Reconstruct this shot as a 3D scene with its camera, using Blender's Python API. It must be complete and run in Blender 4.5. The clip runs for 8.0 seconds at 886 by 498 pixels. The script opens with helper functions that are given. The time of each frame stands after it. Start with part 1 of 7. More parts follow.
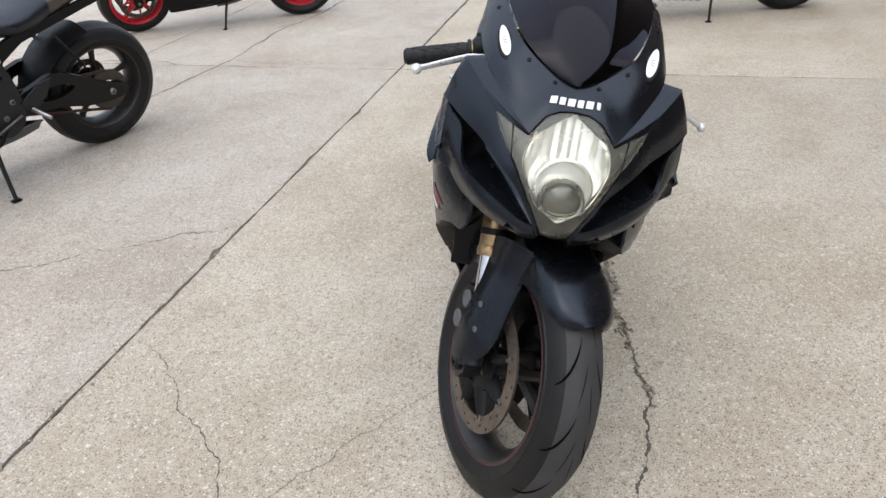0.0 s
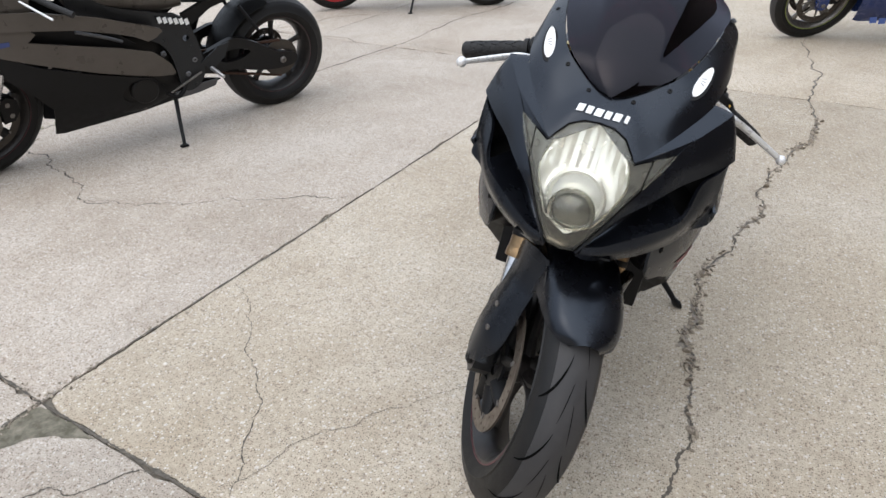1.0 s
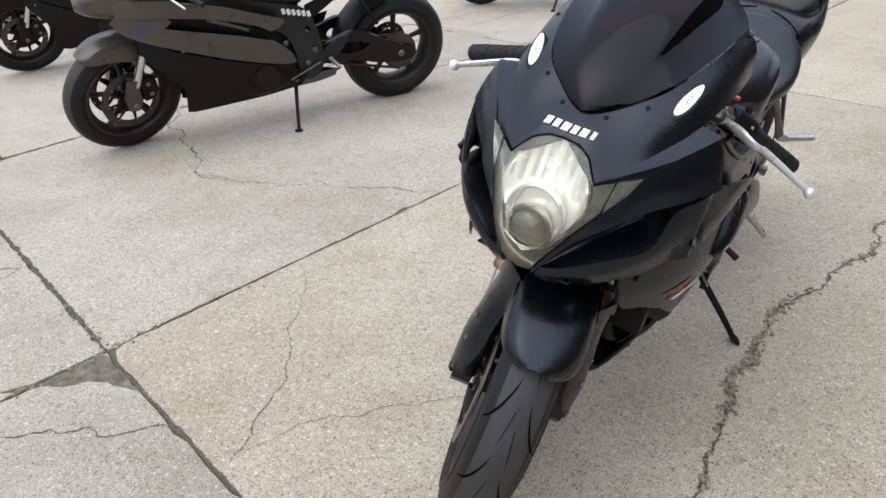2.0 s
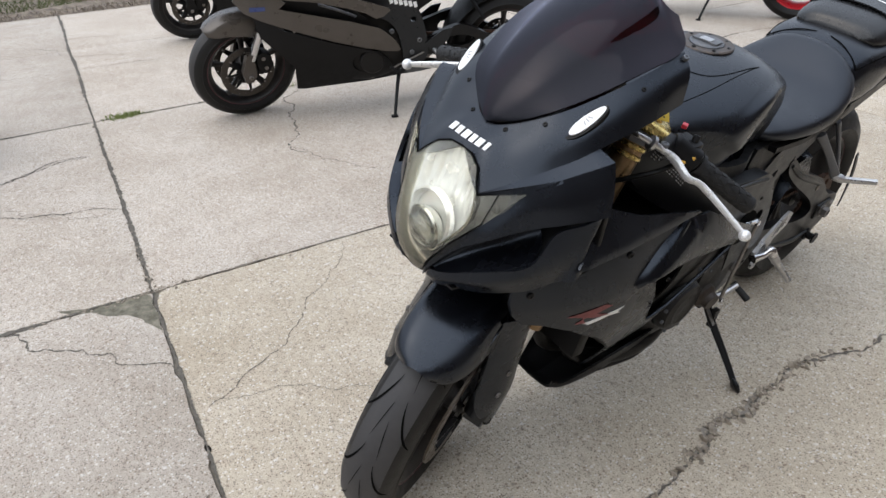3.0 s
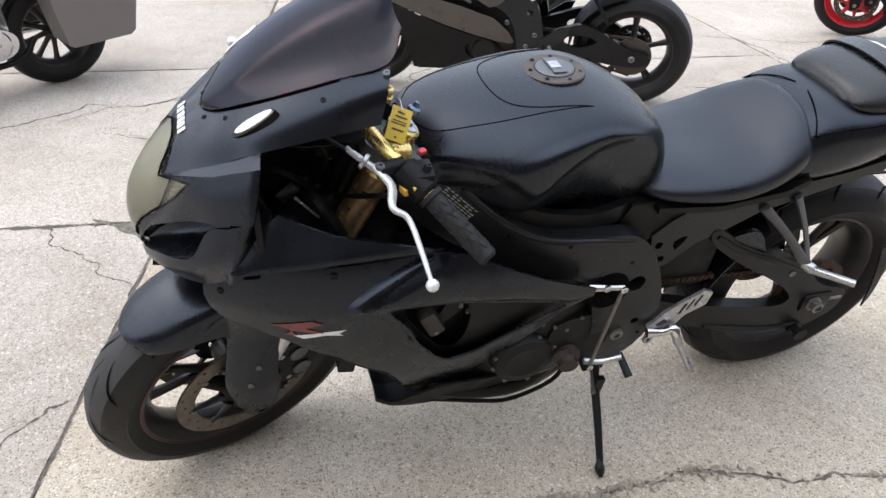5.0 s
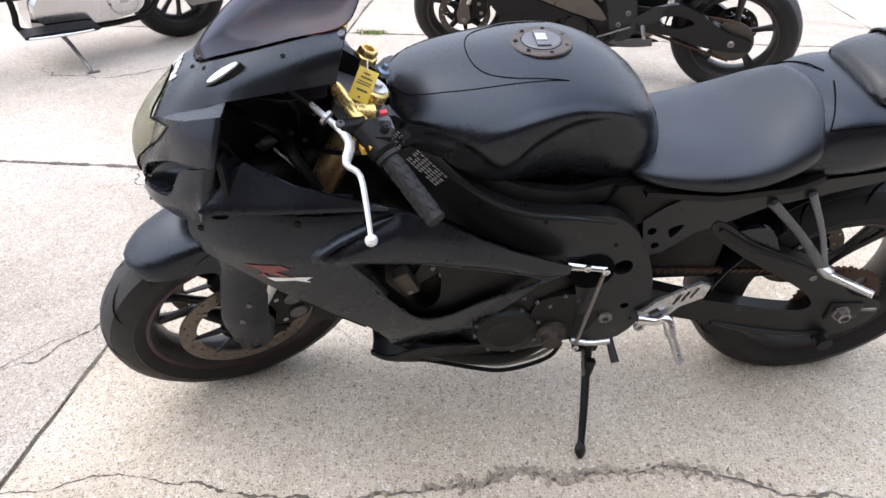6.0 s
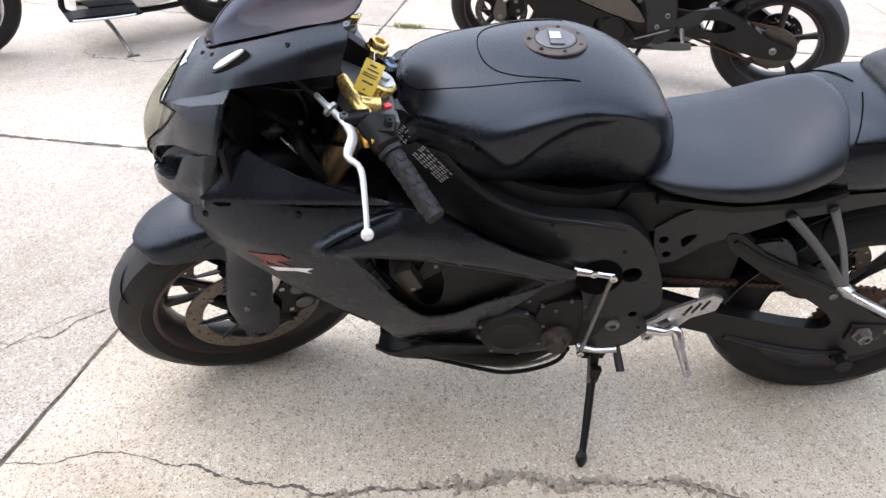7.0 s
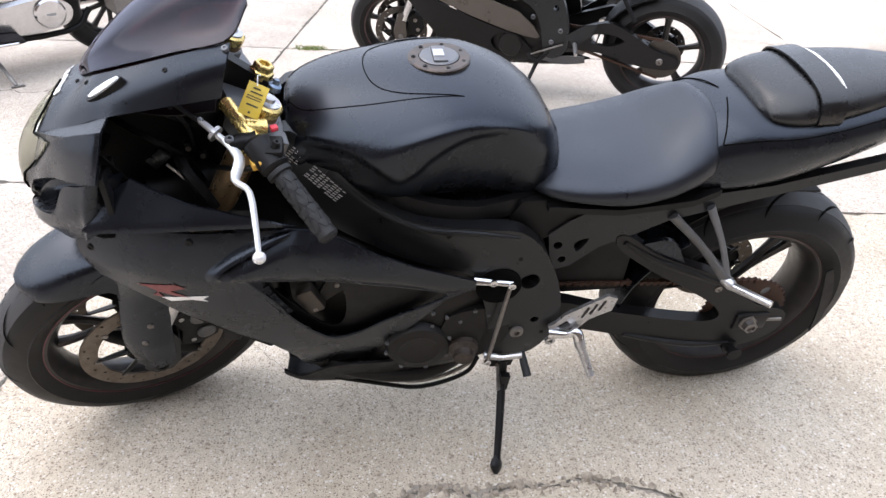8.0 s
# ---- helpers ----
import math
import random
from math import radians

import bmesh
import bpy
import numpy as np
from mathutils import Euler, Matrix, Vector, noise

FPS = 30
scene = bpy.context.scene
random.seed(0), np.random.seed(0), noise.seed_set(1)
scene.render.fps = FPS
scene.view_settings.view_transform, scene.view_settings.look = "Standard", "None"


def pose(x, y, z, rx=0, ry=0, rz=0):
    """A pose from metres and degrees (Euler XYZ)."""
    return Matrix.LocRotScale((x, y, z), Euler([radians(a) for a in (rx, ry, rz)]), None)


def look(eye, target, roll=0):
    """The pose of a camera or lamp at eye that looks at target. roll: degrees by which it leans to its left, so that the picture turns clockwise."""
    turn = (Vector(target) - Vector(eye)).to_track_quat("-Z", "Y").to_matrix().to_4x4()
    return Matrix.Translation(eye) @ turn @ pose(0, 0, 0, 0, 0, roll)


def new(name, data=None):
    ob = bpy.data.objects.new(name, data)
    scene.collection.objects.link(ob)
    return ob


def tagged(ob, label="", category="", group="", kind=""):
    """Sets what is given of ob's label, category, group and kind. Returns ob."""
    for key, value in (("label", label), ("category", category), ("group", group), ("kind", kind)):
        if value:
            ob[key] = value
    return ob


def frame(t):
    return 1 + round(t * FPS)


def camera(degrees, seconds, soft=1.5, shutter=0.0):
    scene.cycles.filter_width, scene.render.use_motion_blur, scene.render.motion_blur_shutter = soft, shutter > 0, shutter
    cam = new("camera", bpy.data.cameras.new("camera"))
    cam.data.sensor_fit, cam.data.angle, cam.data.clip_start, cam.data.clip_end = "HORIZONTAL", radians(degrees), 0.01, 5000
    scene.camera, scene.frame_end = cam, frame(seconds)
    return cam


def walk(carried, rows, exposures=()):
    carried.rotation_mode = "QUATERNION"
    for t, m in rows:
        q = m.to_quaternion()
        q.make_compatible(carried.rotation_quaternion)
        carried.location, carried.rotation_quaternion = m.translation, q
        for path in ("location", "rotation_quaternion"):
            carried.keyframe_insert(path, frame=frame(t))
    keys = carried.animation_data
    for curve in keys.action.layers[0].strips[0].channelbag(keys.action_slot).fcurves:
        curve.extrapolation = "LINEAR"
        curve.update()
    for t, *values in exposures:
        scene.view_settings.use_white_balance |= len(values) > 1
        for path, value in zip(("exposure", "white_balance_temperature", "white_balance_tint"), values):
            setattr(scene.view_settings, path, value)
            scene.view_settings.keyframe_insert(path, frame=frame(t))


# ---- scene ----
cam = camera(65.2, 8.0)
METRES, EYE, TILT, LEAN, TURN = 2.913, 1.5, 0.0, 0.0, 0.0
PATH = [
    (0, (0.114, 0.204, 1.315), (0.001, 1.919, 0.292), -3.7),
    (0.5, (0.268, 0.177, 1.327), (-0.136, 1.835, 0.285), -2.1),
    (1, (0.42, 0.238, 1.303), (-0.183, 1.855, 0.293), -2.3),
    (1.5, (0.564, 0.324, 1.308), (-0.233, 1.846, 0.284), -2.8),
    (1.7, (0.625, 0.361, 1.301), (-0.255, 1.839, 0.282), -3.4),
    (2.8, (1.005, 0.607, 1.291), (-0.274, 1.793, 0.312), -2.8),
    (3, (1.07, 0.677, 1.293), (-0.257, 1.797, 0.3), -2.6),
    (3.5, (1.208, 0.834, 1.285), (-0.213, 1.828, 0.288), -2.4),
    (4, (1.357, 1.026, 1.281), (-0.161, 1.855, 0.277), -0.9),
    (4.5, (1.409, 1.237, 1.267), (-0.176, 1.93, 0.263), -1.0),
    (4.7, (1.415, 1.332, 1.275), (-0.188, 1.974, 0.267), -0.3),
    (5.8, (1.541, 1.678, 1.28), (-0.14, 1.977, 0.237), 0.6),
    (6, (1.548, 1.713, 1.278), (-0.126, 1.936, 0.208), 0.4),
    (6.5, (1.534, 1.746, 1.272), (-0.124, 1.879, 0.162), 0.7),
    (7, (1.539, 1.774, 1.272), (-0.14, 1.897, 0.192), 1.5),
    (7.5, (1.539, 1.802, 1.284), (-0.136, 2.0, 0.21), 2.3),
    (8, (1.556, 1.816, 1.276), (-0.122, 2.164, 0.245), 1.9),
]
walk(cam, [(t, look(eye, target, roll)) for t, eye, target, roll in PATH],
     [(0, 0.40, 6300, 9), (3.0, 0.40, 6290, 9), (3.5, 0.41, 6290, 9), (4.5, 0.58, 6260, 9), (5.8, 1.10, 6230, 13), (7, 1.13, 6230, 13), (8, 1.20, 6230, 13)])
from mathutils.bvhtree import BVHTree
from mathutils.geometry import delaunay_2d_cdt

# ---------------------------------------------------------------- light
world = bpy.data.worlds.new("overcast_sky")
scene.world = world
world.use_nodes = True
wn, wl = world.node_tree.nodes, world.node_tree.links
sky = wn.new("ShaderNodeTexSky")
sky.sky_type, sky.sun_disc = "NISHITA", False
sky.sun_elevation, sky.sun_rotation = radians(58), radians(-150)
sky.air_density, sky.dust_density, sky.ozone_density = 1.0, 6.0, 1.0
veil = wn.new("ShaderNodeMixRGB")
veil.blend_type, veil.inputs[0].default_value, veil.inputs[2].default_value = "MIX", 0.75, (9.2, 9.9, 11.1, 1)
wl.new(sky.outputs[0], veil.inputs[1])
# an overcast dome: brighter overhead than at the horizon
co = wn.new("ShaderNodeTexCoord")
sep = wn.new("ShaderNodeSeparateXYZ")
grade = wn.new("ShaderNodeMapRange")
grade.inputs[1].default_value, grade.inputs[2].default_value, grade.inputs[3].default_value, grade.inputs[4].default_value = 0.0, 1.0, 0.58, 1.58
dome = wn.new("ShaderNodeMixRGB")
dome.blend_type, dome.inputs[0].default_value = "MULTIPLY", 1.0
wl.new(co.outputs["Generated"], sep.inputs[0])
wl.new(sep.outputs[2], grade.inputs[0])
wl.new(veil.outputs[0], dome.inputs[1])
wl.new(grade.outputs[0], dome.inputs[2])
wl.new(dome.outputs[0], wn["Background"].inputs[0])
wn["Background"].inputs[1].default_value = 0.105
sun = new("sun", bpy.data.lights.new("sun", "SUN"))
sun.data.energy, sun.data.angle, sun.data.color = 0.85, radians(84), (1.0, 0.945, 0.86)
sun.matrix_world = look((1.5, -2, 6), (0, 2, 0))


# ---------------------------------------------------------------- materials
def mat(name, base, rough=0.5, metal=0.0, tint=None, scale=40.0, amount=0.35, bump=0.0, fine=0.0, fine_scale=600.0, coat=0.0, spec=0.5, spread=0.12, sheen=(1, 1, 1)):
    """A surface with broad wear (scale, towards tint), fine grain and relief."""
    m = bpy.data.materials.new(name)
    m.use_nodes = True
    n, l = m.node_tree.nodes, m.node_tree.links
    b = n["Principled BSDF"]
    b.inputs["Metallic"].default_value, b.inputs["Roughness"].default_value = metal, rough
    b.inputs["Specular Tint"].default_value = (*sheen, 1)
    b.inputs["Coat Weight"].default_value, b.inputs["Specular IOR Level"].default_value = coat, spec
    co = n.new("ShaderNodeTexCoord")
    t1 = n.new("ShaderNodeTexNoise")
    t1.inputs["Scale"].default_value, t1.inputs["Detail"].default_value, t1.inputs["Roughness"].default_value = scale, 6, 0.65
    l.new(co.outputs["Object"], t1.inputs["Vector"])
    ramp = n.new("ShaderNodeValToRGB")
    ramp.color_ramp.elements[0].position, ramp.color_ramp.elements[1].position = 0.4, 0.72
    ramp.color_ramp.elements[0].color = (0, 0, 0, 1)
    ramp.color_ramp.elements[1].color = (amount, amount, amount, 1)
    l.new(t1.outputs["Fac"], ramp.inputs[0])
    mix = n.new("ShaderNodeMixRGB")
    mix.inputs[1].default_value = (*base, 1)
    mix.inputs[2].default_value = (*(tint or [c * 1.7 + 0.01 for c in base]), 1)
    l.new(ramp.outputs[0], mix.inputs[0])
    l.new(mix.outputs[0], b.inputs["Base Color"])
    r = n.new("ShaderNodeMapRange")
    r.inputs[1].default_value, r.inputs[2].default_value = 0.3, 0.75
    r.inputs[3].default_value, r.inputs[4].default_value = max(0.02, rough - spread), min(1, rough + spread)
    l.new(t1.outputs["Fac"], r.inputs[0])
    l.new(r.outputs[0], b.inputs["Roughness"])
    if bump or fine:
        t2 = n.new("ShaderNodeTexNoise")
        t2.inputs["Scale"].default_value, t2.inputs["Detail"].default_value = fine_scale, 3
        l.new(co.outputs["Object"], t2.inputs["Vector"])
        bp = n.new("ShaderNodeBump")
        bp.inputs["Strength"].default_value, bp.inputs["Distance"].default_value = max(bump, fine), 0.001
        l.new(t2.outputs["Fac"], bp.inputs["Height"])
        l.new(bp.outputs[0], b.inputs["Normal"])
    return m


def clear(name, tint, gloss=0.06, rough=0.03, haze=0.0, haze_colour=(0.7, 0.68, 0.5), sheen=(1, 1, 1), ior=1.45):
    """A thin clear or smoked sheet: what is behind shows through the tint, with a shine over it."""
    m = bpy.data.materials.new(name)
    m.use_nodes = True
    n, l = m.node_tree.nodes, m.node_tree.links
    n.remove(n["Principled BSDF"])
    tr, gl, mx, fr = n.new("ShaderNodeBsdfTransparent"), n.new("ShaderNodeBsdfGlossy"), n.new("ShaderNodeMixShader"), n.new("ShaderNodeFresnel")
    add = n.new("ShaderNodeMath")
    add.operation, add.inputs[1].default_value, add.use_clamp = "ADD", gloss, True
    tr.inputs[0].default_value, gl.inputs["Roughness"].default_value = (*tint, 1), rough
    gl.inputs["Color"].default_value = (*sheen, 1)
    fr.inputs[0].default_value = ior
    l.new(fr.outputs[0], add.inputs[0])
    l.new(add.outputs[0], mx.inputs[0])
    l.new(tr.outputs[0], mx.inputs[1])
    l.new(gl.outputs[0], mx.inputs[2])
    if haze:
        df, m2 = n.new("ShaderNodeBsdfDiffuse"), n.new("ShaderNodeMixShader")
        df.inputs[0].default_value, m2.inputs[0].default_value = (*haze_colour, 1), haze
        l.new(mx.outputs[0], m2.inputs[1])
        l.new(df.outputs[0], m2.inputs[2])
        mx = m2
    l.new(mx.outputs[0], n["Material Output"].inputs[0])
    return m


SATIN = mat("satin_black_paint", (0.0026, 0.0029, 0.0042), 0.28, 0.0, (0.0065, 0.007, 0.0088), 9, 0.6, fine=0.05, fine_scale=900, spread=0.07, spec=0.47, sheen=(0.75, 0.845, 1.0))
PLASTIC = mat("black_plastic", (0.0050, 0.0050, 0.0055), 0.48, 0.0, (0.007, 0.0063, 0.006), 30, 0.5, fine=0.15, spec=0.20)
FRAME = mat("satin_black_frame", (0.0068, 0.0067, 0.0072), 0.36, 0.0, (0.012, 0.011, 0.0105), 22, 0.55, fine=0.12, spec=0.40, sheen=(0.88, 0.94, 1.0))
SWING = mat("worn_black_swingarm", (0.005, 0.005, 0.0056), 0.38, 0.0, (0.010, 0.009, 0.008), 14, 0.6, fine=0.1, spec=0.24)
ENGINE = mat("dark_engine_casting", (0.006, 0.0056, 0.0055), 0.45, 0.1, (0.009, 0.0075, 0.0065), 35, 0.6, spec=0.28, bump=0.3, fine_scale=250)
RUBBER = mat("tyre_rubber", (0.0055, 0.0053, 0.0054), 0.55, 0.0, (0.014, 0.013, 0.0122), 18, 0.6, spec=0.3, fine=0.25, fine_scale=500)
TREAD = mat("scrubbed_tread_rubber", (0.026, 0.025, 0.0255), 0.7, 0.0, (0.05, 0.047, 0.046), 25, 0.7, fine=0.4, fine_scale=450)
# near-black that stands in for the shade in grooves, seams and recesses
GROOVE = mat("groove_shade", (0.002, 0.002, 0.002), 0.95, spec=0.05)
GRIP = mat("grip_rubber", (0.011, 0.011, 0.0115), 0.62, 0.0, (0.026, 0.025, 0.024), 50, 0.4, fine=0.3, spec=0.3)
VINYL = mat("black_seat_vinyl", (0.0062, 0.0068, 0.009), 0.37, 0.0, (0.015, 0.0156, 0.0185), 14, 0.5, bump=0.25, fine_scale=1100, spec=0.5, sheen=(0.80, 0.87, 1.0))
PAD = mat("glossy_black_vinyl", (0.005, 0.005, 0.0055), 0.3, 0.0, (0.02, 0.02, 0.022), 20, 0.4, bump=0.12, fine_scale=1000)
RIM = mat("black_rim", (0.014, 0.013, 0.013), 0.4, 0.2, (0.05, 0.04, 0.035), 30, 0.5)
REDLINE = mat("dull_red_pinstripe", (0.07, 0.010, 0.018), 0.45)
DISC = mat("brake_disc_steel", (0.17, 0.145, 0.12), 0.42, 0.75, (0.10, 0.07, 0.05), 45, 0.7)
DARKDISC = mat("dull_dark_disc", (0.05, 0.045, 0.04), 0.45, 0.6, (0.09, 0.07, 0.055), 45, 0.6)
GOLD = mat("gold_anodised", (0.72, 0.55, 0.20), 0.26, 0.75, (0.52, 0.39, 0.15), 60, 0.6)
BRONZE = mat("bronze_fork_tube", (0.30, 0.20, 0.105), 0.34, 0.75, (0.1, 0.07, 0.04), 50, 0.6)
CHROME = mat("chrome", (0.62, 0.62, 0.63), 0.16, 1.0, (0.4, 0.4, 0.4), 60, 0.4, spread=0.06)
ALLOY = mat("brushed_alloy", (0.50, 0.50, 0.51), 0.34, 0.9, (0.28, 0.27, 0.26), 70, 0.6)
GREYALLOY = mat("grey_alloy", (0.11, 0.115, 0.125), 0.5, 0.55, (0.2, 0.19, 0.18), 40, 0.5)
SILVER = mat("silver_lever_paint", (0.72, 0.72, 0.72), 0.33, 0.35, (0.5, 0.5, 0.5), 60, 0.4)
WHITE = mat("white_decal", (0.78, 0.78, 0.77), 0.45, 0.0, (0.6, 0.6, 0.6), 60, 0.3)
RED = mat("faded_red_decal", (0.19, 0.045, 0.045), 0.55, 0.0, (0.12, 0.04, 0.04), 90, 0.6)
YELLOW = mat("yellow_tag", (0.66, 0.47, 0.045), 0.5, 0.0, (0.75, 0.6, 0.15), 80, 0.4)
INK = mat("tag_ink", (0.05, 0.045, 0.03), 0.7)
LABELINK = mat("pale_label_ink", (0.27, 0.265, 0.26), 0.6)
SWITCHRED = mat("red_switch", (0.55, 0.03, 0.05), 0.4)
AMBER = mat("yellow_switch", (0.62, 0.36, 0.05), 0.4)
CHAIN = mat("rusty_chain", (0.035, 0.017, 0.010), 0.7, 0.3, (0.08, 0.034, 0.018), 120, 0.8)
STEEL = mat("dull_steel", (0.22, 0.21, 0.20), 0.42, 0.8, (0.1, 0.07, 0.05), 60, 0.6)
REFLECTOR = mat("lamp_reflector", (0.93, 0.935, 0.93), 0.24, 0.55, (0.84, 0.84, 0.80), 25, 0.5)
LENSRING = mat("lamp_chrome_ring", (0.52, 0.52, 0.48), 0.24, 1.0)
BEZEL = mat("lamp_bezel_grey", (0.20, 0.20, 0.19), 0.34, 0.3, (0.05, 0.05, 0.048), 30, 0.5)
BULB = clear("projector_glass", (0.60, 0.61, 0.57), 0.06)
LAMPGLASS = clear("yellowed_lamp_lens", (0.985, 0.98, 0.95), 0.0, 0.10, 0.04, (0.92, 0.90, 0.79), (1.0, 0.98, 0.90), 1.24)
SMOKE = clear("smoked_windscreen", (0.13, 0.042, 0.055), 0.0, 0.04, sheen=(0.82, 0.82, 0.95), ior=1.33)
GREYPAINT = mat("matt_grey_brown_paint", (0.068, 0.058, 0.049), 0.34, 0.25, (0.105, 0.092, 0.08), 8, 0.5)
REDPAINT = mat("bright_red_wheel_paint", (0.50, 0.015, 0.025), 0.35, 0.0, (0.3, 0.02, 0.02), 30, 0.4)
BLUEPAINT = mat("dark_blue_paint", (0.012, 0.03, 0.13), 0.3, 0.1, (0.02, 0.045, 0.17), 12, 0.4, coat=0.5)
GREENLINE = mat("lime_rim_stripe", (0.28, 0.36, 0.05), 0.5)
BAGPAINT = mat("taupe_saddlebag_paint", (0.155, 0.14, 0.13), 0.38, 0.1, (0.19, 0.175, 0.165), 6, 0.4)


# ---------------------------------------------------------------- mesh helpers
def part(name, bm, material, parent, label="", xf=None, sharp=32.0):
    """One mesh object under its thing or under a part."""
    if xf is not None:
        bm.transform(xf)
    bmesh.ops.recalc_face_normals(bm, faces=bm.faces[:])
    for fc in bm.faces:
        fc.smooth = True
    lim = radians(sharp)
    for e in bm.edges:
        e.smooth = len(e.link_faces) == 2 and e.calc_face_angle(0.0) < lim
    me = bpy.data.meshes.new(name)
    bm.to_mesh(me)
    bm.free()
    me.materials.append(material)
    ob = new(name, me)
    ob.parent = parent
    return tagged(ob, label)


def B():
    return bmesh.new()


def curve(P, n=5, closed=False):
    """A smooth line through the points."""
    P = [np.array(p, float) for p in P]
    k, out = len(P), []
    if k < 3 and not closed:
        return [P[0] + (P[-1] - P[0]) * i / n for i in range(n + 1)]
    for i in range(k if closed else k - 1):
        p1, p2 = P[i], P[(i + 1) % k]
        p0 = P[i - 1] if closed or i else 2 * p1 - p2
        p3 = P[(i + 2) % k] if closed or i + 2 < k else 2 * p2 - p1
        for j in range(n):
            s = j / n
            out.append(0.5 * (2 * p1 + (p2 - p0) * s + (2 * p0 - 5 * p1 + 4 * p2 - p3) * s * s + (3 * p1 - p0 - 3 * p2 + p3) * s ** 3))
    if not closed:
        out.append(P[-1])
    return out


def dense(rows, n, m):
    rows = [curve(r, m) for r in rows]
    cols = [curve([r[j] for r in rows], n) for j in range(len(rows[0]))]
    return [[c[i] for c in cols] for i in range(len(cols[0]))]


def sheet(bm, rows, n=4, m=4, thick=0.004, mirror=False, side=1):
    """A curved panel through a net of points, with thickness."""
    for sy in ((1, -1) if mirror else (side,)):
        G = [[Vector((p[0], sy * p[1], p[2])) for p in r] for r in dense(rows, n, m)]
        a, b = len(G), len(G[0])
        N = [[None] * b for _ in range(a)]
        for i in range(a):
            for j in range(b):
                du = G[min(i + 1, a - 1)][j] - G[max(i - 1, 0)][j]
                dv = G[i][min(j + 1, b - 1)] - G[i][max(j - 1, 0)]
                N[i][j] = du.cross(dv).normalized()
        top = [[bm.verts.new(p) for p in r] for r in G]
        low = [[bm.verts.new(G[i][j] - N[i][j] * thick * sy) for j in range(b)] for i in range(a)]
        for i in range(a - 1):
            for j in range(b - 1):
                bm.faces.new((top[i][j], top[i][j + 1], top[i + 1][j + 1], top[i + 1][j]))
                bm.faces.new((low[i][j], low[i + 1][j], low[i + 1][j + 1], low[i][j + 1]))
        rim = [(0, j) for j in range(b)] + [(i, b - 1) for i in range(1, a)] + [(a - 1, j) for j in range(b - 2, -1, -1)] + [(i, 0) for i in range(a - 2, 0, -1)]
        for (i, j), (k, q) in zip(rim, rim[1:] + rim[:1]):
            bm.faces.new((top[i][j], low[i][j], low[k][q], top[k][q]))
    if mirror:
        bmesh.ops.remove_doubles(bm, verts=bm.verts[:], dist=1e-5)
    return bm


def loft(bm, secs, n=5, m=4):
    """A solid through half sections: (x, [(y, z) from the top middle down to the bottom middle])."""
    rings = []
    for x, half in secs:
        pts = [(x, y, z) for y, z in half]
        rings.append(pts + [(x, -y, z) for y, z in half[-2:0:-1]])
    k = len(rings[0])
    fine = [curve(r, m, True) for r in rings]
    cols = [curve([r[j] for r in fine], n) for j in range(k * m)]
    R = [[bm.verts.new(c[i]) for c in cols] for i in range(len(cols[0]))]
    for a, b in zip(R, R[1:]):
        for j in range(len(a)):
            bm.faces.new((a[j], a[(j + 1) % len(a)], b[(j + 1) % len(a)], b[j]))
    bm.faces.new(R[0])
    bm.faces.new(R[-1])
    return bm


def tube(bm, P, r, seg=10, n=0, flat=1.0):
    """A round bar along the points; r: one radius, or one for each point."""
    if n:
        rr = list(r) if isinstance(r, (list, tuple)) else [r] * len(P)
        Q = curve([(*p, q) for p, q in zip(P, rr)], n)
        P, r = [q[:3] for q in Q], [float(q[3]) for q in Q]
    P = [Vector(p) for p in P]
    r = r if isinstance(r, (list, tuple)) else [r] * len(P)
    rings, side = [], None
    for i, p in enumerate(P):
        d = (P[min(i + 1, len(P) - 1)] - P[max(i - 1, 0)]).normalized()
        side = d.orthogonal().normalized() if side is None else (side - d * side.dot(d)).normalized()
        o = d.cross(side)
        rings.append([bm.verts.new(p + float(r[i]) * (side * math.cos(2 * math.pi * k / seg) + flat * o * math.sin(2 * math.pi * k / seg))) for k in range(seg)])
    for a, b in zip(rings, rings[1:]):
        for k in range(seg):
            bm.faces.new((a[k], a[(k + 1) % seg], b[(k + 1) % seg], b[k]))
    bm.faces.new(rings[0])
    bm.faces.new(rings[-1])
    return bm


def lathe(bm, prof, c, axis, seg=32, closed=False):
    """Turned round an axis through c: (radius, place along the axis)."""
    c, ax = Vector(c), Vector(axis).normalized()
    s = ax.orthogonal().normalized()
    o = ax.cross(s)
    rings = []
    for r, h in prof:
        r = max(r, 1e-4)
        rings.append([bm.verts.new(c + ax * h + r * (s * math.cos(2 * math.pi * k / seg) + o * math.sin(2 * math.pi * k / seg))) for k in range(seg)])
    for a, b in zip(rings, rings[1:] + (rings[:1] if closed else [])):
        for k in range(seg):
            bm.faces.new((a[k], a[(k + 1) % seg], b[(k + 1) % seg], b[k]))
    if not closed:
        bm.faces.new(rings[0])
        bm.faces.new(rings[-1])
    return bm


def inside(pts, poly):
    x, y = pts[:, 0], pts[:, 1]
    hit = np.zeros(len(pts), bool)
    for (x0, y0), (x1, y1) in zip(poly, np.roll(poly, -1, 0)):
        if y0 != y1:
            hit ^= ((y0 > y) != (y1 > y)) & (x < (x1 - x0) * (y - y0) / (y1 - y0) + x0)
    return hit


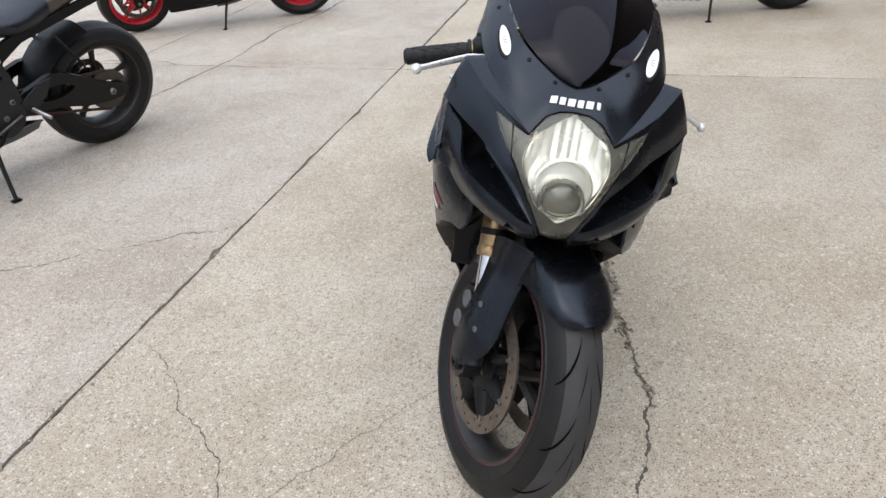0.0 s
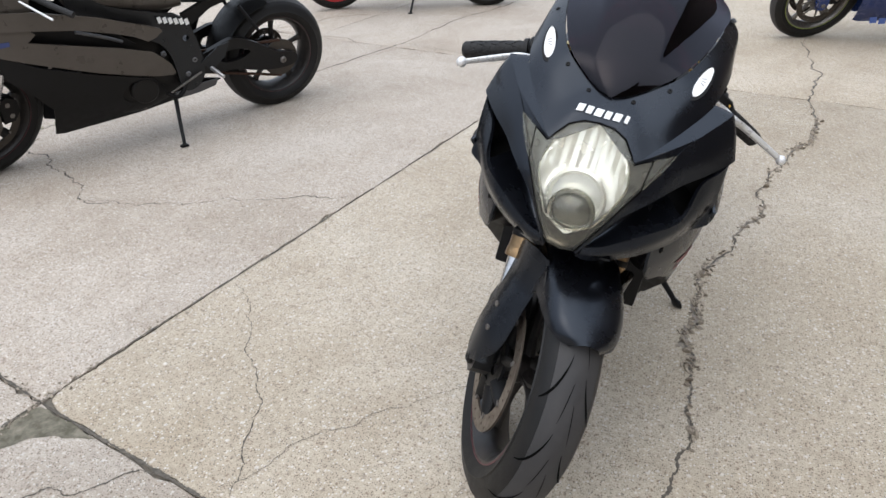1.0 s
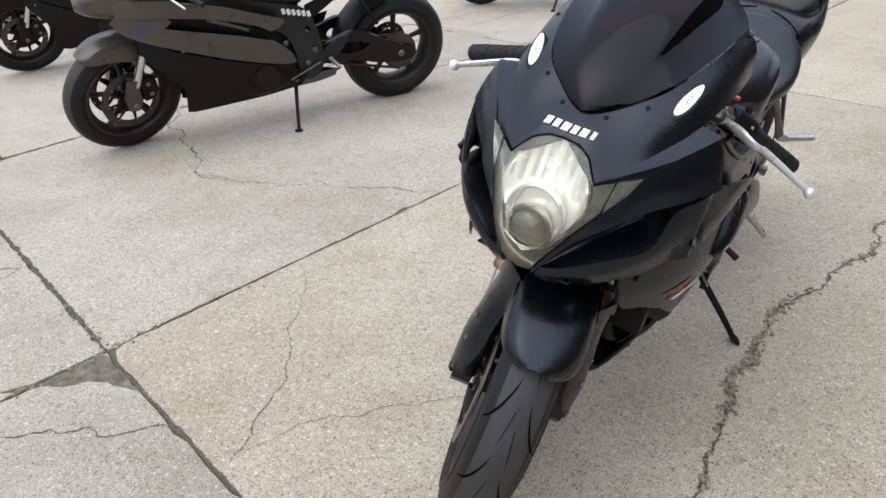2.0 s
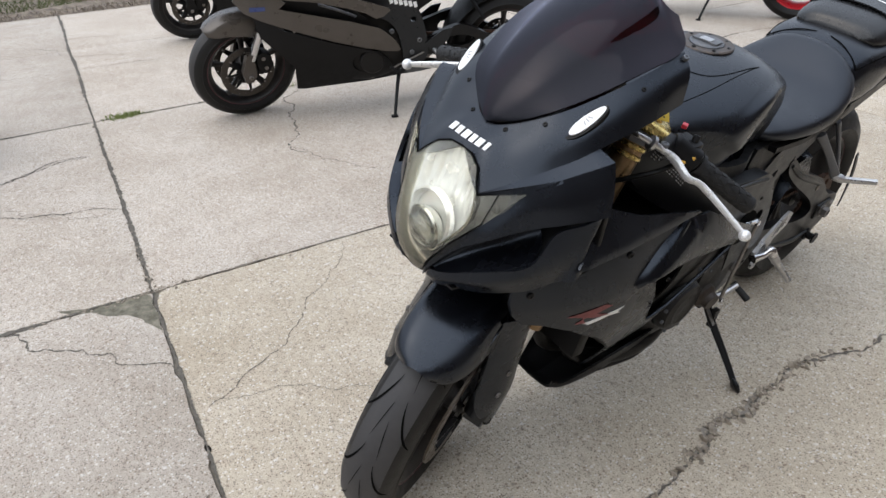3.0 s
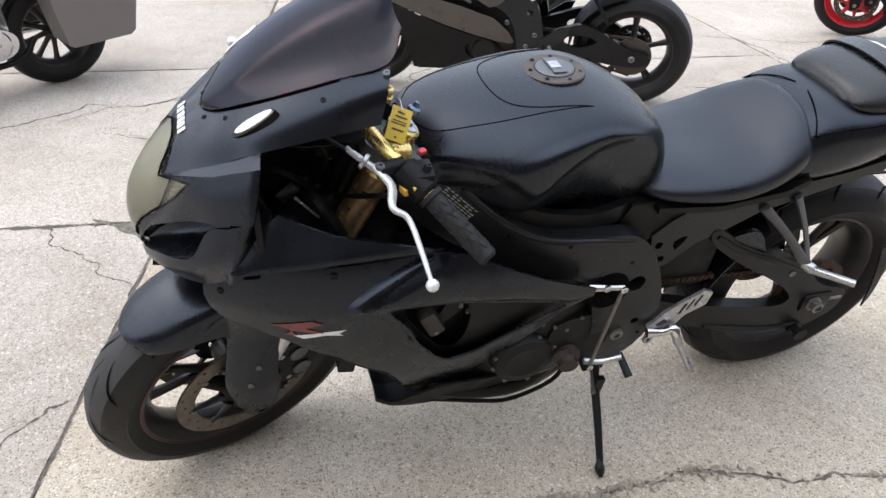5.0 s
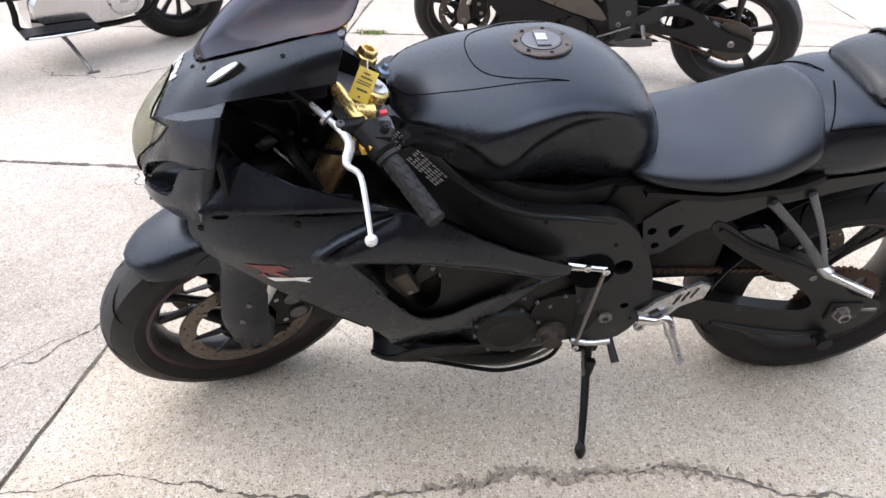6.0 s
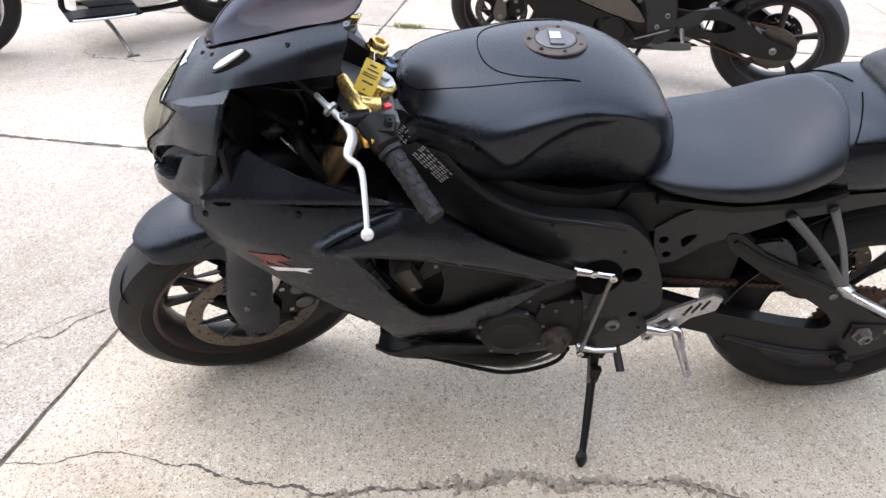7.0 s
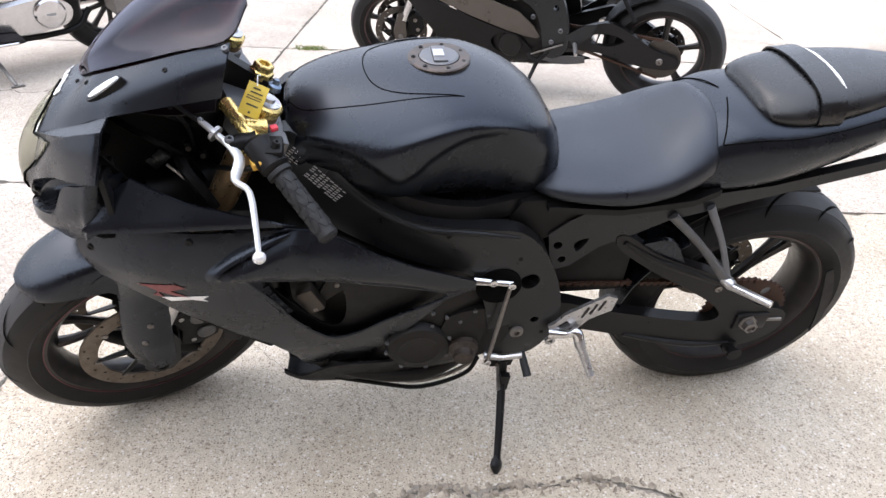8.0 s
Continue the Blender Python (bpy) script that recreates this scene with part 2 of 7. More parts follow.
def panel(bm, outline, holes, put, thick, step=0.03):
    """A plate cut to an outline, with openings; put(u, v, d) gives the place of a plan point at depth d."""
    loops, flat, edges = [np.array(outline, float)] + [np.array(h, float) for h in holes], [], []
    dense_loops = []
    for lp in loops:
        pts = []
        for a, b in zip(lp, np.roll(lp, -1, 0)):
            k = max(1, int(np.linalg.norm(b - a) / step))
            pts += [a + (b - a) * i / k for i in range(k)]
        dense_loops.append(np.array(pts))
        s = len(flat)
        flat += pts
        edges += [(s + i, s + (i + 1) % len(pts)) for i in range(len(pts))]
    lo, hi = loops[0].min(0), loops[0].max(0)
    gx, gy = np.meshgrid(np.arange(lo[0] + step / 2, hi[0], step), np.arange(lo[1] + step / 2, hi[1], step))
    grid = np.stack([gx.ravel(), gy.ravel()], 1)
    if len(grid):
        ok = inside(grid, loops[0])
        for h in loops[1:]:
            ok &= ~inside(grid, h)
        allb = np.concatenate(dense_loops)
        grid = grid[ok]
        if len(grid):
            d = np.sqrt(((grid[:, None] - allb[None]) ** 2).sum(2)).min(1)
            flat += list(grid[d > step * 0.45])
    vs, _, tris, *_ = delaunay_2d_cdt([Vector((float(p[0]), float(p[1]))) for p in flat], edges, [], 0, 1e-6)
    P = np.array([(v.x, v.y) for v in vs])
    C = np.array([P[list(t)].mean(0) for t in tris])
    keep = inside(C, loops[0])
    for h in loops[1:]:
        keep &= ~inside(C, h)
    A = [bm.verts.new(put(u, v, 0.0)) for u, v in P]
    D = [bm.verts.new(put(u, v, thick)) for u, v in P]
    count = {}
    for t, k in zip(tris, keep):
        if k:
            t = list(t)
            bm.faces.new([A[i] for i in t])
            bm.faces.new([D[i] for i in reversed(t)])
            for a, b in zip(t, t[1:] + t[:1]):
                count.setdefault((min(a, b), max(a, b)), []).append((a, b))
    for v in count.values():
        if len(v) == 1:
            a, b = v[0]
            bm.faces.new((A[b], A[a], D[a], D[b]))
    for v in [v for v in bm.verts if not v.link_faces]:
        bm.verts.remove(v)
    return bm


def soften(bm, offset=0.003, angle=40.0, segments=2):
    es = [e for e in bm.edges if len(e.link_faces) == 2 and e.calc_face_angle(0.0) > radians(angle)]
    bmesh.ops.bevel(bm, geom=es, offset=offset, segments=segments, affect="EDGES", profile=0.6, clamp_overlap=True)
    return bm


def slab(bm, outline, y0, y1, bevel=0.003, holes=()):
    """A flat plate in the x-z plane from y0 to y1 with rounded edges."""
    panel(bm, outline, holes, lambda u, v, d: Vector((u, y1 - d, v)), y1 - y0, 0.5)
    return soften(bm, bevel) if bevel else bm


def block(bm, c, size, turn=None, bevel=0.003):
    """A box with rounded edges."""
    m = Matrix.Translation(c) @ (turn or Matrix.Identity(4)) @ Matrix.Diagonal((*size, 1))
    r = bmesh.ops.create_cube(bm, size=1.0, matrix=m)
    if bevel:
        es = list({e for v in r["verts"] for e in v.link_edges})
        bmesh.ops.bevel(bm, geom=es, offset=bevel, segments=2, affect="EDGES", profile=0.6)
    return bm


def ball(bm, c, r, seg=12):
    bmesh.ops.create_uvsphere(bm, u_segments=seg, v_segments=seg // 2 + 2, radius=r, matrix=Matrix.Translation(c))
    return bm


def ring(cx, cz, r, n=24, a0=0.0):
    return [(cx + r * math.cos(a0 + 2 * math.pi * i / n), cz + r * math.sin(a0 + 2 * math.pi * i / n)) for i in range(n)]


def place(x, y, hx, hy, lean):
    """The pose of a vehicle whose own x runs forwards along (hx, hy) and which leans to its left."""
    return Matrix.Translation((x, y, 0)) @ Matrix.Rotation(math.atan2(hy, hx), 4, "Z") @ Matrix.Rotation(radians(-lean), 4, "X")


def thing(name, m, label, category, group=""):
    ob = new(name)
    ob.empty_display_size = 0.1
    ob.matrix_world = m
    return tagged(ob, label, category, group)


def screws(parent, pts, axis, r=0.006, material=None, name="bolt", xf=None, h=0.0025):
    for p in pts:
        bm = B()
        lathe(bm, [(r, -0.004), (r, h * 0.5), (r * 0.8, h * 0.8), (r * 0.45, h * 0.8), (r * 0.4, h * 0.2), (0, h * 0.2)], p, axis, 12)
        part(name, bm, material or PLASTIC, parent, xf=xf)


# ---------------------------------------------------------------- wheels
def wheel(parent, name, c, R, w, rimr, spokes, xf=None, rim_mat=None, stripe=None, tyre_label="", grooves=True, seg=72, crown=0.5, twin=0.0, phase=0.35):
    """A road wheel with its tyre; the hub carries rim, spokes and tyre."""
    rim_mat = rim_mat or RIM
    hub = part(name, lathe(B(), [(0.012, -0.055), (0.034, -0.052), (0.036, -0.02), (0.03, 0.0), (0.036, 0.02), (0.034, 0.052), (0.012, 0.055)], c, (0, 1, 0), 24), rim_mat, parent, xf=xf)
    sh = R - rimr
    prof = [(rimr - 0.004, -w * 0.36), (rimr + 0.010, -w * 0.44), (rimr + sh * 0.35, -w * 0.5), (R - sh * crown, -w * 0.475)]
    arc = []
    for i in range(1, 8):
        a = math.pi * (i / 8 - 0.5)
        arc.append((R - sh * crown * (1 - math.cos(a) ** 0.9), w * 0.475 * math.sin(a)))
    prof += arc + [(r, -y) for r, y in reversed(prof)]
    prof += [(rimr - 0.006, w * 0.3), (rimr - 0.006, -w * 0.3)]
    part("tyre", lathe(B(), prof, c, (0, 1, 0), seg, True), RUBBER, hub, tyre_label, xf)
    # the scrubbed running band
    band = [(r + 0.0012, y) for r, y in arc[1:-1]]
    part("tread", lathe(B(), band + [(r - 0.003, y) for r, y in reversed(band)], c, (0, 1, 0), seg, True), TREAD, hub, "grey scuffed tread band", xf)
    # grooves are not cut: flat near-black strips paint their shade on the tread
    if grooves:
        bm = B()
        tr = curve([(r, y) for r, y in arc], 6)
        ys = [p[1] for p in tr][::-1] if tr[0][1] > tr[-1][1] else [p[1] for p in tr]
        rs = [p[0] for p in tr]
        for k in range(26):
            for sd in (1, -1):
                a0, L = (k + (0.5 if sd < 0 else 0)) * 2 * math.pi / 26, []
                long = k % 2 == 0
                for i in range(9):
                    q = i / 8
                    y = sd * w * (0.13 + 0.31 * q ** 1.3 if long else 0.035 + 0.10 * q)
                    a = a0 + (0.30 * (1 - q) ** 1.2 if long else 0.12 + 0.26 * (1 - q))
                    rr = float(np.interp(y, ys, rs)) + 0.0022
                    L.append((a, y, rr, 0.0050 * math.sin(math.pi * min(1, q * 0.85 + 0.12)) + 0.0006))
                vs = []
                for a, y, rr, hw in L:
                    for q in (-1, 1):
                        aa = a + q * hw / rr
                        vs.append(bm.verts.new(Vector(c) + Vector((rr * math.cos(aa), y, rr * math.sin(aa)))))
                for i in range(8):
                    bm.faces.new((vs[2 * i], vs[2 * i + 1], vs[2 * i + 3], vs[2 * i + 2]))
        part("groove_shade", bm, GROOVE, hub, "flat near-black strips painted as shaded tread grooves", xf)
    hw = w * 0.36
    rp = [(rimr + 0.006, -hw - 0.004), (rimr + 0.008, -hw), (rimr - 0.008, -hw + 0.006), (rimr - 0.018, -hw * 0.55), (rimr - 0.024, 0), (rimr - 0.018, hw * 0.55), (rimr - 0.008, hw - 0.006), (rimr + 0.008, hw), (rimr + 0.006, hw + 0.004),
          (rimr - 0.006, hw + 0.003), (rimr - 0.016, hw - 0.008), (rimr - 0.030, hw * 0.4), (rimr - 0.034, 0), (rimr - 0.030, -hw * 0.4), (rimr - 0.016, -hw + 0.008), (rimr - 0.006, -hw - 0.003)]
    part("rim", lathe(B(), rp, c, (0, 1, 0), seg, True), rim_mat, hub, xf=xf)
    if stripe:
        for sy in (1, -1):
            part("pinstripe", lathe(B(), [(rimr + 0.0065, sy * (hw + 0.0042)), (rimr - 0.0005, sy * (hw + 0.0048)), (rimr - 0.0005, sy * (hw + 0.003)), (rimr + 0.0065, sy * (hw + 0.003))], c, (0, 1, 0), seg, True), stripe, hub, xf=xf)
    for k in range(spokes):
        for tw in ((-twin, twin) if twin else (0.0,)):
            a = 2 * math.pi * k / spokes + phase
            d0, d1 = Vector((math.cos(a + tw * 0.3), 0, math.sin(a + tw * 0.3))), Vector((math.cos(a + tw), 0, math.sin(a + tw)))
            cc = Vector(c)
            wd = 0.0145 if twin else 0.02
            part("spoke", tube(B(), [cc + d0 * 0.028, cc + d0 * 0.07 + d1 * 0.01, cc + d1 * (rimr - 0.07), cc + d1 * (rimr - 0.026)], [wd * 1.25, wd, wd, wd * 1.35], 8, 3, 0.72), rim_mat, hub, xf=xf)
    return hub


def brake_disc(hub, c, y, r1, r0, material, xf=None, holes=32, carrier=None):
    hs = [ring(c[0] + (r0 + (r1 - r0) * q) * math.cos(a), c[2] + (r0 + (r1 - r0) * q) * math.sin(a), 0.0036, 6)
          for i in range(holes) for q, a in [((0.28, 0.52, 0.76)[i % 3], 2 * math.pi * i / holes)]]
    bm = B()
    panel(bm, ring(c[0], c[2], r1, 56), [ring(c[0], c[2], r0, 44)] + hs, lambda u, v, d: Vector((u, y + 0.0025 - d, v)), 0.005, 0.06)
    part("brake_disc", bm, material, hub, "drilled brownish steel brake disc", xf)
    arms = B()
    for k in range(8):
        a = 2 * math.pi * k / 8
        d = Vector((math.cos(a), 0, math.sin(a)))
        o = Vector((c[0], y, c[2]))
        part("carrier_arm", tube(B(), [o + d * 0.055, o + d * (r0 - 0.012), o + d * (r0 + 0.006)], [0.020, 0.013, 0.009], 8, 0, 0.35), carrier or PLASTIC, hub, xf=xf)
    lathe(arms, [(0.032, -0.004), (0.064, -0.004), (0.064, 0.004), (0.032, 0.004)], (c[0], y, c[2]), (0, 1, 0), 28, True)
    part("disc_carrier", arms, carrier or PLASTIC, hub, xf=xf)
    for k in range(8):
        a = 2 * math.pi * k / 8
        part("rivet", lathe(B(), [(0.007, -0.005), (0.007, 0.005), (0.003, 0.006)], (c[0] + (r0 + 0.003) * math.cos(a), y, c[2] + (r0 + 0.003) * math.sin(a)), (0, 1, 0), 10), STEEL, hub, xf=xf)

# ---------------------------------------------------------------- ground
def concrete(name, seed, low, mean, high):
    m = bpy.data.materials.new(name)
    m.use_nodes = True
    n, l = m.node_tree.nodes, m.node_tree.links
    b = n["Principled BSDF"]
    b.inputs["Specular IOR Level"].default_value = 0.3
    co = n.new("ShaderNodeTexCoord")
    mp = n.new("ShaderNodeMapping")
    mp.inputs["Location"].default_value = (seed, seed * 0.7, 0)
    l.new(co.outputs["Object"], mp.inputs[0])
    info = n.new("ShaderNodeObjectInfo")

    def tex(kind, scale, detail=4.0, rough=0.6):
        t = n.new(kind)
        t.inputs["Scale"].default_value = scale
        if kind == "ShaderNodeTexNoise":
            t.inputs["Detail"].default_value, t.inputs["Roughness"].default_value = detail, rough
        l.new(mp.outputs[0], t.inputs["Vector"])
        return t

    def ramp(src, stops):
        r = n.new("ShaderNodeValToRGB")
        r.color_ramp.elements[0].position, r.color_ramp.elements[0].color = stops[0][0], (*stops[0][1], 1)
        r.color_ramp.elements[1].position, r.color_ramp.elements[1].color = stops[-1][0], (*stops[-1][1], 1)
        for p, c in stops[1:-1]:
            e = r.color_ramp.elements.new(p)
            e.color = (*c, 1)
        l.new(src, r.inputs[0])
        return r

    def mixed(kind, fac, a, c):
        x = n.new("ShaderNodeMixRGB")
        x.blend_type = kind
        if isinstance(fac, float):
            x.inputs[0].default_value = fac
        else:
            l.new(fac, x.inputs[0])
        l.new(a, x.inputs[1])
        if isinstance(c, tuple):
            x.inputs[2].default_value = (*c, 1)
        else:
            l.new(c, x.inputs[2])
        return x.outputs[0]

    broad = tex("ShaderNodeTexNoise", 1.1, 5, 0.6)
    col = ramp(broad.outputs["Fac"], [(0.3, low), (0.5, mean), (0.72, high)]).outputs[0]
    mid = tex("ShaderNodeTexNoise", 46, 5, 0.8)
    col = mixed("OVERLAY", 0.42, col, ramp(mid.outputs["Fac"], [(0.3, (0.3, 0.29, 0.27)), (0.7, (0.72, 0.72, 0.72))]).outputs[0])
    sand = tex("ShaderNodeTexNoise", 240, 3, 0.8)
    col = mixed("OVERLAY", 0.42, col, ramp(sand.outputs["Fac"], [(0.34, (0.20, 0.18, 0.15)), (0.5, (0.5, 0.5, 0.5)), (0.68, (0.80, 0.80, 0.79))]).outputs[0])
    # pebbles in the worn face: dark, brown and pale ones
    for scale, lo, colr, part_of in ((42, 0.10, (0.60, 0.565, 0.52), 0.20), (38, 0.09, (0.27, 0.225, 0.18), 0.22), (150, 0.20, (0.16, 0.125, 0.09), 0.30), (120, 0.18, (0.66, 0.63, 0.58), 0.30), (230, 0.24, (0.13, 0.11, 0.09), 0.34), (75, 0.13, (0.22, 0.165, 0.12), 0.28), (60, 0.12, (0.64, 0.60, 0.54), 0.15)):
        v = tex("ShaderNodeTexVoronoi", scale)
        size = ramp(v.outputs["Distance"], [(lo, (1, 1, 1)), (lo + 0.2, (0, 0, 0))])
        pick = n.new("ShaderNodeSeparateColor")
        l.new(v.outputs["Color"], pick.inputs[0])
        some = n.new("ShaderNodeMath")
        some.operation, some.inputs[1].default_value = "LESS_THAN", part_of
        l.new(pick.outputs[0], some.inputs[0])
        both = n.new("ShaderNodeMath")
        both.operation = "MULTIPLY"
        l.new(size.outputs[0], both.inputs[0])
        l.new(some.outputs[0], both.inputs[1])
        soft = n.new("ShaderNodeMath")
        soft.operation, soft.inputs[1].default_value = "MULTIPLY", 0.92
        l.new(both.outputs[0], soft.inputs[0])
        col = mixed("MIX", soft.outputs[0], col, colr)
    dirt = tex("ShaderNodeTexNoise", 4.5, 8, 0.7)
    col = mixed("MULTIPLY", 0.5, col, ramp(dirt.outputs["Fac"], [(0.35, (0.78, 0.74, 0.70)), (0.6, (1, 1, 1))]).outputs[0])
    tone = n.new("ShaderNodeMapRange")
    tone.inputs[3].default_value, tone.inputs[4].default_value = 0.93, 1.06
    l.new(info.outputs["Random"], tone.inputs[0])
    hue = n.new("ShaderNodeHueSaturation")
    l.new(tone.outputs[0], hue.inputs["Value"])
    l.new(col, hue.inputs["Color"])
    l.new(hue.outputs[0], b.inputs["Base Color"])
    b.inputs["Roughness"].default_value = 0.88
    bp = n.new("ShaderNodeBump")
    bp.inputs["Strength"].default_value, bp.inputs["Distance"].default_value = 0.7, 0.003
    l.new(sand.outputs["Fac"], bp.inputs["Height"])
    l.new(bp.outputs[0], b.inputs["Normal"])
    return m


CONCRETE = concrete("worn_buff_concrete", 3.0, (0.391, 0.335, 0.258), (0.457, 0.399, 0.319), (0.520, 0.468, 0.391))
PALE = concrete("worn_pale_concrete", 8.0, (0.376, 0.326, 0.272), (0.440, 0.389, 0.334), (0.500, 0.455, 0.402))
SOIL = mat("joint_dirt", (0.11, 0.096, 0.076), 0.95, 0.0, (0.22, 0.19, 0.155), 30, 0.8, bump=0.9, fine_scale=150)
CRACKDIRT = mat("crack_dirt", (0.062, 0.054, 0.043), 0.95, 0.0, (0.16, 0.14, 0.115), 60, 0.9, bump=0.8, fine_scale=200)
RUBBLE = mat("concrete_rubble", (0.33, 0.28, 0.22), 0.9, 0.0, (0.13, 0.105, 0.08), 55, 0.9, bump=0.6, fine_scale=300)
GRASS = mat("grass", (0.055, 0.08, 0.02), 0.7, 0.0, (0.13, 0.11, 0.05), 6, 0.9)
WEED = mat("weed_leaf", (0.15, 0.20, 0.045), 0.6, 0.0, (0.23, 0.26, 0.09), 40, 0.9)
LEAFLITTER = mat("dry_leaf_litter", (0.085, 0.062, 0.044), 0.85, 0.0, (0.24, 0.20, 0.15), 14, 1.0)

D1, D2, CROSS = Vector((0.210, 0.9777)), Vector((0.9777, -0.2180)), Vector((-1.16, 1.22))


def lay(u, v):
    p = CROSS + D1 * u + D2 * v
    return p.x, p.y


bm = B()
for q in ((-300, -300), (300, -300), (300, 300), (-300, 300)):
    bm.verts.new((*q, -0.008))
bm.faces.new(bm.verts[:])
ground = part("ground", bm, SOIL, None)
tagged(ground, "grey concrete yard of cracked slabs with dirt joints", "ground", kind="structure")

rng = random.Random(5)
US, VS = [-14.4, -10.8, -7.2, -3.6, 0.0, 3.62, 7.2, 10.8, 14.4], [-6.39, -4.26, -2.13, 0.0, 4.26, 8.5, 12.8]
for i in range(len(US) - 1):
    for j in range(len(VS) - 1):
        u0, u1, v0, v1, gap = US[i], US[i + 1], VS[j], VS[j + 1], 0.0045
        pts = []
        for a, b_ in (((u0 + gap, v0 + gap), (u1 - gap, v0 + gap)), ((u1 - gap, v0 + gap), (u1 - gap, v1 - gap)), ((u1 - gap, v1 - gap), (u0 + gap, v1 - gap)), ((u0 + gap, v1 - gap), (u0 + gap, v0 + gap))):
            k = 70 if -4 < u0 < 4 and -3 < v0 < 1 else 10
            for s in range(k):
                w = s / k
                j1, j2 = (rng.gauss(0, 0.0034), rng.gauss(0, 0.0034)) if s else (0.004, 0.004)
                if rng.random() < 0.06:
                    j1, j2 = j1 * 4, j2 * 4
                pts.append((a[0] + (b_[0] - a[0]) * w + j1, a[1] + (b_[1] - a[1]) * w + j2))
        bm = B()
        top = [bm.verts.new((*lay(*p), 0.0)) for p in pts]
        mid = [bm.verts.new((*lay(*p), -0.003)) for p in pts]
        cu, cv = (u0 + u1) / 2, (v0 + v1) / 2
        inn = [bm.verts.new((*lay(p[0] + 0.004 * (1 if p[0] < cu else -1), p[1] + 0.004 * (1 if p[1] < cv else -1)), 0.0)) for p in pts]
        for v, p in zip(top, inn):
            v.co.z = -0.0015
        low = [bm.verts.new((*lay(*p), -0.03)) for p in pts]
        bm.faces.new(inn)
        for A_, B_ in ((inn, top), (top, mid), (mid, low)):
            for q in range(len(pts)):
                bm.faces.new((A_[q], A_[(q + 1) % len(pts)], B_[(q + 1) % len(pts)], B_[q]))
        part("slab", bm, CONCRETE if v0 >= 0 and u0 >= 0 else PALE, ground)


def wander(P, rough, rng, depth=4):
    P = [Vector(p) for p in P]
    for _ in range(depth):
        Q = [P[0]]
        for a, b in zip(P, P[1:]):
            d = b - a
            Q += [(a + b) / 2 + Vector((-d.y, d.x)) * rng.uniform(-rough, rough), b]
        P = Q
    return P


def crack(P, w0, w1, rough=0.16, depth=5, seed=1, label="thin dark crack in the concrete"):
    """A dirt-filled crack: an uneven band that tapers at its ends."""
    rng = random.Random(seed)
    L = wander(P, rough, rng, depth + 1)
    bm = B()
    prev, wv = None, 0.0
    for i, p in enumerate(L):
        d = (L[min(i + 1, len(L) - 1)] - L[max(i - 1, 0)]).normalized()
        s = i / (len(L) - 1)
        wv = 0.35 * wv + 0.65 * rng.uniform(-1, 1)
        w = (w0 + (w1 - w0) * s) * 0.62 * (1 + 1.1 * wv) * min(1, 0.25 + 6 * min(s, 1 - s)) / 2
        o = Vector((-d.y, d.x)) * max(w, 0.0006)
        cur = [bm.verts.new((*(p + o), 0.0008 + 0.00005 * seed)), bm.verts.new((*(p - o), 0.0008 + 0.00005 * seed))]
        if prev:
            bm.faces.new((prev[0], prev[1], cur[1], cur[0]))
        prev = cur
    return part("crack", bm, CRACKDIRT, ground, label), L


MAIN = [(0.43, 0.87), (0.41, 1.1), (0.45, 1.28), (0.51, 1.45), (0.55, 1.65), (0.54, 1.87), (0.51, 2.02), (0.545, 2.25), (0.59, 2.5), (0.69, 2.78), (0.77, 2.97), (0.80, 3.26), (0.91, 3.58), (1.02, 3.77), (1.07, 4.13), (1.09, 4.62), (1.16, 5.24), (1.18, 5.9), (1.3, 7.6)]
_, MAINLINE = crack(MAIN, 0.0105, 0.011, 0.13, 4, 3, "long rubble-filled crack across the slab")
SPALL = mat("crumbled_concrete", (0.17, 0.148, 0.122), 0.92, 0.0, (0.36, 0.32, 0.27), 55, 0.9, bump=1.0, fine_scale=130)


def spall(y0, y1, w, seed):
    """A crumbled, dirt-filled edge of the crack between two places along it."""
    rng = random.Random(seed)
    L = [p for p in MAINLINE if y0 < p.y < y1]
    bm, prev, lean = B(), None, rng.choice((-1, 1))
    for i, p in enumerate(L):
        d = (L[min(i + 1, len(L) - 1)] - L[max(i - 1, 0)]).normalized()
        q = math.sin(math.pi * i / (len(L) - 1)) ** 0.6
        a, b = w * q * rng.uniform(0.3, 1.0) * (0.75 + 0.25 * lean), w * q * rng.uniform(0.3, 1.0) * (0.75 - 0.25 * lean)
        o = Vector((-d.y, d.x))
        cur = [bm.verts.new((*(p + o * a), 0.0006)), bm.verts.new((*(p - o * b), 0.0006))]
        if prev:
            bm.faces.new((prev[0], prev[1], cur[1], cur[0]))
        prev = cur
    part("crumbled_edge", bm, SPALL, ground, "crumbled edge of the crack")


for q, (y0, y1, w) in enumerate(((1.55, 1.9, 0.010), (1.85, 2.32, 0.026), (2.30, 2.62, 0.014), (2.66, 3.05, 0.017), (3.5, 4.25, 0.020), (4.4, 5.4, 0.012))):
    spall(y0, y1, w, 60 + q)
crack([(-0.46, 1.1), (-0.53, 1.29), (-0.63, 1.49), (-0.74, 1.59), (-0.83, 1.74), (-0.99, 1.9)], 0.0055, 0.0025, 0.14, 4, 4)
crack([(-0.9, 2.64), (-1.13, 2.56), (-1.4, 2.49), (-1.63, 2.37), (-1.88, 2.32), (-2.05, 2.30)], 0.007, 0.005, 0.18, 4, 5)
crack([(-1.88, 2.32), (-1.99, 2.27), (-2.14, 2.41), (-2.43, 2.53), (-2.8, 2.7), (-3.0, 2.9)], 0.009, 0.012, 0.2, 4, 6)
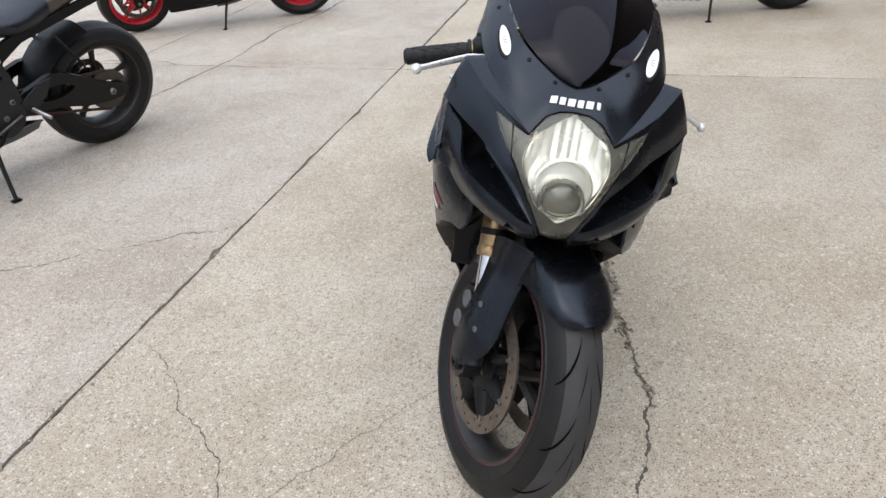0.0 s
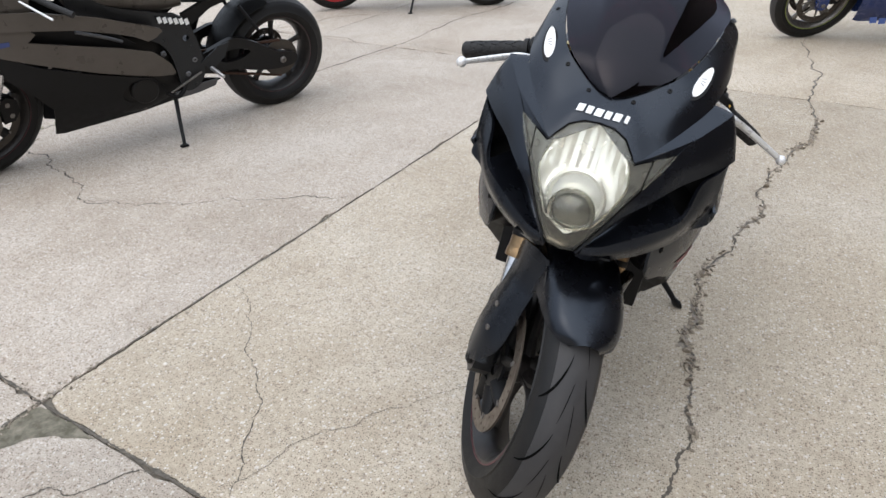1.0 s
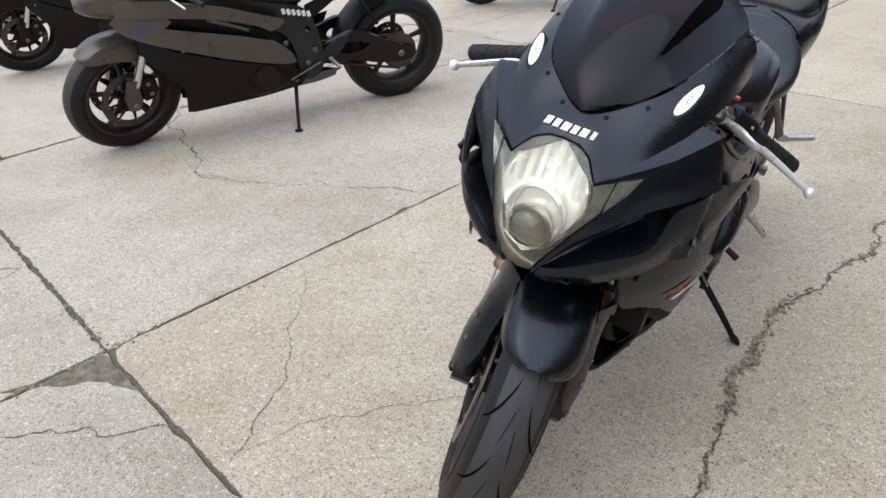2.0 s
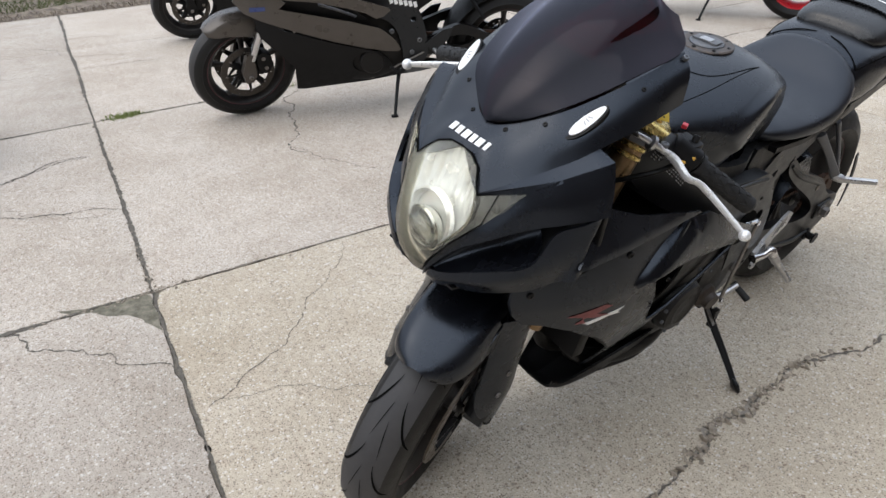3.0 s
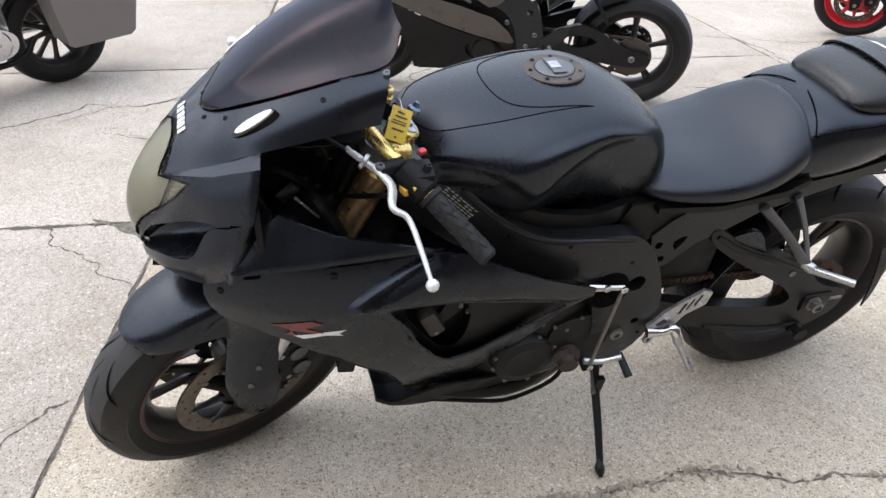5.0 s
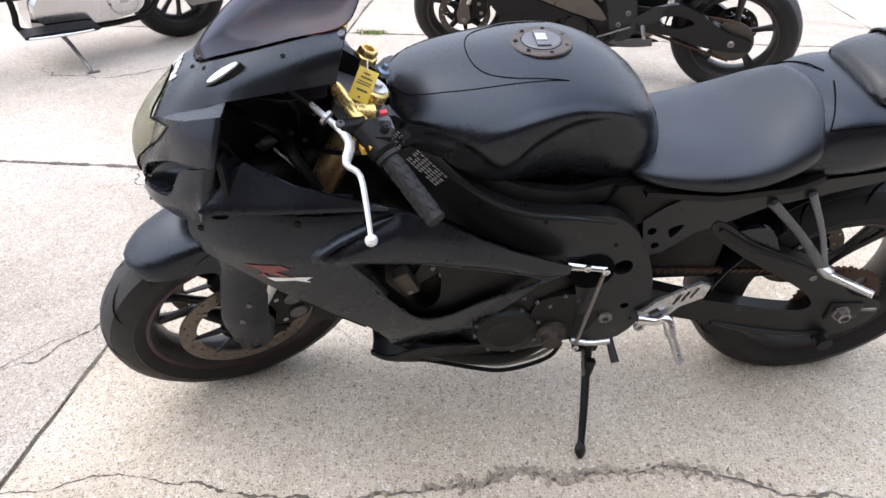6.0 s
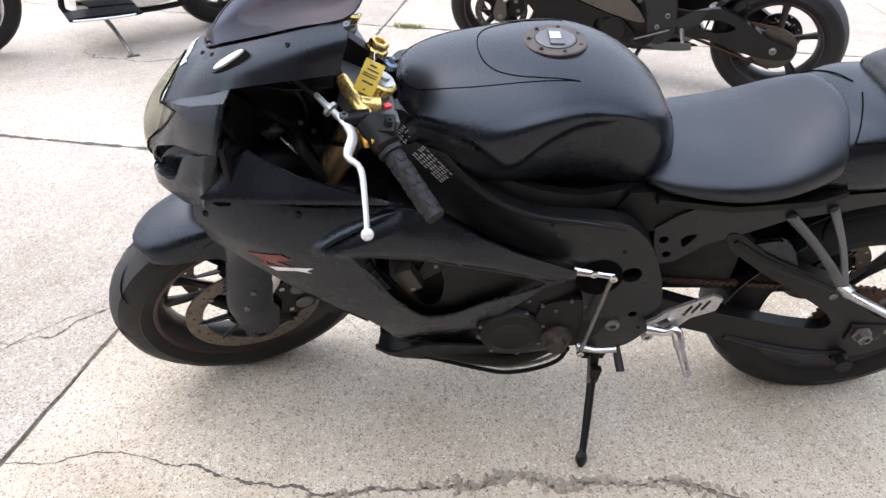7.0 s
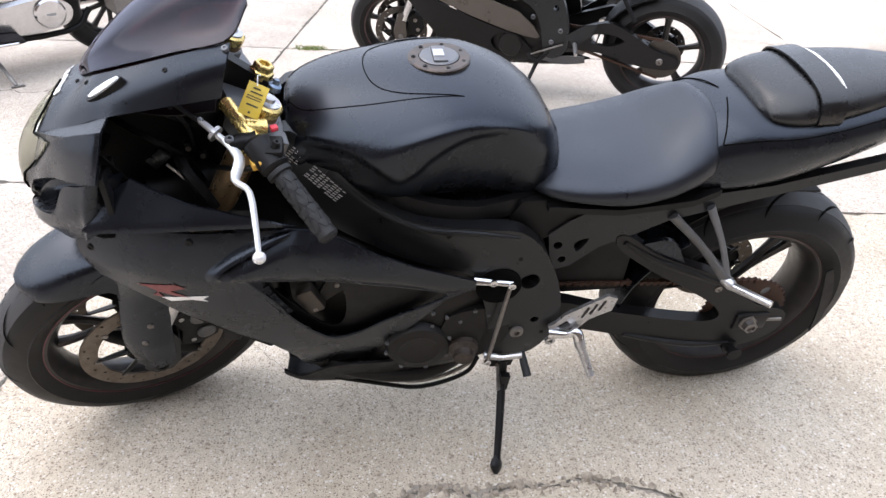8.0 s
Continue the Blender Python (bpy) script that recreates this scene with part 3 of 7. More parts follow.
crack([(-1.30, 0.72), (-1.22, 0.80), (-1.05, 0.86), (-0.9, 0.99), (-0.74, 1.09), (-0.66, 1.12)], 0.009, 0.004, 0.2, 4, 7)
crack([(0.0, 0.74), (-0.12, 0.89), (-0.175, 0.985)], 0.010, 0.012, 0.2, 4, 8)
crack([(0.0, 0.74), (0.15, 0.45), (0.2, 0.1)], 0.008, 0.006, 0.2, 4, 9)
crack([(-0.5, 1.12), (-0.31, 1.38), (-0.04, 1.64), (0.1, 1.72)], 0.0022, 0.0014, 0.15, 4, 10)
crack([(-2.03, 4.2), (-1.95, 4.37), (-1.66, 5.21), (-1.31, 6.53), (-1.1, 7.5)], 0.016, 0.02, 0.06, 5, 11)
crack([(-1.66, 5.21), (-1.5, 5.1), (-1.1, 4.97), (-0.5, 4.9)], 0.006, 0.004, 0.1, 4, 12)
crack([(-2.46, 0.53), (-2.67, 0.9), (-2.62, 1.1), (-2.70, 1.3), (-2.68, 1.5)], 0.012, 0.007, 0.2, 4, 13)
crack([(-2.67, 0.9), (-2.74, 0.78), (-2.6, 0.66), (-2.45, 0.3), (-2.76, -0.1)], 0.01, 0.014, 0.25, 4, 14)
crack([(-2.32, 0.85), (-2.1, 1.1), (-1.93, 1.36)], 0.004, 0.003, 0.2, 4, 15)
crack([(-3.2, 5.1), (-2.9, 5.35), (-2.5, 5.3), (-2.17, 5.23), (-2.0, 5.1)], 0.014, 0.01, 0.2, 4, 16)
crack([(-2.9, 5.35), (-2.7, 5.8), (-2.3, 6.1)], 0.012, 0.012, 0.2, 4, 17)
crack([(-4.9, 1.3), (-4.6, 2.0), (-4.4, 2.6)], 0.008, 0.008, 0.15, 4, 18)
crack([(0.04, 0.69), (-0.16, 0.9)], 0.004, 0.003, 0.1, 4, 19)

crack([(-2.60, 1.05), (-2.66, 1.19), (-2.74, 1.32), (-2.68, 1.49)], 0.016, 0.009, 0.15, 4, 20)
crack([(-2.22, 0.96), (-2.09, 1.15), (-1.92, 1.38)], 0.009, 0.006, 0.15, 4, 21)
crack([(-5.75, 2.22), (-5.57, 2.66)], 0.012, 0.01, 0.15, 4, 22)
crack([(-5.7, 1.82), (-4.99, 2.15), (-4.76, 2.45)], 0.010, 0.008, 0.15, 4, 23)
# dirt spilled from the joints
for q, (a, b_, w0, w1) in enumerate((((0, -6.35), (0, -2.2), 0.028, 0.028), ((0, -2.2), (0, 0), 0.024, 0.020), ((0, 0), (0, 1.5), 0.013, 0.009), ((0, 1.5), (0, 4.2), 0.010, 0.010),
                                     ((-3.4, 0), (0, 0), 0.026, 0.030), ((0, 0), (3.6, 0), 0.008, 0.007), ((3.6, 0), (7.2, 0), 0.02, 0.02), ((-1.6, -2.13), (0, -2.13), 0.022, 0.018), ((0, -2.13), (1.4, -2.13), 0.022, 0.012), ((1.4, -2.13), (3.6, -2.13), 0.018, 0.016))):
    crack([lay(*a), lay(*b_)], w0, w1, 0.006, 7, 36 + q, "dark dirt in a slab joint")

# loose rubble along the wide crack
rng = random.Random(11)
bm = B()
for p in MAINLINE:
    if 1.55 < p.y < 4.3:
        for _ in range(4):
            if rng.random() < (0.5 if 1.85 < p.y < 2.5 or 3.6 < p.y < 4.2 else 0.16):
                r = rng.uniform(0.0025, 0.011) * (1 if rng.random() < 0.85 else 1.8)
                q = p + Vector((rng.gauss(0, 0.009), rng.gauss(0, 0.02)))
                m = Matrix.Translation((q.x, q.y, r * 0.2)) @ Matrix.Rotation(rng.uniform(0, 6), 4, Vector((rng.random(), rng.random(), 1))) @ Matrix.Diagonal((r, r * rng.uniform(0.6, 1), r * rng.uniform(0.18, 0.5), 1))
                bmesh.ops.create_icosphere(bm, subdivisions=1, radius=1, matrix=m)
for _ in range(150):
    # grit swept together where the joints cross
    a, b_ = rng.choice(((-1, 0), (0, -1), (1, 0))), abs(rng.gauss(0, 0.22))
    q = Vector(lay(a[0] * b_ + rng.gauss(0, 0.014), a[1] * b_ + rng.gauss(0, 0.014)))
    r = rng.uniform(0.0025, 0.008)
    m = Matrix.Translation((q.x, q.y, r * 0.2)) @ Matrix.Rotation(rng.uniform(0, 6), 4, Vector((rng.random(), rng.random(), 1))) @ Matrix.Diagonal((r, r * rng.uniform(0.6, 1), r * rng.uniform(0.18, 0.5), 1))
    bmesh.ops.create_icosphere(bm, subdivisions=1, radius=1, matrix=m)
for v in bm.verts:
    v.co += Vector((rng.uniform(-1, 1), rng.uniform(-1, 1), 0)) * 0.0014
part("crack_rubble", bm, RUBBLE, ground, "crumbled pale concrete bits in the crack", sharp=20)["kind"] = "stuff"

# damp dirt at the crossing of the joints
bm = B()
edge = wander([(-1.275, 0.93), (-1.168, 1.19), (-1.14, 1.205), (-1.03, 1.182), (-0.905, 1.157), (-1.02, 1.13), (-1.12, 1.05), (-1.19, 1.0), (-1.275, 0.93)], 0.12, random.Random(3), 3)[:-1]
bm.faces.new([bm.verts.new((p.x, p.y, 0.0008)) for p in edge])
DAMP = mat("damp_mossy_dirt", (0.072, 0.066, 0.042), 0.85, 0.0, (0.24, 0.212, 0.165), 22, 1.0, bump=0.5, fine_scale=120)
part("dirt_patch", bm, DAMP, ground, "damp mossy dirt patch in a slab corner")


# grass: the verge behind the yard and tufts in a joint
def blades(n, area, h, seed, name, parent, label, material=None):
    rng = random.Random(seed)
    V_, F_ = [], []
    for _ in range(n):
        x, y = area(rng)
        a, hh, lean = rng.uniform(0, 6.28), h * rng.uniform(0.4, 1.2), rng.uniform(0.2, 0.9)
        w = rng.uniform(0.0015, 0.003) * (1 + h * 8)
        dx, dy = math.cos(a), math.sin(a)
        k = len(V_)
        V_ += [(x - dy * w, y + dx * w, -0.004), (x + dy * w, y - dx * w, -0.004), (x + dx * lean * hh * 0.5 - dy * w * 0.6, y + dy * lean * hh * 0.5, hh * 0.7), (x + dx * lean * hh, y + dy * lean * hh, hh)]
        F_ += [(k, k + 1, k + 2), (k + 1, k + 3, k + 2)]
    me = bpy.data.meshes.new(name)
    me.from_pydata(V_, [], F_)
    me.materials.append(material or GRASS)
    ob = new(name, me)
    ob.parent = parent
    return tagged(ob, label, kind="stuff")


def verge(rng):
    return lay(rng.uniform(-3, 6), -6.40 - abs(rng.gauss(0, 0.5)))


def litter(rng):
    return lay(rng.uniform(-3, 6), -6.02 - abs(rng.gauss(0.12, 0.17)))


bm = B()
top = []
for i in range(41):
    u = -14 + 28 * i / 40
    top.append([bm.verts.new((*lay(u, -6.04 - 0.25 * k - (0.05 * math.sin(u * 7 + k) if k else 0.03 * math.sin(u * 9))), 0.002 + 0.03 * (k > 0) + 0.02 * math.sin(u * 5 + k * 2) * (k > 0))) for k in range(5)] + [bm.verts.new((*lay(u, -40), 0.05))])
for a, b_ in zip(top, top[1:]):
    for k in range(5):
        bm.faces.new((a[k], a[k + 1], b_[k + 1], b_[k]))
verge_ob = part("grass_verge", bm, LEAFLITTER, None)
tagged(verge_ob, "grass verge with dry leaf litter beside the concrete", "grass", kind="structure")
g = blades(8000, verge, 0.08, 21, "grass", None, "green grass at the edge of the yard")
tagged(g, category="grass")
g = blades(5000, litter, 0.045, 24, "leaf_litter", None, "dry brown leaves and debris along the verge", LEAFLITTER)
tagged(g, category="leaves")


def tuft(rng):
    return lay(0.05 + abs(rng.gauss(0.12, 0.05)), -2.13 + rng.gauss(0, 0.022))


g = blades(380, tuft, 0.022, 22, "weed_tuft", None, "green weeds growing in a slab joint", WEED)
tagged(g, category="weed")


def tuft2(rng):
    return lay(0.95 + rng.gauss(0.1, 0.12), -2.13 + rng.gauss(0, 0.01))


g = blades(160, tuft2, 0.018, 23, "weed_tuft", None, "green weeds growing in a slab joint", WEED)
tagged(g, category="weed")

# ---------------------------------------------------------------- an unseen wall, added behind the camera to darken reflections and side light
DARKWALL = mat("dark_brown_wall", (0.10, 0.075, 0.06), 0.8, 0.0, (0.17, 0.135, 0.11), 3, 0.8, bump=0.5, fine_scale=60)
bm = B()
block(bm, (5.0, 3.0, 2.4), (0.3, 26.0, 4.8), None, 0.01)
tagged(part("unseen_wall", bm, DARKWALL, None), "unseen plain dark wall added to darken reflections and block side light", "wall", kind="structure")

# ---------------------------------------------------------------- the black sport motorcycle
bike = thing("motorcycle", place(0.146, 2.12, -0.042, -0.999, 11.0), "matte black sport motorcycle parked leaning on its side stand", "motorcycle")
FORK = Vector((-0.470, 0, 0.883)).normalized()
AX0, RAKE = Vector((0.799, 0, 0)), Vector((-0.403, 0, 0.915)).normalized()
STEER = Matrix.Translation(AX0) @ Matrix.Rotation(radians(22.0), 4, RAKE) @ Matrix.Translation(-AX0)
FC, RC = (0.709, 0.0, 0.2955), (-0.712, 0.0, 0.307)
# the turned front end also tips a little about the upper clamp
TIP = Vector((0.40, 0, 0.93))
FRONT = Matrix.Translation(TIP) @ Matrix.Rotation(radians(-1.9), 4, "X") @ Matrix.Translation(-TIP) @ STEER

# wheels
fw = wheel(bike, "front_wheel", FC, 0.304, 0.122, 0.218, 3, FRONT, stripe=REDLINE, tyre_label="black front tyre with scuffed sides", crown=0.62, twin=0.22)
for sy in (1, -1):
    brake_disc(fw, FC, sy * 0.066, 0.155, 0.118, DISC, FRONT)
part("axle", tube(B(), [(0.704, -0.125, 0.297), (0.704, 0.125, 0.297)], 0.013, 14), STEEL, fw, xf=FRONT)
bm = B()
sheet(bm, [[(FC[0] + r * math.cos(a), y, FC[2] + r * math.sin(a)) for a in np.linspace(0.72, 0.98, 5)] for r, y in ((0.214, -0.038), (0.208, -0.034))], 2, 3, 0.003)
part("wheel_weight", bm, ALLOY, fw, "silver balance weight", FRONT)
rw = wheel(bike, "rear_wheel", RC, 0.318, 0.182, 0.218, 3, None, stripe=REDLINE, tyre_label="wide black rear tyre", crown=0.6, twin=0.11, phase=0.14)
brake_disc(rw, RC, -0.07, 0.11, 0.075, DISC, None, 20)
bm = B()
teeth = []
for i in range(86):
    a = 2 * math.pi * i / 86
    teeth.append((RC[0] + (0.112 if i % 2 else 0.104) * math.cos(a), RC[2] + (0.112 if i % 2 else 0.104) * math.sin(a)))
slab(bm, teeth, 0.098, 0.104, 0, [ring(RC[0], RC[2], 0.055, 24)] + [ring(RC[0] + 0.08 * math.cos(k * math.pi / 3), RC[2] + 0.08 * math.sin(k * math.pi / 3), 0.014, 12) for k in range(6)])
part("sprocket", bm, CHAIN, rw)
part("axle", tube(B(), [(RC[0], -0.14, RC[2]), (RC[0], 0.15, RC[2])], 0.012, 14), STEEL, rw)

# chain: upper and lower run
chain = B()
for z0, z1 in ((0.448, 0.414), (0.350, 0.222)):
    for i in range(72):
        s = i / 71
        p = Vector((-0.14 + (-0.712 + 0.14) * s, 0.101, z0 + (z1 - z0) * s))
        block(chain, p, (0.0078, 0.013 if i % 2 else 0.007, 0.0105 if i % 2 else 0.008), Matrix.Rotation(0.06, 4, "Y"), 0)
part("chain", chain, CHAIN, bike, "rusty drive chain")["kind"] = "stuff"

# front fork, clamps and axle lugs
GUARD = curve([(0.728, 0.605), (0.650, 0.585), (0.634, 0.550), (0.658, 0.450), (0.668, 0.370), (0.675, 0.318), (0.695, 0.298), (0.728, 0.300), (0.752, 0.340), (0.760, 0.385), (0.748, 0.450), (0.735, 0.520)], 3, True)


def wrap(u, v, d, sy):
    """The guard lies along the outside of the leg and turns in over its front."""
    f = max(0.0, u - (0.634 + 0.16 * max(0.0, 0.55 - v)) - 0.030)
    return Vector((u + d * 0.5, sy * (0.137 - 7.5 * f * f - 0.16 * min(0.14, max(0.0, v - 0.38)) - d), v))


for sy, nm in ((1, "fork_leg"), (-1, "fork_leg")):
    o = Vector((0.741, sy * 0.103, 0.292))
    at = lambda s: o + FORK * s
    leg = part(nm, tube(B(), [at(0.26), at(0.275), at(0.72)], [0.0265, 0.0275, 0.0275], 20), BRONZE, bike, "bronze-gold upside-down fork tube", FRONT)
    part("stanchion", tube(B(), [at(0.10), at(0.27)], 0.0215, 20), CHROME, leg, "chrome fork stanchion", FRONT)
    part("dust_seal", lathe(B(), [(0.029, 0), (0.030, 0.006), (0.029, 0.018), (0.0275, 0.022)], at(0.255), FORK, 20), BRONZE, leg, xf=FRONT)
    part("band", lathe(B(), [(0.0282, 0), (0.0286, 0.002), (0.0286, 0.012), (0.0282, 0.014)], at(0.30), FORK, 20), PLASTIC, leg, xf=FRONT)
    cap = part("fork_cap", lathe(B(), [(0.027, -0.01), (0.0285, 0.0), (0.0285, 0.008), (0.025, 0.011), (0.0, 0.011)], at(0.72), FORK, 24), GOLD, leg, "gold fork cap", FRONT)
    part("cap_top", lathe(B(), [(0.0235, 0.010), (0.0225, 0.0135), (0.012, 0.0145), (0.010, 0.020), (0.0, 0.020)], at(0.72), FORK, 24), ALLOY, cap, "alloy cap top", FRONT)
    for h, rad, tall, m_ in ((0.672, 0.0325, 0.032, GREYALLOY), (0.650, 0.031, 0.010, GOLD), (0.632, 0.031, 0.010, GOLD), (0.588, 0.0279, 0.003, PLASTIC)):
        part("clamp_ring", lathe(B(), [(0.0272, 0), (rad - 0.002, 0), (rad, 0.002), (rad, tall - 0.002), (rad - 0.002, tall), (0.0272, tall)], at(h), FORK, 24), m_, leg, xf=FRONT)
    bm = B()
    slab(bm, [(0.672, 0.42), (0.70, 0.43), (0.735, 0.34), (0.742, 0.29), (0.725, 0.262), (0.69, 0.258), (0.668, 0.28), (0.655, 0.36)], sy * 0.103 - 0.021, sy * 0.103 + 0.021, 0.009)
    lug = part("axle_lug", bm, FRAME, bike, "black fork bottom", FRONT)
    part("leg_cover", tube(B(), [at(0.02), at(0.06), at(0.10), at(0.13)], [0.027, 0.029, 0.027, 0.024], 16, 3), FRAME, lug, xf=FRONT)
    part("fork_guard", panel(B(), GUARD, [], lambda u, v, d: wrap(u, v, d, sy), 0.004, 0.012), SATIN, lug, "satin black fork guard", FRONT)
    screws(lug, [wrap(0.700, 0.445, -0.001, sy), wrap(0.722, 0.395, -0.001, sy)], (0.3, sy, 0), 0.0065, STEEL, xf=FRONT)
    part("axle_nut", lathe(B(), [(0.02, 0), (0.021, 0.006), (0.014, 0.012), (0.009, 0.012), (0.008, 0.004)], (0.708, sy * 0.124, 0.295), (0, sy, 0), 16), PLASTIC, lug, xf=FRONT)
    screws(lug, [(0.70, sy * 0.125, 0.36), (0.685, sy * 0.125, 0.395)], (0, sy, 0), 0.007, STEEL, xf=FRONT)
    # radial caliper behind the leg
    bm = B()
    slab(bm, [(0.66, 0.40), (0.625, 0.43), (0.575, 0.41), (0.555, 0.35), (0.575, 0.30), (0.62, 0.285), (0.655, 0.30), (0.645, 0.35)], sy * 0.066 - 0.034, sy * 0.066 + 0.034, 0.008)
    cal = part("brake_caliper", bm, PLASTIC, bike, "black radial brake caliper", FRONT)
    for px, pz in ((0.603, 0.385), (0.597, 0.325)):
        part("piston_cap", lathe(B(), [(0.02, 0), (0.021, 0.004), (0.017, 0.006), (0.012, 0.004)], (px, sy * 0.1, pz), (0, sy, 0), 16), GREYALLOY, cal, xf=FRONT)
    screws(cal, [(0.64, sy * 0.1, 0.395), (0.628, sy * 0.1, 0.305)], (0, sy, 0), 0.006, ALLOY, xf=FRONT)
    part("brake_hose", tube(B(), [(0.60, sy * 0.075, 0.43), (0.585, sy * 0.10, 0.50), (0.575, sy * 0.09, 0.60), (0.54, sy * 0.05, 0.70)], 0.0055, 8, 6), PLASTIC, cal, xf=FRONT)

bm = B()
slab(bm, [(-0.04, -0.16), (0.06, -0.14), (0.075, -0.10), (0.05, -0.05), (0.055, 0.05), (0.075, 0.10), (0.06, 0.14), (-0.04, 0.16), (-0.06, 0.05), (-0.06, -0.05)], -0.012, 0.012, 0.004)
top = Vector((0.735, 0, 0.297)) + FORK * 0.665
bm.transform(Matrix.Translation(top - Vector((0.005, 0, 0))) @ Matrix.Rotation(radians(-23.8), 4, "Y") @ Matrix.Rotation(radians(90), 4, "X") @ Matrix.Diagonal((0.80, 0.90, 1, 1)))
clamp = part("top_clamp", bm, GREYALLOY, bike, "grey upper fork clamp", STEER)
sn = Vector((0.372, 0, 0.925))
part("stem_nut", lathe(B(), [(0.022, -0.02), (0.022, -0.006), (0.0185, -0.004), (0.0185, 0.006), (0.0165, 0.008), (0.011, 0.008), (0.010, 0.001), (0.0, 0.001)], sn, RAKE, 6), GOLD, clamp, "gold steering stem nut", STEER)
part("ignition_lock", lathe(B(), [(0.03, -0.05), (0.03, 0.004), (0.024, 0.010), (0.012, 0.011), (0.011, 0.006), (0.0, 0.006)], top + Vector((0.055, 0.0, 0.005)), RAKE, 20), PLASTIC, clamp, xf=STEER)
fl = Vector((0.735, 0.103, 0.297)) + FORK * 0.744
part("rebound_adjuster", lathe(B(), [(0.011, 0), (0.011, 0.009), (0.006, 0.012), (0.004, 0.02), (0.002, 0.02)], fl, RAKE, 12), mat("blue_anodised", (0.12, 0.16, 0.22), 0.35, 0.8), clamp, "blue rebound adjuster", STEER)
low = Vector((0.735, 0, 0.297)) + FORK * 0.46
part("lower_clamp", block(B(), low - Vector((0.02, 0, 0)), (0.09, 0.25, 0.045), Matrix.Rotation(radians(-23.8), 4, "Y"), 0.01), FRAME, bike, xf=STEER)

# clip-ons, grips, levers
for sy in (1, -1):
    e = Vector((0.383, sy * 0.335, 0.832))
    s0 = Vector((0.465, sy * 0.088, 0.941))
    d = (e - s0).normalized()
    bar = part("handlebar", tube(B(), [s0, s0 + d * 0.004, s0 + d * 0.10, e], [0.0105, 0.0125, 0.0125, 0.011], 16), GOLD, bike, "gold clip-on handlebar", STEER)
    part("bar_clamp", tube(B(), [s0 + d * 0.055 + Vector((-0.03, 0, -0.012)), s0 + d * 0.055], [0.020, 0.015], 14), GOLD, bar, xf=STEER)
    g0, g1 = s0 + d * 0.160, e
    n = 14
    P = [g0 + (g1 - g0) * i / n for i in range(n + 1)]
    part("grip", tube(B(), [g0 - d * 0.012, g0 - d * 0.004, g0 - d * 0.003] + P + [g1 + d * 0.006], [0.022, 0.022, 0.0165] + [0.0168 + 0.0008 * math.sin(i * 2.4) for i in range(n + 1)] + [0.013], 18), GRIP, bar, "black rubber handlebar grip", STEER)
    # raised ribs on the grip
    bm = B()
    w1 = d.orthogonal().normalized()
    w2 = d.cross(w1)
    for k in range(7):
        for q in range(8):
            an = 2 * math.pi * q / 8 + (k % 2) * 0.35
            nn = w1 * math.cos(an) + w2 * math.sin(an)
            tt = nn.cross(d)
            c = g0 + (g1 - g0) * (0.10 + 0.125 * k) + nn * 0.0158
            turn = Matrix((d, tt, nn)).transposed().to_4x4()
            block(bm, c, (0.015, 0.0075, 0.0036), turn @ Matrix.Rotation(0.35 * (1 if q % 2 else -1), 4, "Z"), 0.0008)
    part("grip_pattern", bm, GRIP, bar, xf=STEER)
    sw = s0 + d * 0.118
    bm = B()
    tube(bm, [sw - d * 0.034, sw - d * 0.028, sw + d * 0.022, sw + d * 0.028], [0.022, 0.0285, 0.0285, 0.022], 14, 0, 0.86)
    block(bm, sw + Vector((-0.012, 0, 0.012)), (0.03, 0.042, 0.026), Matrix.Rotation(sy * -0.35, 4, "Z"), 0.005)
    box = part("switch_housing", bm, PLASTIC, bar, "black switch housing", STEER)
    up = Vector((-0.35, 0, 0.94))
    if sy > 0:
        screws(bar, [sw + up * 0.03 + d * 0.008], up, 0.007, PLASTIC, "switch_knob", STEER, 0.012)
        part("red_switch", block(B(), sw + up * 0.030 - d * 0.024 + Vector((-0.018, 0, 0)), (0.012, 0.010, 0.008), None, 0.002), SWITCHRED, bar, "red switch", STEER)
        part("yellow_switch", block(B(), sw + Vector((0.024, 0, -0.004)) + d * 0.004, (0.012, 0.018, 0.014), None, 0.003), AMBER, bar, "yellow switch", STEER)
        part("yellow_switch", block(B(), sw + Vector((0.020, 0, 0.016)) + d * 0.02, (0.010, 0.012, 0.008), None, 0.002), AMBER, bar, "yellow switch", STEER)
    # lever
    pv = s0 + d * 0.082 + Vector((0.042, 0, 0.004))
    perch = part("lever_perch", tube(B(), [s0 + d * 0.085, s0 + d * 0.082 + Vector((0.022, 0, 0.002)), pv], [0.018, 0.014, 0.012], 12), PLASTIC, bar, xf=STEER)
    tip = Vector((0.500, sy * 0.348, 0.846))
    lev = tube(B(), [pv - d * 0.012, pv + d * 0.03, pv + (tip - pv) * 0.32 + Vector((0.004, 0, 0)), pv + (tip - pv) * 0.45 - Vector((0.012, 0, 0)), pv + (tip - pv) * 0.72 - Vector((0.008, 0, 0)), tip], [0.009, 0.0115, 0.0095, 0.0082, 0.0075, 0.006], 12, 4, 0.6)
    ball(lev, tip, 0.0105)
    part("lever", lev, SILVER, bar, "silver painted hand lever with ball end", STEER)
    screws(bar, [pv + Vector((-0.003, 0, 0.008))], (-0.2, 0, 1), 0.008, GREYALLOY, "pivot_bolt", STEER, 0.006)
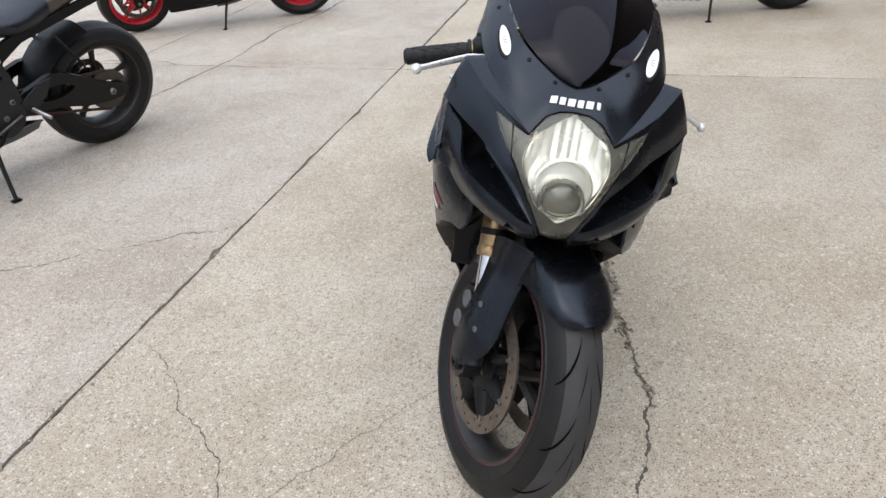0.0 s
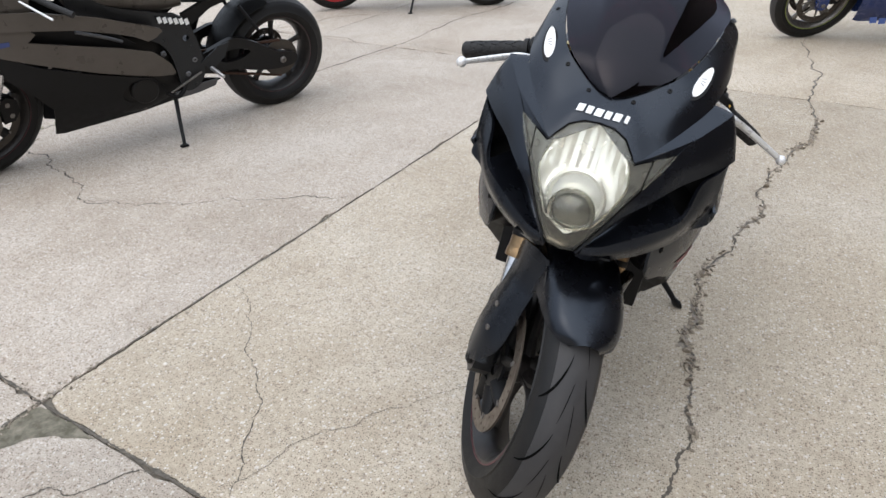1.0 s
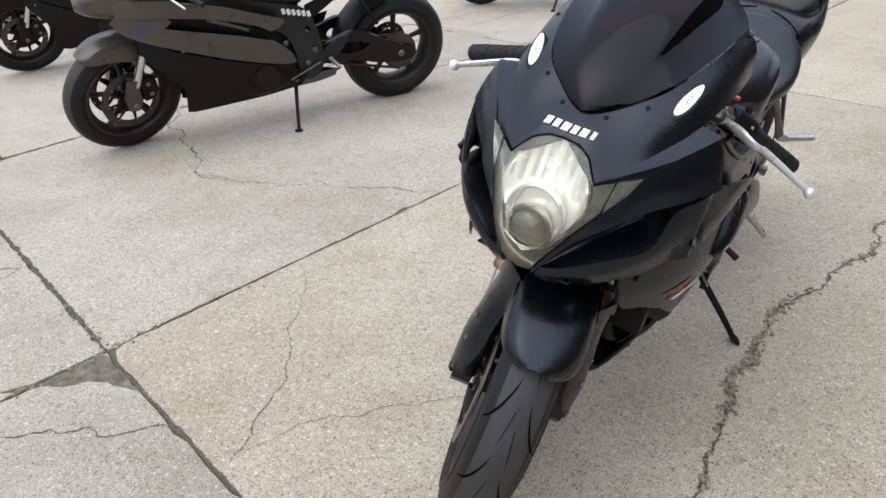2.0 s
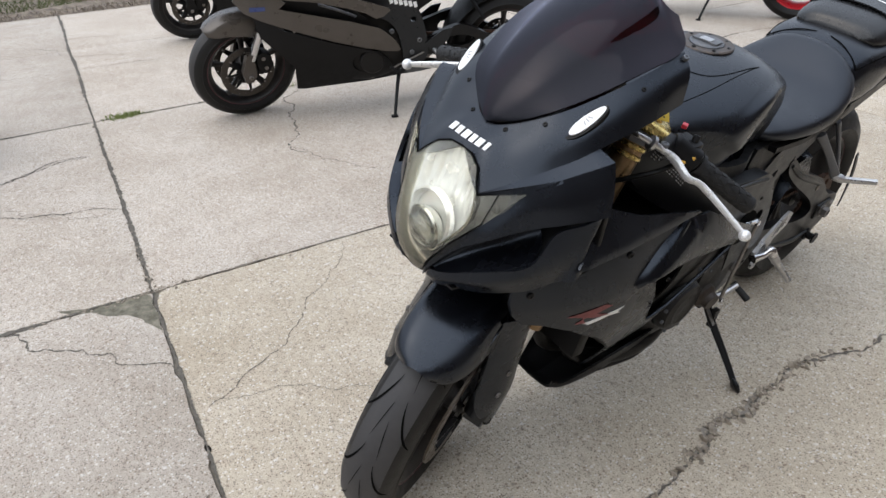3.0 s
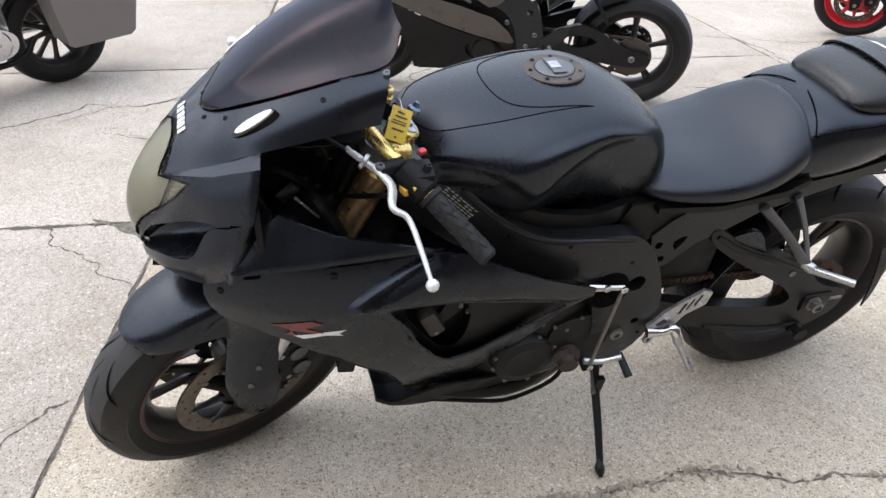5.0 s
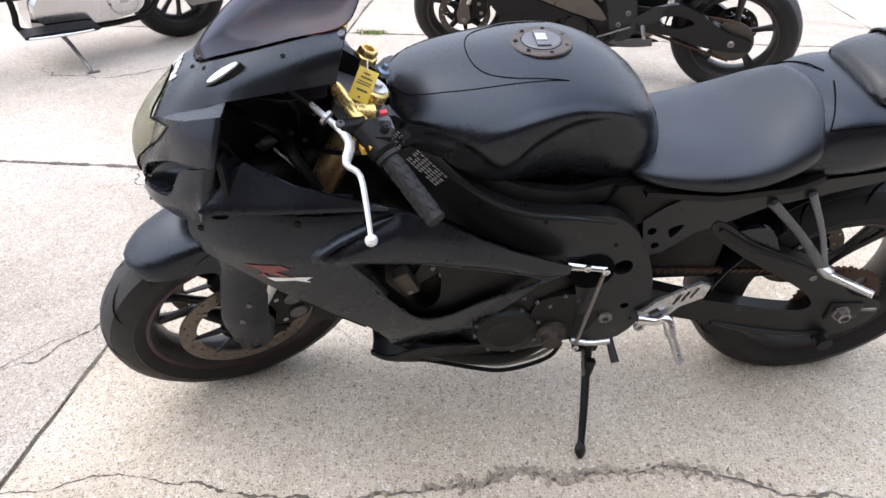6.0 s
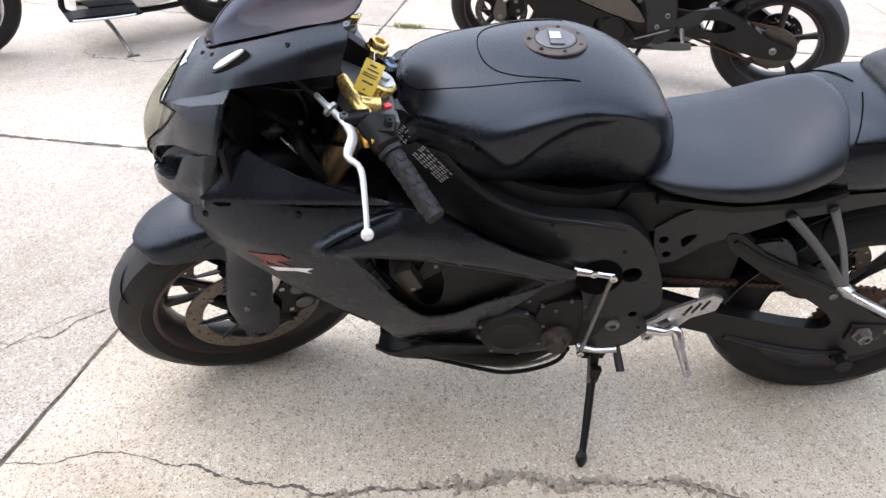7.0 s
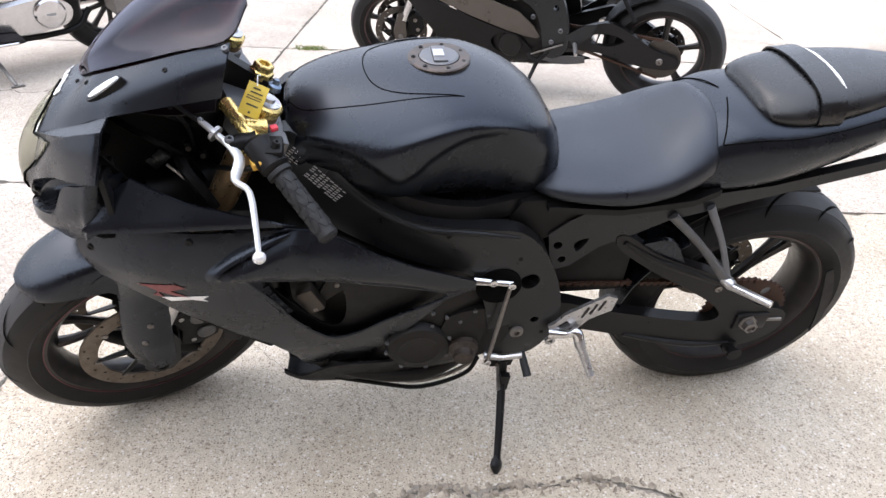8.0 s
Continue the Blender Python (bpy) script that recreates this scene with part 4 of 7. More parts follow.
    if sy > 0:
        # cable adjuster and cables
        part("cable_adjuster", lathe(B(), [(0.006, -0.02), (0.006, 0), (0.014, 0.002), (0.014, 0.008), (0.006, 0.01), (0.005, 0.04)], pv - d * 0.018 + Vector((0.006, 0, 0.002)), -d + Vector((0.25, 0, 0)), 12), ALLOY, bar, "alloy cable adjuster", STEER)
        part("clutch_cable", tube(B(), [pv - d * 0.05 + Vector((0.016, 0, 0.002)), pv - d * 0.10 + Vector((0.045, 0, 0.01)), Vector((0.53, 0.08, 0.90)), Vector((0.52, 0.03, 0.80))], 0.0035, 8, 6), PLASTIC, bar, xf=STEER)
        part("switch_loom", tube(B(), [sw - Vector((0, 0, 0.02)), sw + Vector((0.04, -0.03, -0.04)), Vector((0.50, 0.06, 0.78))], 0.005, 8, 6), PLASTIC, bar, xf=STEER)
    if sy < 0:
        part("brake_master", tube(B(), [s0 + d * 0.0 + Vector((0.02, 0, 0.01)), s0 + d * 0.07 + Vector((0.03, 0, 0.008))], 0.014, 12), PLASTIC, bar, xf=STEER)
        part("brake_reservoir", lathe(B(), [(0.02, 0), (0.023, 0.004), (0.023, 0.035), (0.025, 0.037), (0.025, 0.045), (0.02, 0.047)], s0 + d * 0.05 + Vector((0.05, -0.0, 0.012)), (0, 0, 1), 18), PLASTIC, bar, xf=STEER)

# hand-written sale tag on the clamp
tg = B()
TAGN = Vector((-0.10, 0.80, 0.60)).normalized()
TAGU = (Vector((-0.42, 0, 1)) - TAGN * Vector((-0.42, 0, 1)).dot(TAGN)).normalized()
TAGM = Matrix((TAGU.cross(TAGN), TAGU, TAGN)).transposed().to_4x4()
TAGM.translation = (0.380, 0.130, 0.938)
block(tg, (0, 0, 0), (0.034, 0.055, 0.0012), None, 0.0004)
tag = part("paper_tag", tg, YELLOW, bike, "yellow paper tag tied to the clamp", TAGM)
for i, (w, h, z) in enumerate(((0.012, 0.0024, 0.019), (0.020, 0.0022, 0.012), (0.024, 0.0014, 0.005), (0.024, 0.0014, 0.001), (0.019, 0.0028, -0.009), (0.004, 0.003, -0.021))):
    part("print_bar", block(B(), ((-0.001, 0.001, 0.0)[i % 3], z, 0.0012), (w, h, 0.0008), None, 0), INK, tag, xf=TAGM)
part("tag_string", tube(B(), [(0.372, 0.118, 0.957), (0.372, 0.10, 0.965), (0.372, 0.06, 0.945)], 0.001, 6, 4), WHITE, tag)

# front fender
rows = []
for a, hw, drop in ((55, 0.030, 0.002), (58, 0.056, 0.010), (65, 0.071, 0.028), (78, 0.077, 0.052), (98, 0.079, 0.080), (118, 0.078, 0.095), (136, 0.074, 0.085), (152, 0.066, 0.05)):
    r0, ca, sa = 0.325, math.cos(radians(a)), math.sin(radians(a))
    r = []
    for t in (-1, -0.92, -0.6, 0, 0.6, 0.92, 1):
        rr = r0 - (0.012 * t * t if abs(t) < 0.7 else 0.02 if abs(t) < 0.95 else 0.02 + drop)
        r.append((FC[0] + rr * ca, t * hw * (1.0 if abs(t) < 0.95 else 1.02), FC[2] + rr * sa))
    rows.append(r)
fend = part("front_fender", sheet(B(), rows, 5, 3, 0.004), SATIN, bike, "satin black front fender", FRONT)
for sy in (1, -1):
    bm = B()
    panel(bm, curve([(0.77, 0.575), (0.70, 0.60), (0.60, 0.585), (0.545, 0.52), (0.565, 0.46), (0.62, 0.44), (0.655, 0.41), (0.69, 0.455), (0.735, 0.525)], 4, True), [], lambda u, v, d: Vector((u, sy * (0.080 + 0.10 * max(0, 0.56 - v) - d), v)), 0.006, 0.03)
    part("fender_bracket", bm, SATIN, fend, xf=FRONT)
    screws(fend, [(0.69, sy * 0.1, 0.47)], (0, sy, 0), 0.006, ALLOY, xf=FRONT)


# nose
def nose_x(y, z):
    q = (0.897 - z) / 0.2
    bulge = 0.013 * max(0.0, 1 - (y / 0.095) ** 2) * max(0.0, 1 - ((z - 0.785) / 0.10) ** 2)
    return bulge + 0.722 + 0.215 * q - 0.128 * q * q - min(4.0, max(1.2, 1.9 + (0.874 - z) * 25)) * y * y


nose_bm = sheet(B(), [
    [(0.400, 0.150, 1.047), (0.408, 0.176, 1.022), (0.420, 0.186, 0.975)],
    [(0.480, 0.146, 1.026), (0.495, 0.172, 0.997), (0.51, 0.186, 0.960)],
    [(0.556, 0.128, 0.999), (0.590, 0.153, 0.966), (0.603, 0.171, 0.936)],
    [(0.618, 0.100, 0.972), (0.645, 0.122, 0.939), (0.662, 0.139, 0.904)],
    [(0.654, 0.050, 0.942), (0.690, 0.076, 0.910), (0.715, 0.104, 0.876)],
    [(0.670, 0.022, 0.931), (0.712, 0.042, 0.906), (0.750, 0.074, 0.854)],
    [(0.676, 0.000, 0.928), (0.706, 0.000, 0.910), (0.722, 0.000, 0.896)],
], 5, 5, 0.004, True)
nose_tree = BVHTree.FromBMesh(nose_bm)
nose = part("nose_cowl", nose_bm, SATIN, bike, "satin black nose fairing")
for sy in (1, -1):
    # crease between the dome and the shoulder, then the shoulder itself
    part("brow", sheet(B(), [
        [(0.596, 0.173, 0.938), (0.600, 0.208, 0.933)],
        [(0.612, 0.168, 0.932), (0.616, 0.202, 0.928)],
        [(0.662, 0.139, 0.904), (0.666, 0.168, 0.902)],
        [(0.715, 0.104, 0.876), (0.718, 0.118, 0.877)],
        [(0.749, 0.075, 0.855), (0.750, 0.078, 0.857)],
    ], 5, 2, 0.004, side=sy), SATIN, nose)
    part("brow_edge", sheet(B(), [
        [(0.666, 0.168, 0.902), (0.667, 0.172, 0.898)],
        [(0.700, 0.136, 0.885), (0.699, 0.145, 0.876)],
        [(0.724, 0.110, 0.872), (0.722, 0.118, 0.864)],
        [(0.750, 0.078, 0.857), (0.750, 0.079, 0.854)],
    ], 5, 2, 0.004, side=sy), SATIN, nose)
    part("cheek", sheet(B(), [
        [(0.600, 0.208, 0.933), (0.608, 0.224, 0.900), (0.620, 0.238, 0.858)],
        [(0.616, 0.202, 0.928), (0.624, 0.218, 0.896), (0.634, 0.230, 0.853)],
        [(0.666, 0.168, 0.902), (0.672, 0.186, 0.872), (0.674, 0.198, 0.838)],
        [(0.707, 0.139, 0.873), (0.712, 0.150, 0.848), (0.711, 0.160, 0.820)],
        [(nose_x(0.100, 0.812), 0.101, 0.811), (0.752, 0.115, 0.804), (0.748, 0.126, 0.796)],
        [(nose_x(0.070, 0.770), 0.071, 0.769), (0.786, 0.075, 0.764), (0.784, 0.078, 0.758)],
        [(nose_x(0.040, 0.720), 0.041, 0.719), (0.812, 0.042, 0.714), (0.811, 0.043, 0.708)],
        [(nose_x(0.025, 0.690), 0.026, 0.690), (0.812, 0.029, 0.688), (0.811, 0.030, 0.684)],
    ], 5, 4, 0.006, side=sy), SATIN, nose)
    # outer wall and lip of the air inlet
    part("inlet_lip", sheet(B(), [
        [(0.590, 0.190, 0.844), (0.614, 0.207, 0.806), (0.638, 0.229, 0.757)],
        [(0.625, 0.229, 0.855), (0.646, 0.231, 0.802), (0.664, 0.232, 0.744)],
        [(0.655, 0.219, 0.842), (0.668, 0.222, 0.786), (0.676, 0.206, 0.728)],
        [(0.688, 0.196, 0.824), (0.698, 0.204, 0.772), (0.700, 0.188, 0.712)],
        [(0.722, 0.184, 0.766), (0.728, 0.180, 0.738), (0.720, 0.166, 0.698)],
        [(0.764, 0.140, 0.744), (0.770, 0.136, 0.716), (0.758, 0.120, 0.682)],
        [(0.800, 0.076, 0.714), (0.804, 0.070, 0.694), (0.794, 0.058, 0.672)],
        [(0.808, 0.040, 0.702), (0.810, 0.036, 0.688), (0.800, 0.030, 0.674)],
    ], 5, 4, 0.007, side=sy), SATIN, nose)
    part("inlet_shelf", sheet(B(), [
        [(0.711, 0.158, 0.820), (0.665, 0.130, 0.805), (0.662, 0.150, 0.775), (0.716, 0.181, 0.768)],
        [(0.748, 0.124, 0.796), (0.700, 0.100, 0.782), (0.700, 0.118, 0.752), (0.752, 0.152, 0.750)],
        [(0.784, 0.076, 0.758), (0.762, 0.066, 0.748), (0.760, 0.080, 0.732), (0.785, 0.104, 0.729)],
        [(0.810, 0.042, 0.708), (0.800, 0.040, 0.705), (0.800, 0.045, 0.702), (0.808, 0.052, 0.702)],
    ], 4, 4, 0.003, side=sy), SATIN, nose, "black air inlet")
    part("inlet_wall", block(B(), (0.614, sy * 0.196, 0.808), (0.010, 0.066, 0.108), None, 0.003), PLASTIC, nose)
    part("inlet_back", sheet(B(), [
        [(0.608, 0.206, 0.890), (0.590, 0.175, 0.80), (0.622, 0.228, 0.744)],
        [(0.634, 0.198, 0.882), (0.610, 0.170, 0.80), (0.645, 0.224, 0.742)],
        [(0.672, 0.170, 0.862), (0.640, 0.140, 0.79), (0.695, 0.190, 0.740)],
        [(0.738, 0.112, 0.822), (0.665, 0.105, 0.78), (0.745, 0.150, 0.730)],
    ], 3, 3, 0.003, side=sy), PLASTIC, nose)
part("chin", sheet(B(), [[(0.795, y, 0.69 - 0.006 * (1 - (y / 0.12) ** 2)), (0.74, y, 0.672), (0.66, y * 1.3, 0.66), (0.60, y * 1.5, 0.665)] for y in (-0.09, -0.05, 0, 0.05, 0.09)], 3, 3, 0.004), PLASTIC, nose)
# the mirrors are off: white oval covers close their mounts
for sy in (1, -1):
    nrm = Vector((0.59, sy * 0.09, 0.80)).normalized()
    ax = Vector((-0.057, sy * 0.016, 0.040))
    ax = (ax - nrm * ax.dot(nrm)).normalized()
    c = Vector((0.5955, sy * 0.1395, 0.967))
    o = nrm.cross(ax)
    M = Matrix((ax, o, nrm)).transposed().to_4x4()
    M.translation = c
    oval = [(0.035 * math.cos(q), 0.0098 * math.sin(q) * (1 - 0.12 * math.cos(q))) for q in np.linspace(0, 2 * math.pi, 28, endpoint=False)]
    bm = B()
    panel(bm, [(u * 1.17 - 0.002, v * 1.42) for u, v in oval], [], lambda u, v, d: Vector((u, v, 0.005 - d)), 0.026, 0.05)
    soften(bm, 0.002)
    base = part("mirror_mount", bm, PLASTIC, nose, "black oval mirror mount", M)
    bm = B()
    panel(bm, oval, [], lambda u, v, d: Vector((u, v, 0.0075 - d)), 0.006, 0.05)
    soften(bm, 0.0015)
    part("mirror_cover", bm, WHITE, nose, "white oval blanking plate", M)
    for q in range(3):
        part("cover_mark", block(B(), (-0.006 + 0.006 * q, 0.001 * (q - 1), 0.0077), (0.0016, 0.008, 0.0006), Matrix.Rotation(0.5 * (q - 1), 4, "Z"), 0), LABELINK, nose, xf=M)
# the maker's mark: plain white bars
for k in range(6):
    y = -0.041 + 0.0164 * k
    at_, nn, _, _ = nose_tree.find_nearest(Vector((0.712 - y * y, y, 0.912)))
    nn = nn if nn.x > 0 else -nn
    ev = Vector((0, 1, 0)) - nn * nn.y
    M = Matrix((nn.cross(ev.normalized()) * -1, nn, ev.normalized())).transposed().to_4x4()
    M.translation = at_ + nn * 0.0012
    bm = B()
    h, w = 0.0076, 0.0078
    w *= (0.95, 0.8, 1.0, 0.8, 0.95, 0.5)[k]
    slab(bm, [(-h, -w * 0.7), (-h, w), (h, w * 0.7), (h, -w)], -0.0008, 0.0008, 0)
    part("emblem_bar", bm, WHITE, nose, "white maker's mark shape", M)
for px, py, pz in ((0.672, 0.040, 0.930), (0.640, 0.092, 0.955), (0.50, 0.160, 1.01)):
    for sy in (1, -1):
        at_, nn, _, _ = nose_tree.find_nearest(Vector((px, sy * py, pz)))
        screws(nose, [at_], nn if nn.z > 0 else -nn, 0.0042, PLASTIC)
screws(nose, [(0.407, sy * 0.160, 1.043) for sy in (1, -1)], (0.1, 0.5, 0.85), 0.0055, GREYALLOY)

# windscreen
def screen_row(x, hw, ze, zc):
    """From edge to edge: a flat rim, a short rise, then the bubble."""
    return [(x + 0.010 * (1 - t * t) * (zc > ze), t * hw, ze + (zc - ze) * h) for t, h in ((-1, 0), (-0.80, 0.16), (-0.62, 0.42), (-0.46, 0.78), (-0.2, 0.96), (0, 1.0), (0.2, 0.96), (0.46, 0.78), (0.62, 0.42), (0.80, 0.16), (1, 0))]


ws = part("windscreen", sheet(B(), [screen_row(*r) for r in (
    (0.677, 0.004, 0.929, 0.929), (0.655, 0.046, 0.944, 0.949), (0.619, 0.096, 0.974, 0.988), (0.557, 0.125, 1.001, 1.040),
    (0.481, 0.144, 1.028, 1.086), (0.402, 0.149, 1.050, 1.118), (0.372, 0.105, 1.085, 1.128))], 6, 4, 0.003), SMOKE, bike, "dark smoked windscreen with a raised bubble")

# headlamp
LENS = [(0, 0.897), (0.026, 0.895), (0.050, 0.885), (0.066, 0.868), (0.077, 0.854), (0.105, 0.863), (0.139, 0.874), (0.124, 0.843), (0.100, 0.812), (0.070, 0.770), (0.053, 0.742), (0.040, 0.720), (0.025, 0.690)]
outline = LENS + [(0, 0.685)] + [(-y, z) for y, z in LENS[:0:-1]]
bm = B()
panel(bm, outline, [], lambda u, v, d: Vector((nose_x(u, v) + 0.004 - d, u, v)), 0.0025, 0.014)
lamp = part("headlamp", bm, LAMPGLASS, nose, "yellowed clear headlamp lens")
part("lens_seal", tube(B(), [(nose_x(y, z) + 0.003, y, z) for y, z in [p for p in outline + outline[:1] if abs(p[0]) < 0.12]], 0.0018, 6), GROOVE, lamp, "dark seal round the lens")
bm = B()
INNER = [(0, 0.890), (0.026, 0.887), (0.046, 0.874), (0.064, 0.855), (0.075, 0.832), (0.077, 0.806), (0.064, 0.776), (0.048, 0.752), (0.036, 0.740), (0, 0.728)]
inner = INNER + [(-y, z) for y, z in INNER[-2:0:-1]]


def bowl(u, v, d):
    r = math.hypot(u / 0.075, (v - 0.80) / 0.09)
    return Vector((nose_x(u, v) - 0.012 - 0.046 * max(0, 1 - r * r) - d + (0.0016 * math.sin(u * 900) if v > 0.815 else 0), u, v))


panel(bm, inner, [], bowl, 0.003, 0.005)
part("reflector", bm, REFLECTOR, lamp, "fluted bright reflector")
for sy in (1, -1):
    bm = B()
    panel(bm, [(sy * y, z) for y, z in ((0.086, 0.847), (0.108, 0.856), (0.130, 0.866), (0.118, 0.842), (0.098, 0.817), (0.090, 0.812), (0.084, 0.828))], [], lambda u, v, d: Vector((nose_x(u, v) - 0.018 - 0.25 * max(0, 0.135 - abs(u)) - d, u, v)), 0.003, 0.012)
    part("side_reflector", bm, GREYALLOY, lamp)
    part("side_bulb", lathe(B(), [(0.007, 0), (0.0075, 0.004), (0.005, 0.007), (0.0, 0.008)], (nose_x(0.10, 0.835) - 0.020, sy * 0.10, 0.832), (1, 0, 0.2), 16), BEZEL, lamp)
part("reflector_rim", tube(B(), [(nose_x(y, z) - 0.010, y, z) for y, z in curve(inner + inner[:1], 3)], 0.0022, 6), LENSRING, lamp, "bright reflector edge")
part("projector_ring", lathe(B(), [(0.034, -0.02), (0.041, -0.012), (0.043, 0.0), (0.040, 0.005), (0.0355, 0.003), (0.034, -0.01)], (nose_x(0, 0.752) - 0.026, 0, 0.756), (1, 0, 0.12), 36), LENSRING, lamp, "chrome projector ring")
part("projector_shell", lathe(B(), [(0.052, -0.012), (0.054, 0), (0.050, 0.004), (0.044, -0.004), (0.044, -0.012)], (nose_x(0, 0.775) - 0.034, 0, 0.776), (1, 0, 0.25), 36), REFLECTOR, lamp)
part("projector_lens", lathe(B(), [(0.0345, -0.002), (0.031, 0.010), (0.022, 0.017), (0.011, 0.0205), (0, 0.0215)], (nose_x(0, 0.752) - 0.026, 0, 0.756), (1, 0, 0.12), 32), BULB, lamp, "round projector lens")
part("projector_core", lathe(B(), [(0.033, -0.024), (0.033, -0.004), (0.0, -0.004)], (nose_x(0, 0.752) - 0.026, 0, 0.756), (1, 0, 0.12), 24), BEZEL, lamp)
bm = B()
panel(bm, [(y * 1.01, z) for y, z in outline], [inner], lambda u, v, d: Vector((nose_x(u, v) - 0.024 - d, u, v)), 0.003, 0.02)
part("lamp_bezel", bm, BEZEL, lamp, "grey lamp surround")
bm = B()
panel(bm, [(0, 0.716), (0.03, 0.736), (0.054, 0.760), (0.064, 0.758), (0.050, 0.736), (0.037, 0.718), (0.023, 0.693), (0, 0.688), (-0.023, 0.693), (-0.037, 0.718), (-0.050, 0.736), (-0.064, 0.758), (-0.054, 0.760), (-0.03, 0.736)], [], lambda u, v, d: Vector((nose_x(u, v) - 0.008 - d, u, v)), 0.003, 0.015)
part("lamp_chin", bm, PLASTIC, lamp, "dark lower lamp shade")
bm = B()
panel(bm, [(y * 0.98, z) for y, z in outline], [], lambda u, v, d: Vector((nose_x(u, v) - 0.075 - d, u * 0.9, v)), 0.02, 0.03)
part("lamp_housing", bm, PLASTIC, lamp)

# dash and inner structure behind the nose
part("dash", block(B(), (0.485, 0, 0.955), (0.09, 0.19, 0.05), Matrix.Rotation(radians(35), 4, "Y"), 0.012), PLASTIC, bike, "black instrument housing")
part("dash_cover", sheet(B(), [[(0.668, y * 0.30, 0.922), (0.60, y * 0.8, 0.950 - abs(y) * 0.2), (0.52, y, 0.955 - abs(y) * 0.25), (0.44, y * 1.05, 0.965 - abs(y) * 0.25)] for y in (-0.14, -0.07, 0, 0.07, 0.14)], 3, 3, 0.003), PLASTIC, bike)
part("air_box", loft(B(), [(0.28, [(0, 0.80), (0.04, 0.78), (0.06, 0.70), (0.06, 0.60), (0, 0.58)]), (0.45, [(0, 0.76), (0.04, 0.74), (0.06, 0.68), (0.06, 0.62), (0, 0.60)]), (0.60, [(0, 0.76), (0.07, 0.74), (0.10, 0.71), (0.09, 0.68), (0, 0.67)])]), PLASTIC, bike)
for P, r in (([(0.56, 0.02, 0.935), (0.52, 0.07, 0.925), (0.475, 0.10, 0.925)], 0.0045), ([(0.63, 0.06, 0.87), (0.57, 0.10, 0.855), (0.52, 0.08, 0.80), (0.50, 0.05, 0.72)], 0.006),
             ([(0.54, 0.05, 0.80), (0.515, 0.11, 0.79), (0.495, 0.125, 0.765), (0.475, 0.125, 0.72)], 0.011), ([(0.60, 0.04, 0.90), (0.54, 0.075, 0.885), (0.50, 0.04, 0.84)], 0.004)):
    part("wiring_loom", tube(B(), P, r, 8, 6), PLASTIC, bike)
# bright brace rod and its mounts inside the nose
stay = part("fairing_stay", tube(B(), [(0.549, 0.093, 0.793), (0.510, 0.093, 0.744)], 0.0028, 8), ALLOY, bike, "thin bright fairing stay")
part("stay_bracket", block(B(), (0.560, 0.092, 0.808), (0.040, 0.016, 0.026), Matrix.Rotation(0.7, 4, "Y"), 0.004), FRAME, stay)
for c in ((0.501, 0.016, 0.763), (0.477, 0.018, 0.824), (0.524, 0.016, 0.780)):
    part("connector", block(B(), c, (0.012, 0.014, 0.020), Matrix.Rotation(0.3, 4, "Y"), 0.003), FRAME, bike)
    screws(bike, [(c[0], c[1] + 0.007, c[2] - 0.002)], (0, 1, 0.3), 0.0055, STEEL)


part("inner_panel", slab(B(), [(0.36, 0.62), (0.64, 0.66), (0.74, 0.70), (0.72, 0.86), (0.64, 0.93), (0.44, 0.96), (0.36, 0.90)], -0.012, 0.012, 0.003), PLASTIC, bike, "black inner fairing panel")
for sy in (1, -1):
    part("side_cover", slab(B(), [(-0.10, 0.70), (-0.20, 0.705), (-0.25, 0.68), (-0.21, 0.62), (-0.15, 0.60), (-0.08, 0.66)], sy * 0.115 - 0.010, sy * 0.115 + 0.010, 0.003), PLASTIC, bike)
part("battery_tray", block(B(), (-0.285, 0, 0.545), (0.19, 0.20, 0.27), None, 0.01), PLASTIC, bike, "black inner tray under the seat")

# side fairings
def side_y(x, z):
    y = 0.247 - 1.27 * max(0, x - 0.45) ** 2 - 0.16 * max(0, 0.645 - z) - 0.56 * max(0, 0.60 - z) ** 2 - 2.4 * max(0, z - 0.645) ** 2
    return y - 0.10 * max(0, 0.22 - x)


UP_OUT = [(0.640, 0.788), (0.605, 0.826), (0.582, 0.8375), (0.545, 0.8217), (0.50, 0.8037), (0.42, 0.786), (0.345, 0.770), (0.325, 0.758), (0.33, 0.752), (0.45, 0.756), (0.58, 0.757), (0.662, 0.754), (0.664, 0.770)]
LOW_OUT = [(0.706, 0.724), (0.690, 0.734), (0.60, 0.737), (0.50, 0.739), (0.40, 0.740), (0.325, 0.740), (0.274, 0.734), (0.217, 0.704), (0.125, 0.652), (0.052, 0.611), (-0.004, 0.580), (-0.005, 0.552), (0.052, 0.524), (0.112, 0.437), (0.172, 0.345), (0.212, 0.250), (0.25, 0.212), (0.30, 0.193), (0.335, 0.200), (0.352, 0.240), (0.362, 0.30), (0.380, 0.35), (0.402, 0.394), (0.448, 0.449), (0.507, 0.507), (0.595, 0.571), (0.654, 0.600), (0.692, 0.608), (0.711, 0.632), (0.718, 0.661), (0.714, 0.695)]
HOLE = curve([(0.421, 0.645), (0.361, 0.642), (0.273, 0.633), (0.152, 0.595), (0.047, 0.539), (0.163, 0.474), (0.274, 0.409), (0.347, 0.497), (0.380, 0.570)], 4, True)
